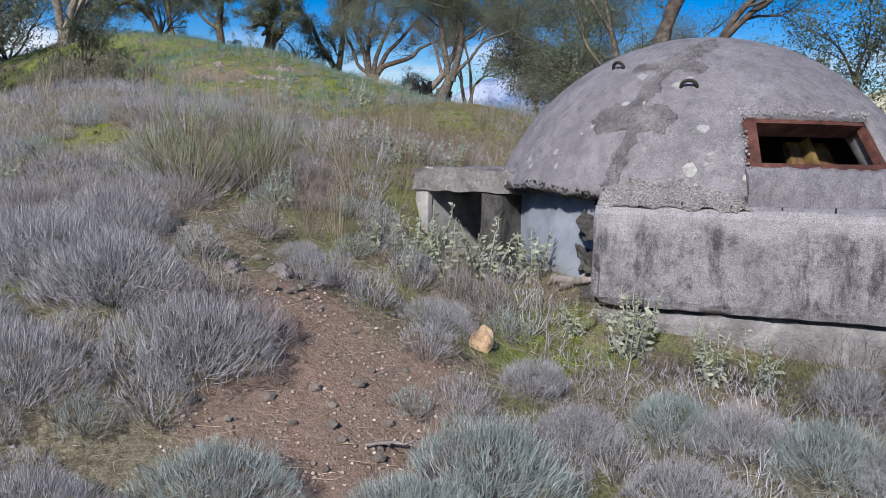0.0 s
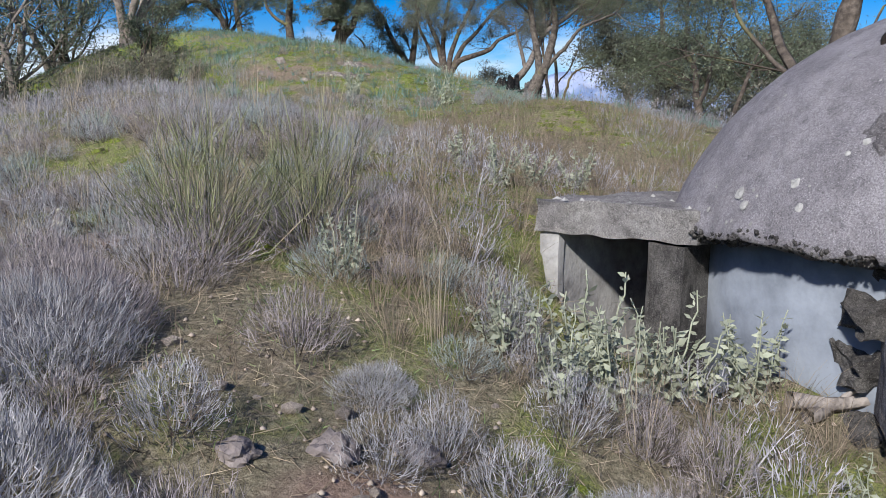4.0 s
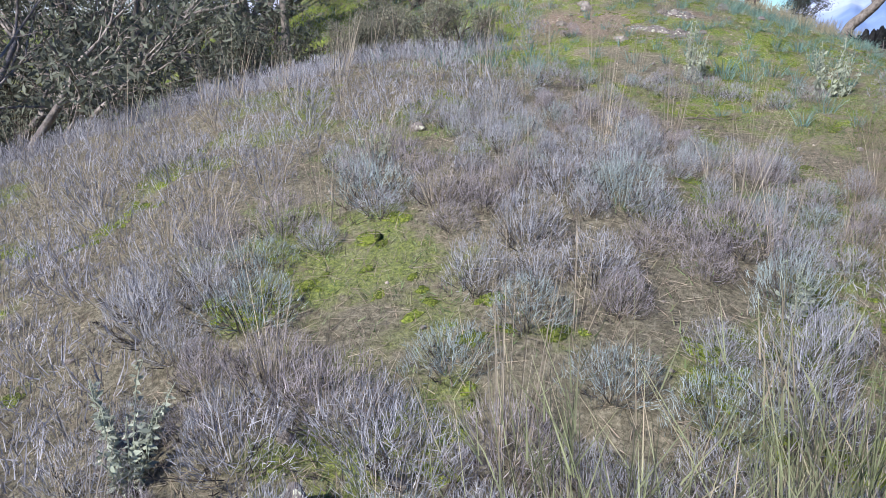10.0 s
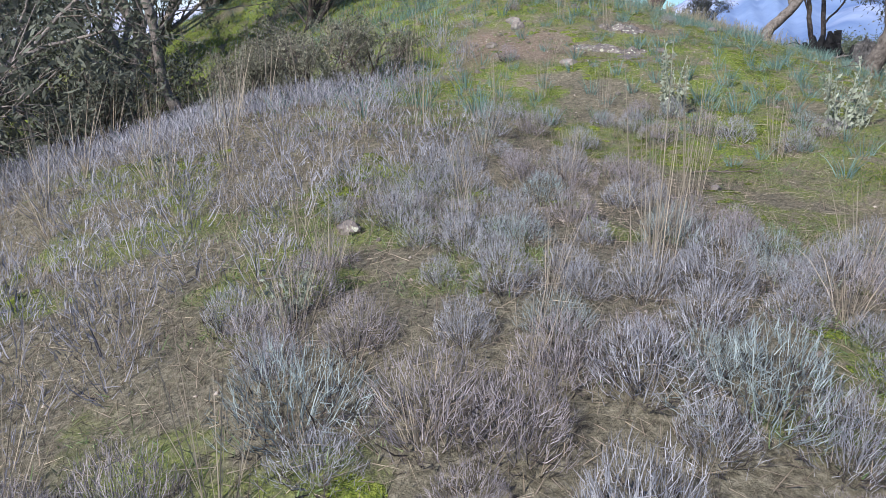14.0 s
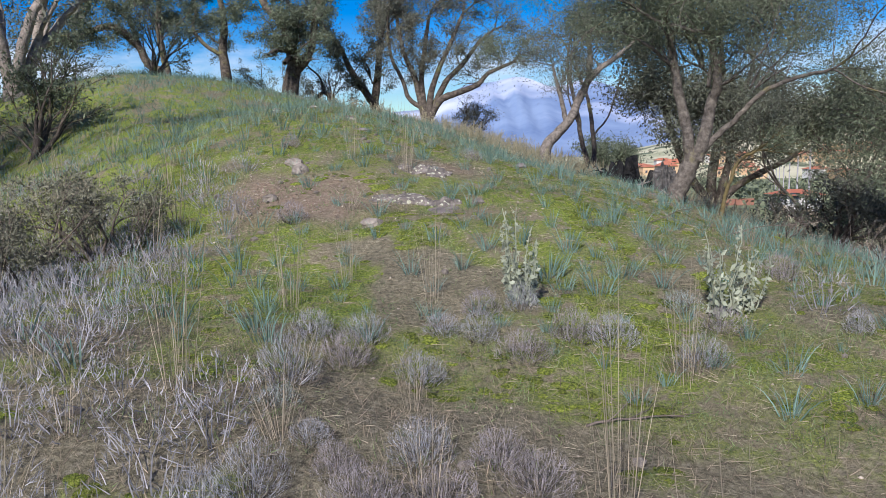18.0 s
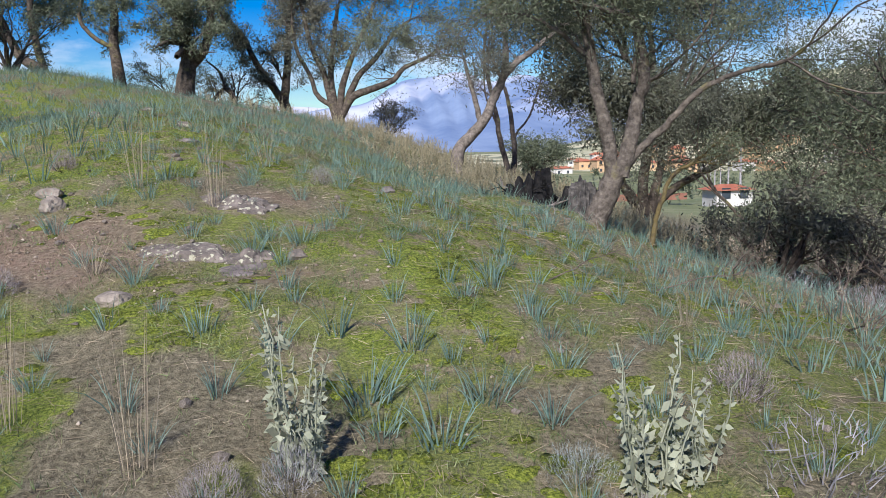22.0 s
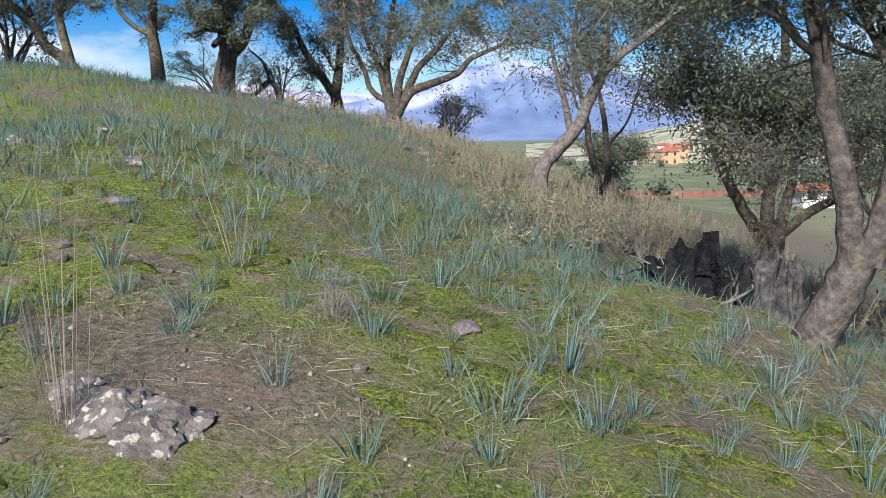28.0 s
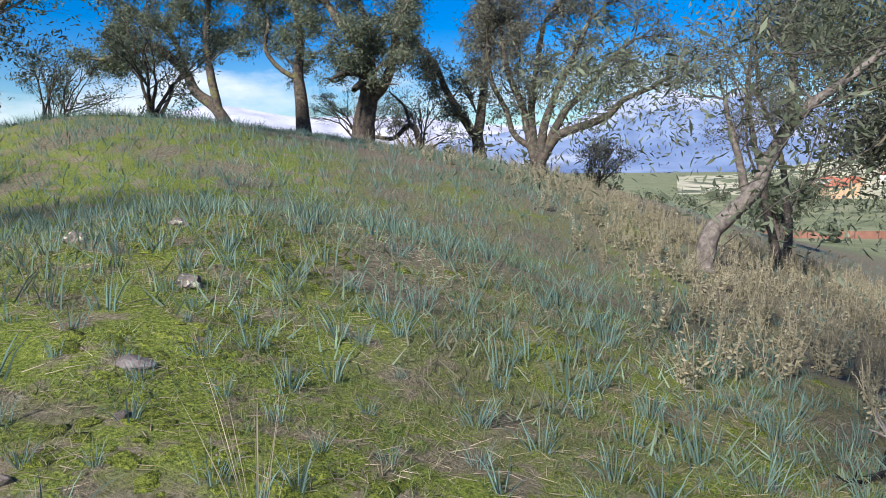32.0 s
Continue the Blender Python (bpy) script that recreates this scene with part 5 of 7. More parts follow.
# ---------------------------------------------------------------- plants
def shrub_mesh(seed, mains, subs, height, width, mat, lean=62, name="shrub"):
    """A cushion of fine forking twigs fanning out of one root."""
    rng = np.random.default_rng(seed)
    az, el = rng.uniform(0, 2 * np.pi, mains), np.radians(lean + 8) * rng.uniform(0, 1, mains) ** 0.6
    d = np.stack([np.cos(az) * np.sin(el), np.sin(az) * np.sin(el), np.cos(el)], -1)
    L = height * rng.uniform(0.62, 0.88, mains)
    root = np.stack([np.cos(az), np.sin(az), 0 * az], -1) * (0.1 * rng.uniform(0, 1, mains))[:, None]
    root[:, 2] = -0.04
    tip = root + d * (L + 0.04)[:, None]
    bend = np.array([0, 0, 1.0]) * (-0.12 * L * np.sin(el))[:, None] + rng.normal(size=(mains, 3)) * 0.02
    pieces = [blades(rng, root, tip, width * 1.4, bend, 2)]
    i = rng.integers(0, mains, mains * subs // 2)
    s = rng.uniform(0.3, 1.0, len(i))
    p = root[i] + (tip - root)[i] * s[:, None] + bend[i] * (4 * s * (1 - s))[:, None]
    dd = d[i] + rng.normal(size=(len(i), 3)) * 0.62
    dd[:, 2] = np.abs(dd[:, 2]) + 0.3
    dd /= np.linalg.norm(dd, axis=1)[:, None]
    q = p + dd * (height * rng.uniform(0.1, 0.26, len(i)))[:, None]
    pieces.append(blades(rng, p, q, width, None, 1))
    j = rng.integers(0, len(i), mains * subs // 2)
    p2 = p[j] + (q - p)[j] * rng.uniform(0.3, 0.9, len(j))[:, None]
    d2 = dd[j] + rng.normal(size=(len(j), 3)) * 0.8
    d2[:, 2] += 0.25
    d2 /= np.linalg.norm(d2, axis=1)[:, None]
    pieces.append(blades(rng, p2, p2 + d2 * (height * rng.uniform(0.07, 0.17, len(j)))[:, None], width * 0.85, None, 1))
    V, F = join(*pieces)
    return mesh_from(name, V, F, mat)


def cushion_mesh(seed, mains, twigs, height, radius, width, mat, name="cushion", inner=0.62):
    """A rounded cushion: woody stems arching out of one root to an uneven dome of short forked twig ends."""
    rng = np.random.default_rng(seed)
    ph = rng.uniform(0, 6.28, 6)

    def dome(n):
        az, up = rng.uniform(0, 2 * np.pi, n), rng.uniform(0.04, 1, n)
        lump = 1 + 0.13 * np.sin(2 * az + ph[0]) + 0.1 * np.sin(3 * az + ph[1]) + 0.08 * np.sin(5 * az + 4 * up + ph[2]) + 0.06 * np.sin(9 * az + 7 * up + ph[3])
        r = np.sqrt(1 - up ** 2) * lump
        return np.stack([np.cos(az) * r * radius, np.sin(az) * r * radius, (0.08 + 0.92 * up * (0.9 + 0.1 * lump)) * height], -1)

    tip = dome(mains) * rng.uniform(0.72, 0.95, mains)[:, None]
    root = np.concatenate([tip[:, :2] * 0.12, np.full((mains, 1), -0.05)], 1)
    bend = np.stack([tip[:, 0] * 0.1, tip[:, 1] * 0.1, -0.1 * np.hypot(tip[:, 0], tip[:, 1])], -1) + rng.normal(size=(mains, 3)) * 0.015
    pieces = [blades(rng, root, tip, width * 1.7, bend, 3)]
    end = dome(twigs) * rng.uniform(0.86, 1.03, twigs)[:, None]
    out = end / (np.linalg.norm(end, axis=1)[:, None] + 1e-9)
    d = out * 0.8 + np.array([0, 0, 0.75]) + rng.normal(size=(twigs, 3)) * 0.33
    d /= np.linalg.norm(d, axis=1)[:, None]
    L = height * rng.uniform(0.1, 0.3, twigs)
    base = end - d * L[:, None]
    pieces.append(blades(rng, base, end, width, rng.normal(size=(twigs, 3)) * (0.05 * L)[:, None], 2))
    j = rng.integers(0, twigs, twigs)
    p = base[j] + (end - base)[j] * rng.uniform(0.15, 0.8, twigs)[:, None]
    e = d[j] + rng.normal(size=(twigs, 3)) * 0.6 + np.array([0, 0, 0.2])
    e /= np.linalg.norm(e, axis=1)[:, None]
    pieces.append(blades(rng, p, p + e * (height * rng.uniform(0.05, 0.15, twigs))[:, None], width * 0.85, None, 1))
    m = int(twigs * inner * 0.5)
    q = dome(m) * rng.uniform(0.3, 0.8, m)[:, None]
    f = q / (np.linalg.norm(q, axis=1)[:, None] + 1e-9) + rng.normal(size=(m, 3)) * 0.6
    pieces.append(blades(rng, q - f * height * 0.09, q + f * height * 0.09, width * 1.2, None, 1))
    V, F = join(*pieces)
    return mesh_from(name, V, F, mat)


def tuft_mesh(seed, n, height, width, mat, lean=22, bow=0.12, name="tuft", spread=0.05):
    rng = np.random.default_rng(seed)
    az, el = rng.uniform(0, 2 * np.pi, n), np.radians(lean) * rng.uniform(0, 1, n) ** 0.8
    d = np.stack([np.cos(az) * np.sin(el), np.sin(az) * np.sin(el), np.cos(el)], -1)
    L = height * rng.uniform(0.45, 1.1, n)
    root = np.stack([np.cos(az), np.sin(az), 0 * az], -1) * (spread * rng.uniform(0, 1, n))[:, None]
    root[:, 2] = -0.03
    out = np.stack([np.cos(az), np.sin(az), -0.3 + 0 * az], -1)
    tip = root + d * L[:, None] + out * (bow * L * rng.uniform(0, 1.6, n))[:, None]
    bend = np.array([0, 0, 1.0]) * (bow * L * 0.7)[:, None]
    V, F = blades(rng, root, tip, width * rng.uniform(0.7, 1.3, n), bend, 3 if n > 12 else 2)
    return mesh_from(name, V, F, mat)


def phlomis_mesh(seed, stems, height, leaf):
    rng = np.random.default_rng(seed)
    pieces, paths = [], []
    for _ in range(stems):
        a, e = rng.uniform(0, 6.28), radians(rng.uniform(3, 28))
        d = np.array([math.cos(a) * math.sin(e), math.sin(a) * math.sin(e), math.cos(e)])
        h = height * rng.uniform(0.6, 1.05)
        root = np.array([math.cos(a) * 0.05, math.sin(a) * 0.05, -0.03])
        pts = root + d * np.linspace(0, h, 7)[:, None] + rng.normal(size=(7, 3)) * 0.01
        paths.append((pts, np.linspace(0.006, 0.003, 7)))
        for k in range(3, 20):
            s = k / 20
            p = root + d * h * s
            for _ in range(2):
                b = rng.uniform(0, 6.28)
                out = np.array([math.cos(b), math.sin(b), rng.uniform(-0.5, 0.35)])
                pieces.append((p, out, leaf * (1.25 - 0.7 * s) * rng.uniform(0.7, 1.2)))
    at = np.array([p for p, _, _ in pieces]); al = np.array([o for _, o, _ in pieces]); sz = np.array([s for _, _, s in pieces])
    V, F = join(tubes(paths, 4), leaves(rng, at, sz, 0.42, 0.0, al))
    return mesh_from("foliage", V, F, M_PHLOMIS)


def scatter(rng, n, box, density, gap, keep=None):
    """Random places in a box (x0, y0, x1, y1), thinned by density and kept gap metres apart."""
    x = rng.uniform(box[0], box[2], n); y = rng.uniform(box[1], box[3], n)
    ok = rng.uniform(0, 1, n) < density(x, y)
    x, y = x[ok], y[ok]
    cell, out = {}, []
    for a, b in list(keep or ()) + list(zip(x, y)):
        k = (int(a // gap), int(b // gap))
        if any((a - u) ** 2 + (b - v) ** 2 < gap * gap for i in (-1, 0, 1) for j in (-1, 0, 1) for u, v in cell.get((k[0] + i, k[1] + j), ())):
            continue
        cell.setdefault(k, []).append((a, b)); out.append((a, b))
    return out


def plant(name, me, x, y, rz, s, label, category, group, part_name, sz=None, foot=None):
    e = thing(name, x, y, float(ground_z(x, y)), label, category, group)
    e.rotation_euler[2] = rz
    e.scale = (s, s, sz or s)
    put(part_name, me, e)
    if foot:
        put("woody_base", foot, e)
    return e


def mass(name, meshes, places, rng, mat, smin, smax, label, category):
    """One object for what nobody could count."""
    V, F, b = [], [], 0
    arrs = []
    for me in meshes:
        v = np.empty(len(me.vertices) * 3, np.float32); me.vertices.foreach_get("co", v)
        f = np.empty(len(me.loops), np.int32); me.loops.foreach_get("vertex_index", f)
        arrs.append((v.reshape(-1, 3), f.reshape(-1, 4)))
    P = np.array(places)
    Z = ground_z(P[:, 0], P[:, 1])
    for (x, y), z in zip(places, Z):
        v, f = arrs[rng.integers(0, len(arrs))]
        a, s = rng.uniform(0, 6.28), rng.uniform(smin, smax)
        c, q = math.cos(a) * s, math.sin(a) * s
        V.append(np.stack([v[:, 0] * c - v[:, 1] * q + x, v[:, 0] * q + v[:, 1] * c + y, v[:, 2] * s + z], -1)); F.append(f + b); b += len(v)
    return tagged(new(name, mesh_from(name, np.concatenate(V), np.concatenate(F), mat)), label, category, kind="stuff")


def build_shrubs():
    rng = np.random.default_rng(71)
    near = [cushion_mesh(100 + k, 42, 440, 0.25 + 0.035 * (k % 3), 0.2 + 0.03 * (k % 2), 0.0024, (M_SHRUB, M_SHRUBMAUVE, M_SHRUB, M_SHRUBGREEN, M_SHRUBMAUVE, M_SHRUB)[k]) for k in range(6)]
    dome = [cushion_mesh(110 + k, 130, 2300, 0.36, 0.4, 0.0026, (M_SHRUB, M_SHRUB, M_SHRUBGREEN, M_SHRUBMAUVE)[k]) for k in range(4)]
    # woody feet, coloured dark to paint the shade inside the cushions
    woody = [shrub_mesh(130 + k, 34, 6, 0.2, 0.005, M_DEADWOOD, 74) for k in range(3)]
    far = [cushion_mesh(120 + k, 14, 90, 0.26, 0.22, 0.004, M_SHRUBF, inner=0.4) for k in range(4)]
    # the large cushions: x, y, size, kind of twig
    cushions = ((-2.1, 4.95, 0.9, 0), (-1.76, 4.12, 1.15, 0), (-1.22, 3.75, 1.05, 1), (-2.25, 4.35, 1.1, 1), (-2.7, 4.75, 1.0, 0), (-0.9, 2.98, 0.85, 2), (0.22, 3.38, 1.15, 2), (-0.12, 3.0, 0.8, 2), (1.3, 4.2, 0.8, 2), (0.55, 4.5, 0.62, 0), (-0.04, 4.86, 0.66, 0), (-0.97, 5.25, 0.45, 0),
                (1.98, 3.8, 0.95, 2), (1.61, 4.0, 0.75, 0), (-1.9, 3.4, 0.95, 1), (-2.5, 3.7, 1.0, 0), (0.72, 3.95, 0.62, 1), (2.45, 4.4, 0.75, 0), (-2.2, 5.3, 0.95, 3), (-2.6, 5.75, 1.0, 3), (-3.1, 5.6, 0.95, 0), (-2.8, 5.2, 1.05, 3), (2.9, 4.2, 0.8, 2), (2.3, 3.5, 0.8, 0), (1.15, 3.45, 0.75, 0), (2.7, 3.6, 0.8, 2), (-3.0, 4.3, 1.0, 0), (-1.5, 2.7, 0.8, 1))
    big = [(x, y) for x, y, _, _ in cushions]
    small = [(-3.33, 14.6), (-3.05, 14.7), (-2.1, 13.75), (-4.97, 16.6), (-0.3, 14.4), (-0.6, 14.0), (-0.95, 15.3), (-4.1, 14.05), (-4.4, 13.95), (-3.14, 18.97), (-1.0, 14.05), (-3.19, 19.4), (-5.36, 18.9)]
    spec = {(x, y): (k, t) for x, y, k, t in cushions}
    pts = scatter(rng, 12000, (-10.5, 0.8, 4.5, 20.5), shrubby, 0.235, big + small)
    # the three hundred along the way are things of their own
    def nearness(p):
        line = np.interp(p[1], (0, 5, 8, 14, 20), (-0.2, -1.0, -3.2, -3.0, -2.6))
        return abs(p[0] - line) + 0.25 * max(0, p[1] - 14) + (0.2 if p[1] > 11.5 else 0)
    pts.sort(key=lambda p: -1 if p in spec or p in small else nearness(p))
    kinds = ("dry grey twiggy cushion shrub on the slope", "dry mauve-grey twiggy cushion shrub on the slope", "dry grey twiggy cushion shrub on the slope", "blue-green twiggy cushion shrub on the slope", "dry mauve-grey twiggy cushion shrub on the slope", "dry grey twiggy cushion shrub on the slope")
    wide = ("broad rounded grey twiggy cushion shrub beside the path", "broad rounded grey twiggy cushion shrub beside the path", "broad rounded blue-green twiggy cushion shrub", "broad rounded mauve-grey twiggy cushion shrub")
    for k, (x, y) in enumerate(pts[:300]):
        if (x, y) in spec:
            s, t = spec[x, y]
            plant("grey_shrub", dome[t], x, y, rng.uniform(0, 6.28), s, wide[t], "shrub", "grey cushion shrubs", "twig_cushion", s * rng.uniform(0.9, 1.1), woody[k % 3])
        else:
            s = rng.uniform(0.6, 1.15) * (0.8 if y > 9.5 else 1.0)
            plant("grey_shrub", near[k % 6], x, y, rng.uniform(0, 6.28), s, kinds[k % 6], "shrub", "grey cushion shrubs", "twig_cushion", s * rng.uniform(0.8, 1.15), woody[k % 3])
    more = scatter(rng, 3000, (-16, 4, -9, 22), lambda x, y: 0.9 * np.ones_like(x) * (ground_z(x, y) > 0.2), 0.4)
    mass("grey_shrub_cover", far, pts[300:] + more, rng, M_SHRUBF, 0.85, 1.3, "dense dry grey-mauve shrub cover on the slope", "shrubs")


def build_grasses():
    rng = np.random.default_rng(72)
    dry = [tuft_mesh(140 + k, 15 + 6 * k, 0.55, 0.0028, M_DRY, 13 + 4 * k, 0.07) for k in range(3)] + [tuft_mesh(150, 44, 0.3, 0.003, M_DRY, 36, 0.2)]
    fixed = [(-0.79, 5.8), (-3.92, 18.01), (-4.54, 18.26), (-4.64, 14.56), (-3.66, 14.84), (-2.25, 13.54), (-2.71, 7.5), (-4.3, 15.2), (-2.9, 12.4), (-4.9, 13.0), (-3.1, 10.4), (-1.3, 9.6)]
    pts = scatter(rng, 1500, (-9, 5.5, 1.2, 20), lambda x, y: 0.5 * (shrubby(x, y) > 0.2) * (y > 5.5) * (y < 13.5) + 0.02, 0.5, fixed)
    bunch = tuft_mesh(155, 26, 0.6, 0.0026, M_DRY, 6, 0.05, spread=0.06)
    for k, (x, y) in enumerate(pts[:190]):
        tall = 1.35 if (x, y) in fixed else 1.0
        plant("dry_grass_tuft", dry[k % 4] if k > 11 else bunch, x, y, rng.uniform(0, 6.28), rng.uniform(0.75, 1.25) * tall, "tall straw-coloured dry grass tuft", "grass", "dry grass tufts", "grass_tuft")
    brown = [tuft_mesh(156 + k, 70, 0.34, 0.0026, M_BROWNGRASS, 40, 0.2, spread=0.12) for k in range(3)]
    side = scatter(rng, 2500, (-1.7, 5.7, 1.6, 13.0), lambda x, y: 0.9 * smooth(-1.7, -0.9, x) * (np.hypot(x - 2.4, y - 7.35) > 2.0) * ~((x > -0.4) & (x < 1.5) & (y > 6.3) & (y < 9.0)), 0.24, [(-2.1, 13.9), (-1.95, 13.75), (-2.25, 13.7), (-0.75, 5.95), (-0.6, 6.3), (-0.95, 6.2)])
    for k, (x, y) in enumerate(side[:230]):
        plant("brown_grass_tuft", brown[k % 3], x, y, rng.uniform(0, 6.28), rng.uniform(0.6, 1.2), "withered brown grass tuft beside the bunker", "grass", "brown grass tufts", "grass_tuft")
    far = [tuft_mesh(160 + k, 9, 0.7, 0.006, M_DRY, 14, 0.06) for k in range(3)]
    pts2 = scatter(rng, 1200, (-16, 11, -6, 22), lambda x, y: 0.5 * ((y < 18) | (x < -8.5)), 0.5)
    mass("far_dry_grass", far, pts[190:] + pts2, rng, M_DRY, 0.7, 1.3, "straw-coloured dry grass on the slope", "grass")
    # asphodels
    asp = [tuft_mesh(170 + k, 20 + 6 * k, 0.26, 0.0068, M_ASPH, 30 + 7 * (k % 3), 0.2, spread=0.05 + 0.014 * k) for k in range(5)]
    aspf = [tuft_mesh(180 + k, 12, 0.25, 0.0085, M_ASPHF, 28, 0.16, spread=0.07) for k in range(3)]
    fx = [(-2.43, 14.98), (-2.48, 15.06), (-2.9, 15.94), (-2.1, 15.85), (-2.16, 15.9), (-1.92, 15.12), (-3.62, 15.95), (-2.51, 15.8), (-2.2, 15.3), (-1.75, 15.9), (-2.75, 15.35), (-3.66, 14.98), (-2.96, 18.8), (-2.62, 18.55), (-2.11, 18.9), (-2.46, 18.3), (-2.93, 17.9), (-3.77, 18.9), (-3.9, 19.6)]
    def dens(x, y):
        return smooth(12.5, 15.5, y) * (0.5 + 0.5 * smooth(0.35, 0.6, value_noise(x, y, 1.6, 21))) * (1 - 0.75 * bare(x, y)) * (1 - 0.75 * smooth(-5.5, -7, x) * (y < 20))
    pts = scatter(rng, 2600, (-8, 12.5, 2.5, 23.5), dens, 0.23, fx)
    pts.sort(key=lambda p: abs(p[0] + 2.7) + 0.12 * abs(p[1] - 18) + (0 if p in fx else 1))
    for k, (x, y) in enumerate(pts[:290]):
        plant("asphodel", asp[k % 5], x, y, rng.uniform(0, 6.28), rng.uniform(0.38, 0.92) * (1.3 if (x, y) in fx else 1), "blue-green strap-leaved asphodel clump in moss", "plant", "asphodel clumps", "leaf_rosette")
    crest = scatter(rng, 9000, (-20, 21, 0.5, 46), lambda x, y: (0.25 + 0.75 * smooth(0.35, 0.6, value_noise(x, y, 2.2, 22))) * (1 - smooth(-2.0, 1.0, x + 0.22 * (y - 26) * (y > 26))) * (1 - bare(x, y)), 0.24)
    east = scatter(rng, 3000, (-0.5, 15, 10, 36), lambda x, y: 0.75 * (x > -0.5 + 0.12 * np.maximum(y - 24, 0)), 0.36)
    mass("asphodel_cover", aspf, pts[290:] + crest + east + scatter(rng, 3500, (0.5, 30, 20, 62), lambda x, y: 0.9 * (x > 0.5 + 0.05 * (y - 30)), 0.5), rng, M_ASPHF, 0.6, 1.25, "blue-green asphodel leaves over the grassy crest", "plants")
    # short turf and fallen straw
    def lay(n, box, dens, length, width, mat, up, name, label, lift=0.004):
        x = rng.uniform(box[0], box[2], n); y = rng.uniform(box[1], box[3], n)
        ok = rng.uniform(0, 1, n) < dens(x, y)
        x, y = x[ok], y[ok]
        z = ground_z(x, y)
        a = rng.uniform(0, 6.28, len(x)); u = rng.uniform(*up, len(x)); L = length * rng.uniform(0.4, 1.3, len(x))
        r = np.stack([x, y, z + lift], -1)
        dx, dy = np.cos(a) * np.cos(u) * L, np.sin(a) * np.cos(u) * L
        t = np.stack([x + dx, y + dy, np.maximum(z + np.sin(u) * L, ground_z(x + dx, y + dy) + lift)], -1)
        V, F = blades(rng, r, t, width * rng.uniform(0.6, 1.4, len(x)), None, 1)
        return tagged(new(name, mesh_from(name, V, F, mat)), label, "grass", kind="stuff")

    lay(250000, (-7.5, 9.5, 1.5, 24), lambda x, y: np.clip(smooth(0.35, 0.62, value_noise(x, y, 0.42, 31) * 0.6 + value_noise(x, y, 0.15, 32) * 0.4) * (mossy(x, y) * 0.8 + 0.45 * (y > 12.5)), 0, 1), 0.05, 0.0042, M_GRASS, (0.3, 1.4), "turf", "short green grass blades among moss")
    lay(90000, (-9, 1.5, 3, 14), lambda x, y: 0.9 * (1 - bare(x, y)) * (1 - 0.6 * mossy(x, y)), 0.1, 0.0032, M_BROWNGRASS, (0.2, 1.4), "dead_herb_cover", "fine brown dead herbs between the shrubs")
    lay(80000, (-5.5, 2, 2, 12), lambda x, y: np.clip(mossy(x, y), 0, 1), 0.055, 0.005, M_GRASS, (0.3, 1.4), "low_turf", "short green grass blades in mossy gaps")
    lay(70000, (-20, 20.8, 1, 46), lambda x, y: 0.85 * (1 - bare(x, y)) * (1 - smooth(-2.5, 0.0, x + 0.2 * (y - 26) * (y > 26))), 0.14, 0.0105, M_CRESTGRASS, (0.5, 1.4), "crest_turf", "green grass on the crest of the hill")
    lay(110000, (-7.5, 1.5, 3, 24), lambda x, y: 0.5 - 0.1 * bare(x, y) * (y < 7) + 0.1 * (y < 12) + (0.2 + 0.3 * bare(x, y)) * (y > 12), 0.12, 0.003, M_STRAW, (-0.05, 0.3), "straw_litter", "fallen straw and dry stems on the ground")


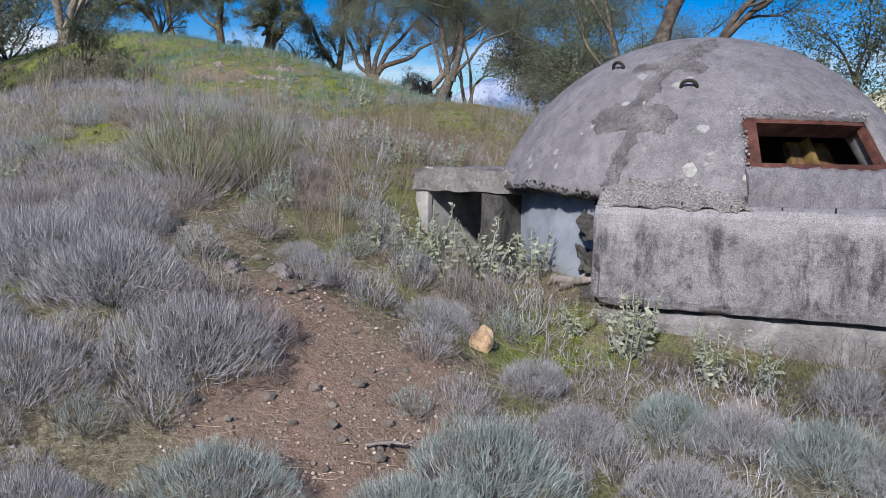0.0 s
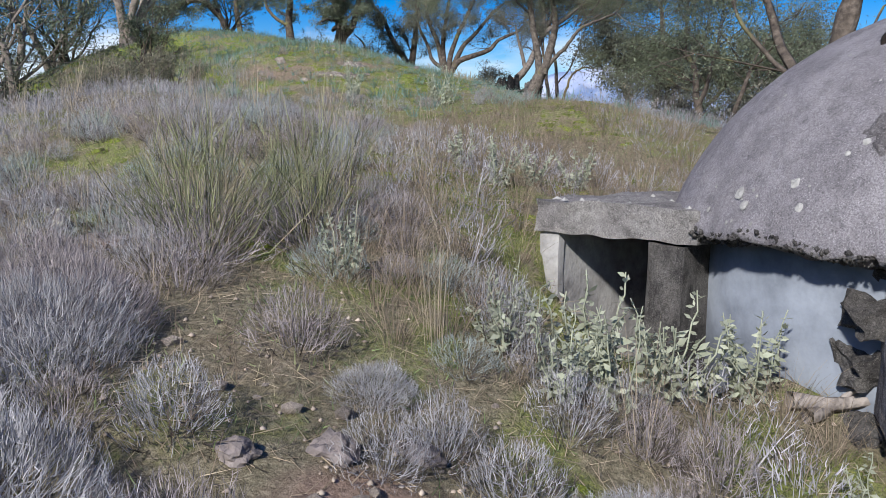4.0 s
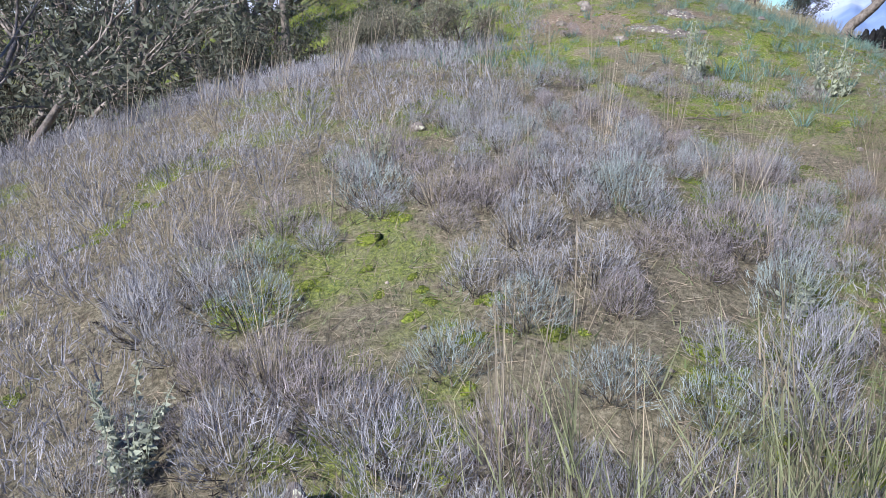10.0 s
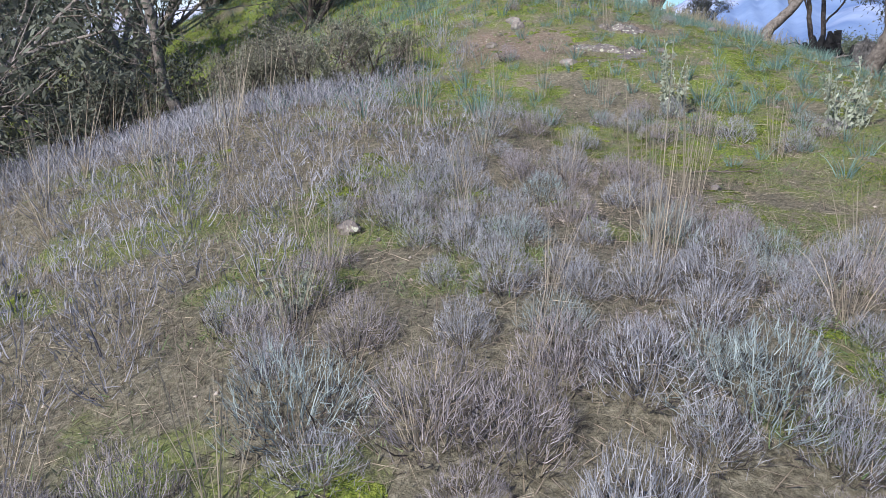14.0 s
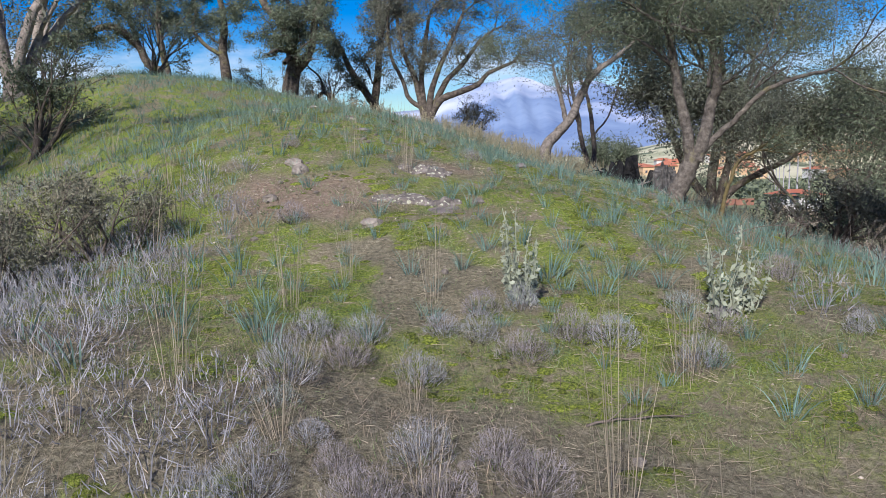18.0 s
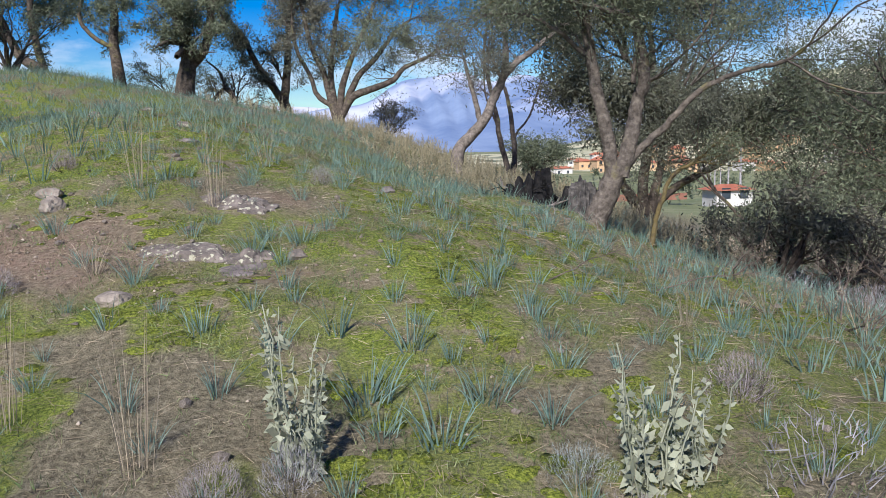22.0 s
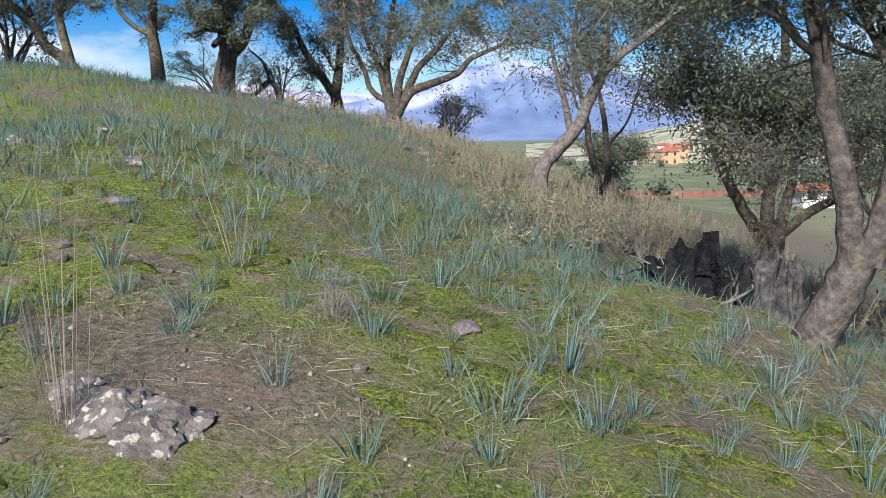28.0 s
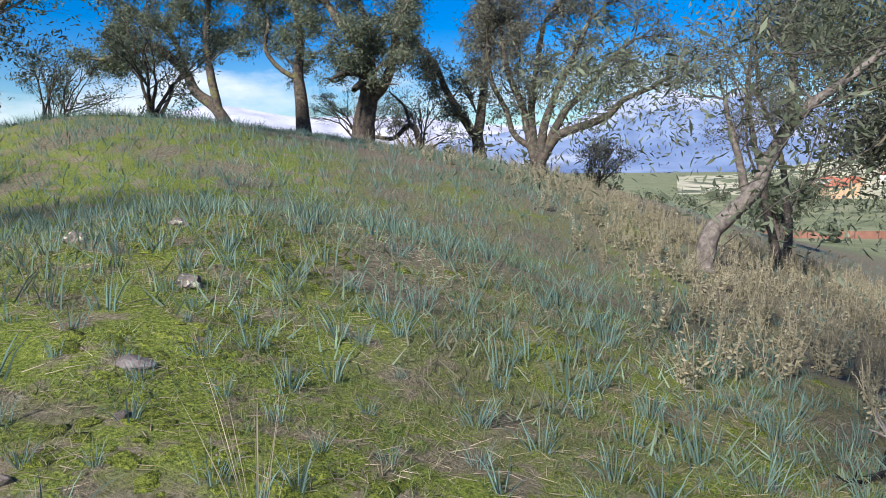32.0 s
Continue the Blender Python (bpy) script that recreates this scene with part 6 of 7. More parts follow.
def build_leafy():
    rng = np.random.default_rng(73)
    ph = [phlomis_mesh(200 + k, 7 + k, 0.5, 0.062) for k in range(4)]
    for x, y, s in ((-0.23, 5.74, 0.9), (0.02, 5.84, 1.0), (0.3, 6.2, 1.25), (-0.1, 6.2, 1.3), (0.45, 6.45, 1.1), (0.72, 6.3, 1.1), (-0.5, 5.95, 0.9), (-0.45, 6.7, 0.9), (1.3, 5.2, 1.15), (1.72, 4.78, 0.9), (1.95, 4.7, 0.85), (0.95, 5.45, 0.7),
                    (-3.06, 14.87, 1.15), (-2.98, 14.8, 0.85), (-1.66, 14.6, 1.15), (-1.48, 14.62, 0.95), (-4.5, 9.85, 0.6), (-1.29, 6.3, 0.75), (-1.9, 8.7, 0.55), (-0.6, 8.9, 0.9), (-0.3, 9.3, 0.9), (-0.9, 9.2, 0.8), (0.1, 9.6, 1.0), (-3.9, 7.0, 0.7), (-4.05, 7.15, 0.8), (-8.6, 12.2, 0.9), (-9.0, 16.6, 1.0)):
        plant("felted_herb", ph[int(rng.integers(0, 4))], x, y, rng.uniform(0, 6.28), s * (0.8 if y > 13 else 1), "pale felted sage-like herb with drooping leaves", "plant", "pale felted herbs", "foliage", s * (1.25 if y > 13 else 1))
    weeds = [phlomis_mesh(210 + k, 8, 0.52, 0.04) for k in range(3)]
    for me in weeds:
        me.materials[0] = M_WEED
    pts = scatter(rng, 1800, (-6.5, 22.5, 4, 36), lambda x, y: 0.8 * smooth(-2.6, -0.9, x + 0.35 * (y - 26) * (y > 26) * 0.6) * (1 - smooth(2.0, 4, x)), 0.3)
    for k, (x, y) in enumerate(pts[:150]):
        plant("withered_weed", weeds[k % 3], x, y, rng.uniform(0, 6.28), rng.uniform(0.7, 1.25), "tall withered tan weed on the slope", "plant", "withered weeds", "foliage")
    if pts[150:]:
        V = [phlomis_mesh(220 + k, 5, 0.48, 0.052) for k in range(3)]
        mass("withered_weed_cover", V, pts[150:] + scatter(rng, 500, (-9, 33, -1, 43), lambda x, y: smooth(-8, -5, x), 0.5), rng, M_WEED, 0.6, 1.2, "withered tan weeds covering the slope", "plants")
    # green broom bushes
    for k, (x, y, h) in enumerate(((-2.1, 6.45, 0.95), (-1.62, 6.85, 1.05), (-1.75, 7.25, 0.9), (-2.35, 6.9, 0.85))):
        r2 = np.random.default_rng(230 + k)
        n = 64
        az, el = r2.uniform(0, 6.28, n), np.radians(54) * r2.uniform(0, 1, n) ** 0.9
        d = np.stack([np.cos(az) * np.sin(el), np.sin(az) * np.sin(el), np.cos(el)], -1)
        L = h * r2.uniform(0.45, 1.05, n)
        root = np.stack([np.cos(az), np.sin(az), 0 * az], -1) * (0.12 * r2.uniform(0, 1, n))[:, None]; root[:, 2] = -0.04
        tip = root + d * L[:, None]
        a = blades(r2, root, tip, 0.006, r2.normal(size=(n, 3)) * 0.09, 3)
        i = r2.integers(0, n, n * 6); s = r2.uniform(0.2, 0.9, len(i))
        p = root[i] + (tip - root)[i] * s[:, None]
        dd = d[i] + r2.normal(size=(len(i), 3)) * 0.34; dd[:, 2] += 0.2; dd /= np.linalg.norm(dd, axis=1)[:, None]
        b = blades(r2, p, p + dd * (h * r2.uniform(0.12, 0.36, len(i)))[:, None], 0.0048, None, 1)
        e = thing("broom_bush", x, y, float(ground_z(x, y)), "wiry green broom bush with upright rush-like stems", "bush", "green broom bushes")
        put("broom_crown", mesh_from("broom_crown", *join(a, b), M_BROOM), e)
        put("dead_base", shrub_mesh(240 + k, 90, 8, 0.5, 0.0045, M_SHRUBMAUVE, 70), e, "dry brown dead stems at the foot")
    # dark dead brush at the foot of the parapet
    dead = [shrub_mesh(245 + k, 110, 12, 0.42, 0.0034, M_DEADWOOD, 76) for k in range(2)]
    for k, (x, y, s) in enumerate(((2.05, 4.75, 0.9), (2.5, 4.65, 1.0), (3.0, 4.5, 1.0), (2.75, 4.25, 0.9), (3.4, 4.3, 1.0), (1.5, 4.95, 0.6), (2.2, 4.35, 0.7))):
        plant("dead_brush", dead[k % 2], x, y, rng.uniform(0, 6.28), s, "dark brown dead twiggy brush below the parapet", "bush", "dead brush", "twig_tangle")
    # dark evergreen bushes and thorn brush
    for k, (x, y, s) in enumerate(((-7.1, 15.8, 1.3), (-7.8, 16.2, 1.15), (-6.7, 16.4, 1.05), (-8.5, 16.8, 1.1), (-7.6, 15.3, 0.9))):
        rr = random.Random(k)
        tree("evergreen_bush", x, y, [(rr.uniform(0, 360), rr.uniform(10, 60), 0.36 * s, 0.02) for _ in range(7)], 0.036, 8500, M_KERMES, M_TWIGBARK, 250 + k, "dense dark brownish evergreen bush", 3, 0.7, (0.02, 0.02, 0, 0), 0.12, 0.07, "bush", "evergreen bushes")
    for k, (x, y, s) in enumerate(((1.0, 17.6, 1.0), (1.9, 18.6, 1.1), (2.6, 20.3, 1.1), (2.3, 16.4, 1.0), (0.9, 19.3, 0.8), (3.6, 22.0, 1.1))):
        rr = random.Random(k + 9)
        tree("thorn_brush", x, y, [(rr.uniform(0, 360), rr.uniform(55, 86), 0.5 * s, 0.009) for _ in range(8)], 0.03, 250, M_DRY, M_TWIGBARK, 270 + k, "tangled bare brown thorn brush", 3, 0.75, (-0.02, -0.02, 0, 0), 0.14, 0.05, "bush", "thorn brush")
    # low bushes that close the gaps under the groves
    for k, (x, y, s, m) in enumerate(((-11.5, 16.5, 1.3, M_LEAFDARK), (-13.2, 15.2, 1.4, M_LEAFDARK), (-16.5, 15.0, 1.6, M_LEAFDARK), (-12.5, 19.5, 1.3, M_LEAFDARK), (-14.5, 20.5, 1.7, M_LEAFDARK), (-11.3, 24.5, 1.2, M_LEAF), (-15.5, 24.5, 1.8, M_LEAFDARK), (-18.5, 17.5, 1.9, M_LEAFDARK), (-14.0, 9.5, 1.4, M_LEAFDARK), (-17.0, 12.5, 1.6, M_LEAFDARK), (-15.8, 16.4, 1.8, M_LEAFDARK), (-13.6, 18.9, 1.5, M_LEAFDARK), (-16.8, 19.6, 1.9, M_LEAFDARK), (-19.5, 19.5, 2.1, M_LEAFDARK), (-17.0, 22.6, 2.0, M_LEAFDARK), (-15.0, 13.6, 1.7, M_LEAFDARK), (-19.0, 14.5, 2.0, M_LEAFDARK), (-21.0, 22.5, 2.2, M_LEAFDARK), (-16.0, 29.0, 1.9, M_LEAF), (-12.0, 33.5, 1.3, M_LEAF), (-16.5, 36, 1.6, M_LEAF), (-11.2, 48, 1.6, M_LEAF),
                                      (-8.2, 44.5, 1.3, M_LEAFDARK), (-2.2, 43.5, 1.1, M_LEAFGREY),  (6.8, 17.0, 1.2, M_LEAF), (10.5, 25.0, 1.3, M_LEAF), (5.2, 13.0, 1.1, M_LEAFGREY), (12.0, 42.0, 1.6, M_LEAF), (16.0, 34.0, 1.6, M_LEAF), (13.5, 13.0, 1.6, M_LEAF), (4.6, 21.5, 0.9, M_LEAFGREY), (5.6, 23.5, 1.1, M_LEAFGREY), (4.2, 24.5, 0.9, M_LEAF), (6.6, 22.0, 1.1, M_LEAFGREY), (3.3, 22.8, 0.8, M_LEAFGREY), (5.4, 19.5, 0.9, M_LEAFGREY), (7.5, 27.5, 1.2, M_LEAF), (4.4, 17.4, 0.75, M_LEAFGREY), (8.2, 24.0, 1.1, M_LEAFGREY))):
        rr = random.Random(k + 40)
        tree("bush", x, y, [(rr.uniform(0, 360), rr.uniform(8, 55), 0.75 * s, 0.05) for _ in range(6)], 0.095, 3900, m, None, 300 + k, "bushy grey-green undergrowth beneath the trees" if k > 21 else "dark leafy undergrowth beneath the western trees", 3, 0.75, (0.02, 0.02, 0, 0), 0.12, 0.16, "bush", "undergrowth")


# ---------------------------------------------------------------- stones, stumps, litter
def stone_mesh(seed, sx, sy, sz, mat, sub=2, rough=0.16):
    bm = bmesh.new()
    bmesh.ops.create_icosphere(bm, subdivisions=sub, radius=1.0)
    o = Vector((seed * 1.37, seed * 0.73, 0))
    for v in bm.verts:
        v.co += v.co * (noise.noise(v.co * 1.3 + o) * rough * 2.2 + noise.noise(v.co * 3.5 + o) * rough * 0.9 + noise.noise(v.co * 8 + o) * rough * 0.4)
        v.co = Vector((v.co.x * sx, v.co.y * sy, v.co.z * sz))
    me = bpy.data.meshes.new("stone")
    bm.to_mesh(me); bm.free()
    me.materials.append(mat)
    return me


def build_stones():
    rng = random.Random(9)
    fixed = ((0.25, 4.83, 0.07, 0.05, 0.11, M_TANSTONE, "upright tan stone beside the path"), (1.79, 4.49, 0.12, 0.08, 0.06, M_STONE, "pale rounded stone among shrubs"), (-0.91, 4.14, 0.05, 0.04, 0.05, M_STONE, "small pale stone by the path"),
             (-1.0, 4.75, 0.075, 0.06, 0.05, M_DARKROCK, "half-buried brown stone on the bank"), (-0.75, 4.95, 0.09, 0.05, 0.035, M_DARKROCK, "flat stone on the bank"), (-1.25, 4.6, 0.06, 0.05, 0.04, M_DARKROCK, "brown stone on the bank"),
             (-3.83, 17.1, 0.26, 0.17, 0.09, M_LICHENROCK, "long dark rock crusted with white lichen"), (-3.52, 17.05, 0.16, 0.12, 0.08, M_LICHENROCK, "dark rock crusted with white lichen"), (-4.15, 17.2, 0.16, 0.1, 0.06, M_LICHENROCK, "small dark rock with white lichen"), (-3.55, 16.85, 0.28, 0.16, 0.03, M_DARKROCK, "flat dark bedrock slab"), (-3.82, 18.05, 0.2, 0.17, 0.08, M_LICHENROCK, "lichen-crusted rock with dry grass"), (-3.6, 17.95, 0.16, 0.14, 0.07, M_LICHENROCK, "lichen-crusted rock on bare earth"), (-4.02, 18.2, 0.16, 0.09, 0.05, M_LICHENROCK, "lichen-crusted rock on bare earth"), (-3.7, 18.05, 0.06, 0.05, 0.04, M_LICHENROCK, "small lichen-crusted stone on bare earth"),
             (-4.88, 21.36, 0.08, 0.06, 0.06, M_LICHENROCK, "small dark rock with a white top"), (-6.14, 22.16, 0.08, 0.06, 0.06, M_LICHENROCK, "small dark rock with a white top"), (-4.6, 20.3, 0.09, 0.06, 0.03, M_DARKROCK, "dark stone in the moss"), (-5.6, 22.6, 0.09, 0.06, 0.04, M_LICHENROCK, "small pale-topped rock in the grass"),
             (-4.66, 10.85, 0.06, 0.05, 0.045, M_LICHENROCK, "pale lichened rock between shrubs"), (-3.23, 7.0, 0.07, 0.06, 0.09, M_LICHENROCK, "pale grey standing rock"), (-2.91, 6.8, 0.22, 0.13, 0.05, M_DARKROCK, "flat reddish-brown rock slab"), (-4.05, 7.1, 0.1, 0.08, 0.09, M_LICHENROCK, "white lichened rock among grey shrubs"),
             (-5.1, 17.9, 0.09, 0.08, 0.07, M_STONE, "pale stone on the bare slope"), (-5.2, 18.15, 0.1, 0.07, 0.06, M_STONE, "pale stone on the bare slope"), (-4.2, 16.4, 0.1, 0.07, 0.06, M_STONE, "grey stone on the bare slope"), (-5.3, 17.2, 0.08, 0.06, 0.05, M_STONE, "grey stone on the bare slope"), (-2.55, 19.0, 0.06, 0.05, 0.04, M_DARKROCK, "dark stone in the turf"), (-3.2, 17.0, 0.07, 0.05, 0.04, M_STONE, "small stone in the turf"))
    for k, (x, y, sx, sy, sz, m, lab) in enumerate(fixed):
        ob = put("stone" if max(sx, sy) < 0.15 else "rock", stone_mesh(k + 1, sx, sy, sz, m, 4 if sx > 0.1 else 3, 0.2))
        flat = max(sx, sy) >= 0.15
        gx, gy = float(land(x + 0.2, y) - land(x - 0.2, y)) / 0.4, float(land(x, y + 0.2) - land(x, y - 0.2)) / 0.4
        ob.location = (x, y, float(ground_z(x, y)) + sz * (-0.52 if flat else 0.3))
        ob.rotation_euler = (math.atan(gy) + rng.uniform(-0.08, 0.08), -math.atan(gx) + rng.uniform(-0.08, 0.08), rng.uniform(-0.3, 0.3))
        tagged(ob, lab, "rock" if max(sx, sy) >= 0.15 else "stone")
    small = [stone_mesh(60 + k, 1, 0.8, 0.6, M_STONE, 1, 0.22) for k in range(5)]
    nr = np.random.default_rng(81)
    pts = scatter(nr, 6000, (-6, 1.5, 1.5, 20), lambda x, y: 0.9 * bare(x, y) * (1 - 0.6 * (y > 5)) + 0.03, 0.06)
    for k, (x, y) in enumerate(pts[:290]):
        s = rng.choice((0.012, 0.018, 0.026, 0.04))
        ob = put("pebble", small[k % 5])
        ob.location, ob.scale, ob.rotation_euler = (x, y, float(ground_z(x, y)) + s * 0.25), (s, s, s), (0, 0, rng.uniform(0, 6.28))
        tagged(ob, "small angular pebble on bare earth", "stone", "loose pebbles")
    V, F, b = [], [], 0
    base = np.array([(1, 0, 0), (-1, 0, 0), (0, 1, 0), (0, -1, 0), (0, 0, 0.7), (0, 0, -0.7)])
    tri = np.array([(0, 2, 4), (2, 1, 4), (1, 3, 4), (3, 0, 4), (2, 0, 5), (1, 2, 5), (3, 1, 5), (0, 3, 5)])
    P = scatter(nr, 60000, (-6, 1.2, 2, 20), lambda x, y: 0.95 * bare(x, y) * (1 - 0.6 * (y > 5)) + 0.015, 0.02)
    for (x, y), z in zip(P, ground_z(*np.array(P).T)):
        s = nr.uniform(0.004, 0.016)
        V.append((base * nr.uniform(0.6, 1.3, (6, 1)) * s) @ np.array(Euler((0, 0, nr.uniform(0, 6.28))).to_matrix()) + (x, y, z + s * 0.3)); F.append(tri + b); b += 6
    tagged(new("gravel", mesh_from("gravel", np.concatenate(V), np.concatenate(F), material("gravel_bits", [(0.35, (0.2, 0.15, 0.115)), (0.65, (0.44, 0.37, 0.3))], 3, 0.95, 0, island=0.4))), "loose fine gravel on bare reddish earth", "gravel", kind="stuff")
    # moss cushions
    V, F, b = [], [], 0
    P = scatter(nr, 20000, (-7, 4, 1, 24), lambda x, y: smooth(0.25, 0.7, mossy(x, y)) * smooth(0.5, 0.68, value_noise(x, y, 0.55, 33)), 0.07)
    a = np.arange(10) * 2 * np.pi / 10
    for x, y in P:
        r = nr.uniform(0.015, 0.058); ex = nr.uniform(0.6, 1.8)
        rings = [(1.0, -0.03), (0.8, 0.3), (0.45, 0.52), (0.01, 0.6)]
        vs = []
        for k, h in rings:
            w = r * k * nr.uniform(0.6, 1.35, 10)
            px_, py_ = x + np.cos(a) * w * ex, y + np.sin(a) * w
            vs.append(np.stack([px_, py_, np.full(10, h * r * 0.3 + 0.003)], -1))
        V.append(np.concatenate(vs))
        i = np.arange(10)
        F.append(np.concatenate([np.stack([j * 10 + i, j * 10 + (i + 1) % 10, (j + 1) * 10 + (i + 1) % 10, (j + 1) * 10 + i], -1) for j in range(3)]) + b)
        b += 40
    V = np.concatenate(V)
    V[:, 2] += ground_z(V[:, 0], V[:, 1])
    mm = material("moss", [(0.36, (0.045, 0.06, 0.008)), (0.5, (0.145, 0.175, 0.022)), (0.64, (0.28, 0.305, 0.05))], 60, 0.95, 1.0, 160, island=0.3)
    tagged(new("moss", mesh_from("moss", V, np.concatenate(F), mm, True)), "bright yellow-green moss cushions", "moss", kind="stuff")


def stump_mesh(seed, r, h, mat, hollow=0.75, squash=1.0):
    bm = bmesh.new()
    n, rows = 72, 10
    o = Vector((seed, 0, 0))
    grid = {}
    for i in range(n):
        a = 2 * math.pi * i / n
        spire = max(0, math.cos(a - 0.2 - 0.1 * seed)) ** 2
        top = h * (0.5 + 0.32 * spire + 0.45 * noise.noise(Vector((math.cos(a) * 1.6, math.sin(a) * 1.6, seed))) + 0.3 * noise.noise(Vector((math.cos(a) * 4.5, math.sin(a) * 4.5, seed))))
        rr = r * (1 + 0.22 * noise.noise(Vector((math.cos(a) * 2, math.sin(a) * 2, seed + 5))))
        for j in range(rows):
            t = j / (rows - 1)
            fl = 1 + 0.45 * (1 - t) ** 3
            for k, q in ((0, 1.0), (1, hollow)):
                w = rr * fl * q * (1 + 0.14 * noise.noise(Vector((math.cos(a) * 6, math.sin(a) * 6, t * 2 + seed + k))) + 0.05 * noise.noise(Vector((math.cos(a) * 17, math.sin(a) * 17, t * 6))))
                grid[i, j, k] = bm.verts.new((math.cos(a) * w, math.sin(a) * w * squash, -0.12 + (top + 0.12) * t))
    for i in range(n):
        p = (i + 1) % n
        for j in range(rows - 1):
            bm.faces.new((grid[i, j, 0], grid[p, j, 0], grid[p, j + 1, 0], grid[i, j + 1, 0]))
            bm.faces.new((grid[i, j + 1, 1], grid[p, j + 1, 1], grid[p, j, 1], grid[i, j, 1]))
        bm.faces.new((grid[i, rows - 1, 0], grid[p, rows - 1, 0], grid[p, rows - 1, 1], grid[i, rows - 1, 1]))
    bm.faces.new([grid[i, 2, 1] for i in range(n)])
    me = bpy.data.meshes.new("shell")
    bm.to_mesh(me); bm.free()
    me.materials.append(mat)
    return me


def branch_mesh(seed, length, r, mat, forks=3, flat=0.12):
    rng = np.random.default_rng(seed)
    paths = []
    p = np.array([0, 0, 0.0]); d = np.array([1.0, 0, flat])
    pts = [p]
    for _ in range(10):
        d = d + rng.normal(size=3) * 0.16; d[2] = d[2] * 0.6; d /= np.linalg.norm(d); p = p + d * length / 10; pts.append(p)
    pts = np.array(pts); paths.append((pts, np.linspace(r, r * 0.3, 11)))
    for _ in range(forks):
        i = int(rng.integers(2, 9)); q = pts[i]; e = d + rng.normal(size=3) * 0.8; e[2] = abs(e[2]) * 0.5; e /= np.linalg.norm(e)
        sub = [q]
        for _ in range(5):
            e = e + rng.normal(size=3) * 0.2; e /= np.linalg.norm(e); q = q + e * length * 0.09; sub.append(q)
        paths.append((np.array(sub), np.linspace(r * 0.5, r * 0.15, 6)))
    return mesh_from("branch", *tubes(paths, 5), mat, True)


M_CHARGREY = material("charred_grey_wood", [(0.35, (0.03, 0.028, 0.028)), (0.6, (0.11, 0.1, 0.095)), (0.75, (0.22, 0.2, 0.185))], 12, 0.85, 1.0, 40)


def build_stumps():
    a = thing("burnt_stump", -0.7, 21.6, float(ground_z(-0.7, 21.6)), "jagged hollow tree stump burnt black", "stump")
    put("shell", stump_mesh(3, 0.3, 0.5, M_CHAR), a)
    put("root_mat", stump_mesh(8, 0.36, 0.26, M_CHAR, 0.4, 0.8), a, "charred root tangle")
    for k in range(5):
        me = branch_mesh(400 + k, 0.5, 0.016, M_CHAR if k else M_GREYWOOD, 3, 0.4)
        o = put("root", me, a)
        o.rotation_euler, o.location = (0.2 * k, -0.3, 3.4 + k * 0.5), (-0.2 * (k % 3), -0.1, 0.12)
    b = thing("burnt_stump", -0.18, 21.4, float(ground_z(-0.18, 21.4)), "tilted grey-black charred stump beside the olive trunk", "stump")
    o = put("shell", stump_mesh(5, 0.23, 0.5, M_CHAR, 0.6), b)
    o.rotation_euler = (0.1, 0.35, 0.4)
    o = put("heartwood", stump_mesh(12, 0.16, 0.42, M_CHARGREY, 0.3), b, "grey weathered split heartwood")
    o.location = (0.08, -0.14, 0.14)
    for k, (x, y, l, r, rz, m, lab) in enumerate(((-0.65, 20.95, 0.6, 0.018, 0.9, M_GREYWOOD, "pale bleached branch across the stump"), (-0.5, 20.3, 0.9, 0.016, 2.6, M_GREYWOOD, "fallen dry branch by the stump"), (-0.1, 20.1, 0.7, 0.014, 1.9, M_GREYWOOD, "fallen dry branch by the stump"), (-0.35, 3.55, 0.3, 0.012, 0.1, M_GREYWOOD, "forked dead twig lying on the path"), (-1.5, 17.0, 0.9, 0.006, 0.6, M_TWIGBARK, "thin dry fallen branch in the grass"),
                                              (-0.6, 17.4, 1.0, 0.006, 0.3, M_TWIGBARK, "thin dry fallen branch in the grass"), (0.2, 18.4, 1.1, 0.008, 2.9, M_TWIGBARK, "thin dry fallen branch in the grass"), (-2.9, 13.1, 0.6, 0.008, 0.8, M_TWIGBARK, "dead forked branch in the turf"), (0.85, 6.15, 0.6, 0.05, 0.3, M_GREYWOOD, "rotten dark plank beside the bunker"), (0.9, 6.05, 0.5, 0.04, 0.5, M_GREYWOOD, "rotten dark plank beside the bunker"))):
        o = put("branch", branch_mesh(420 + k, l, r, m))
        o.location, o.rotation_euler = (x, y, float(ground_z(x, y)) + r), (0, -0.05, rz)
        tagged(o, lab, "branch")


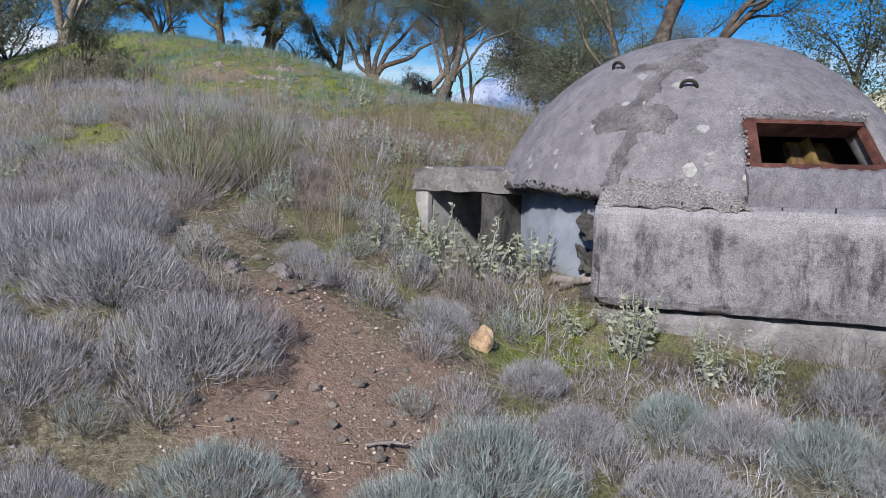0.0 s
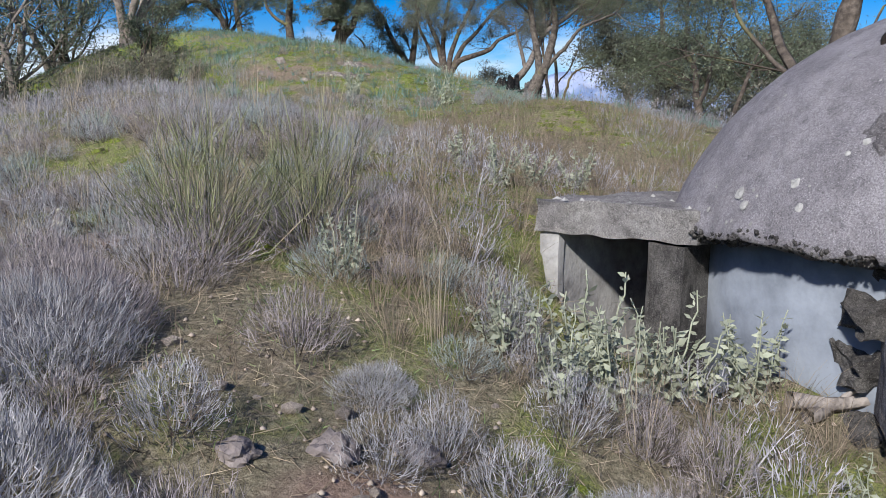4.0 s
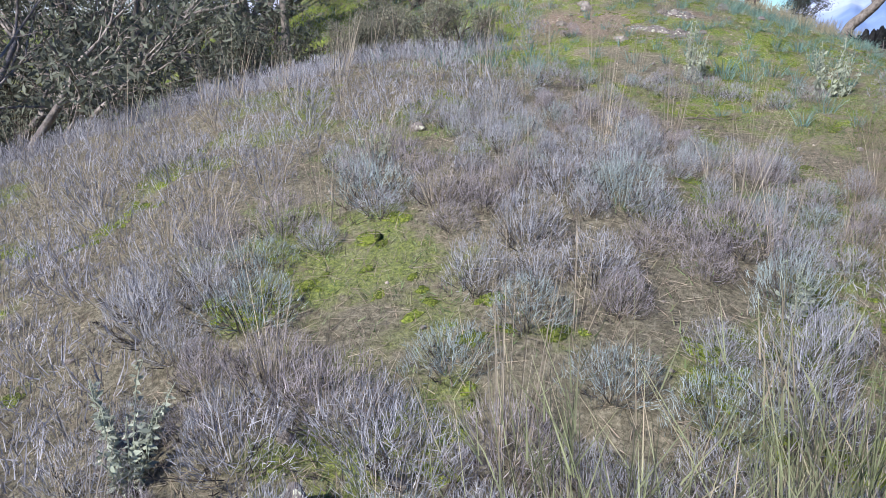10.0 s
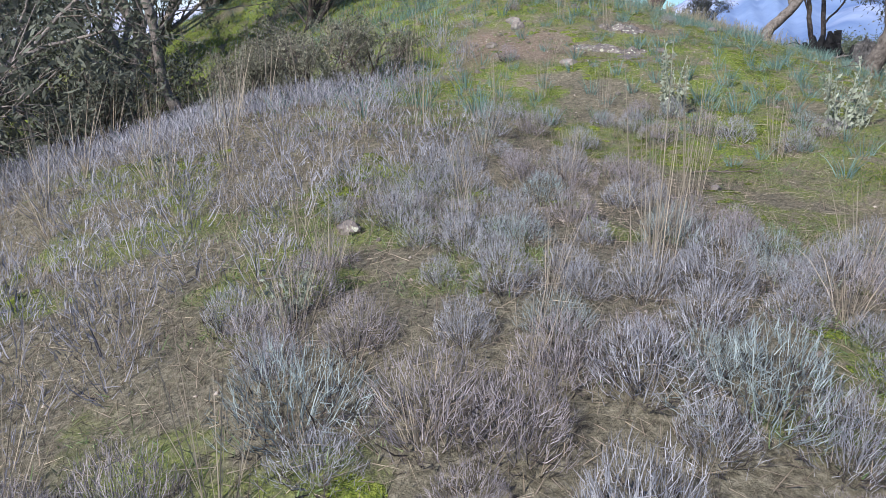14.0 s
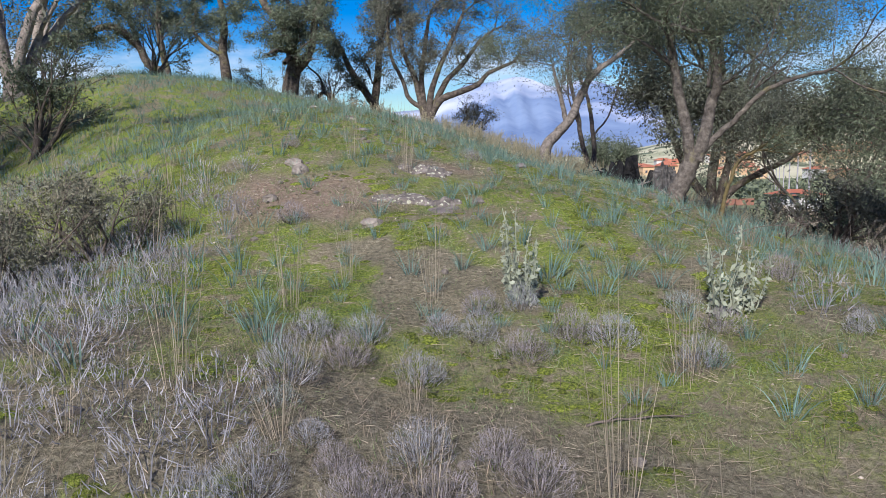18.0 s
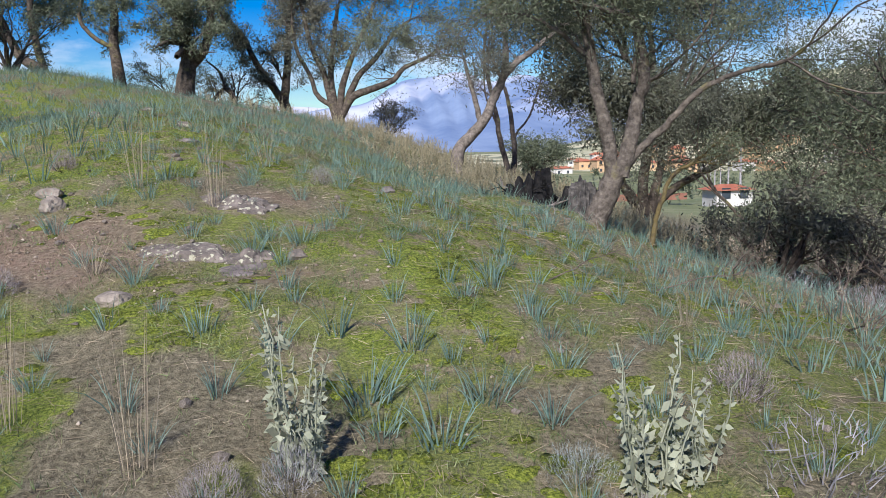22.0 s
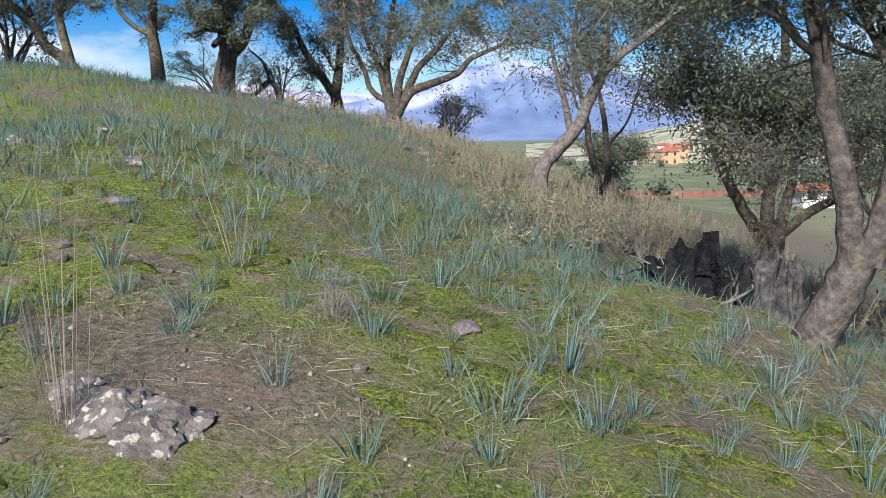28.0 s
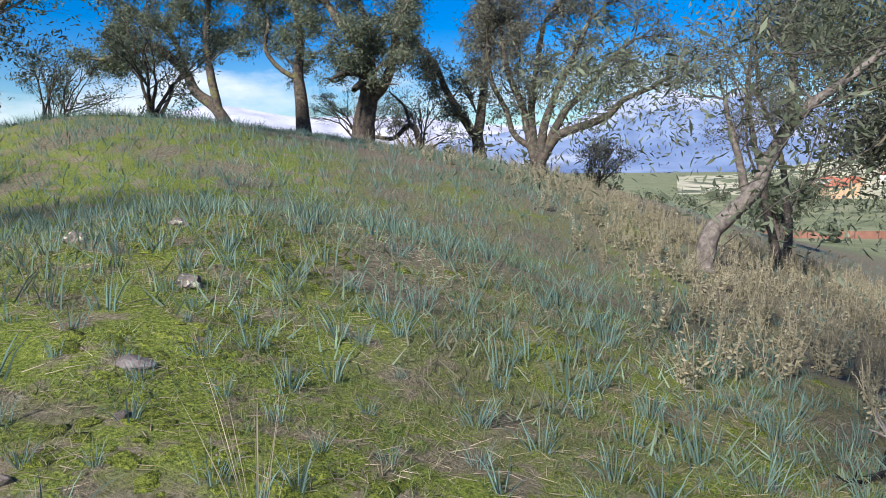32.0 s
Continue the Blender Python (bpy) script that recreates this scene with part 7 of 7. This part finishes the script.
# ---------------------------------------------------------------- the village in the valley
def house(x, y, w, d, h, label, rz=0.0, wall=None, z=None):
    z0 = float(land(x, y)) if z is None else z
    e = thing("house", x, y, z0 - 0.3, label, "house", "village houses")
    e.rotation_euler[2] = rz
    part("wall", block(w, d, h + 0.3, (0, 0, (h + 0.3) / 2), 0.04), wall or M_WHITEWALL, e)
    bm = bmesh.new()
    o, t = 0.45, h * 0.32
    v = [bm.verts.new(p) for p in ((-w / 2 - o, -d / 2 - o, h + 0.3), (w / 2 + o, -d / 2 - o, h + 0.3), (w / 2 + o, d / 2 + o, h + 0.3), (-w / 2 - o, d / 2 + o, h + 0.3), (-w / 2 + d * 0.3, 0, h + 0.3 + t), (w / 2 - d * 0.3, 0, h + 0.3 + t))]
    for f in ((0, 1, 5, 4), (2, 3, 4, 5), (1, 2, 5), (3, 0, 4), (3, 2, 1, 0)):
        bm.faces.new([v[i] for i in f])
    part("roof", bm, M_TILE, e)
    n = max(2, int(w / 3))
    for k in range(n):
        for lev in range(1 if h < 4 else 2):
            part("window", block(0.9, 0.1, 1.1, ((k + 0.5) / n * w - w / 2, -d / 2 - 0.03, 1.7 + 2.9 * lev), 0.02), M_PANE, e)
    return e


def hill_z(x, y):
    hit, loc, _, _ = bpy.data.objects["backdrop_hill"].ray_cast((x, y, 300), (0, 0, -1))
    return loc.z if hit else float(land(x, y))


def build_village():
    house(33.6, 88.9, 3.7, 3.6, 1.7, "white single-storey house with a red tiled roof")
    rng = random.Random(12)
    for k in range(34):
        a, r = radians(rng.uniform(13, 40)), rng.uniform(300, 400)
        x, y = math.sin(a) * r - 2.5, math.cos(a) * r + 15
        house(x, y, rng.uniform(5.5, 9), rng.uniform(5, 7), rng.choice((2.8, 3.4, 5.2)), "pale village house with a red roof on the hill", rng.uniform(-0.5, 0.5), rng.choice((M_WHITEWALL, M_TANSTONE, M_TANSTONE)), z=hill_z(x, y))
    w = thing("boundary_wall", 26, 130, float(land(26, 130)) - 0.2, "long reddish brick boundary wall in the valley", "wall")
    for k in range(14):
        part("panel", block(2.9, 0.3, 1.2, (k * 3.0 - 20, 0, 0.6), 0.03), M_BRICKWALL, w)
    for k in range(9):
        p = thing("utility_pole", 38 + k * 9, 95 + k * 22, float(land(38 + k * 9, 95 + k * 22)) - 0.2, "slim grey utility pole by the road", "pole", "utility poles")
        put("shaft", mesh_from("shaft", *tubes([(np.array([(0, 0, 0), (0, 0, 7.0)]), np.array([0.14, 0.09]))], 8), M_CONCRETE), p)
    # clumps of trees on the plain
    nr = np.random.default_rng(90)
    at = []
    for _ in range(150):
        a, r = radians(nr.uniform(-35, 75)), nr.uniform(75, 330)
        x, y = math.sin(a) * r - 2.5, math.cos(a) * r + 15
        z, s = float(land(x, y)), nr.uniform(1.2, 3.2)
        q = nr.normal(size=(170, 3)) * np.array([0.5, 0.5, 0.38]) * s
        at.append(q + np.array([x, y, z + s * 0.85]))
    tagged(new("far_woods", mesh_from("far_woods", *leaves(nr, np.concatenate(at), 0.75, 0.6), M_LEAF)), "scattered olive trees across the valley", "trees", kind="stuff")


build_shrubs()
build_grasses()
build_leafy()
build_stones()
build_stumps()
build_village()
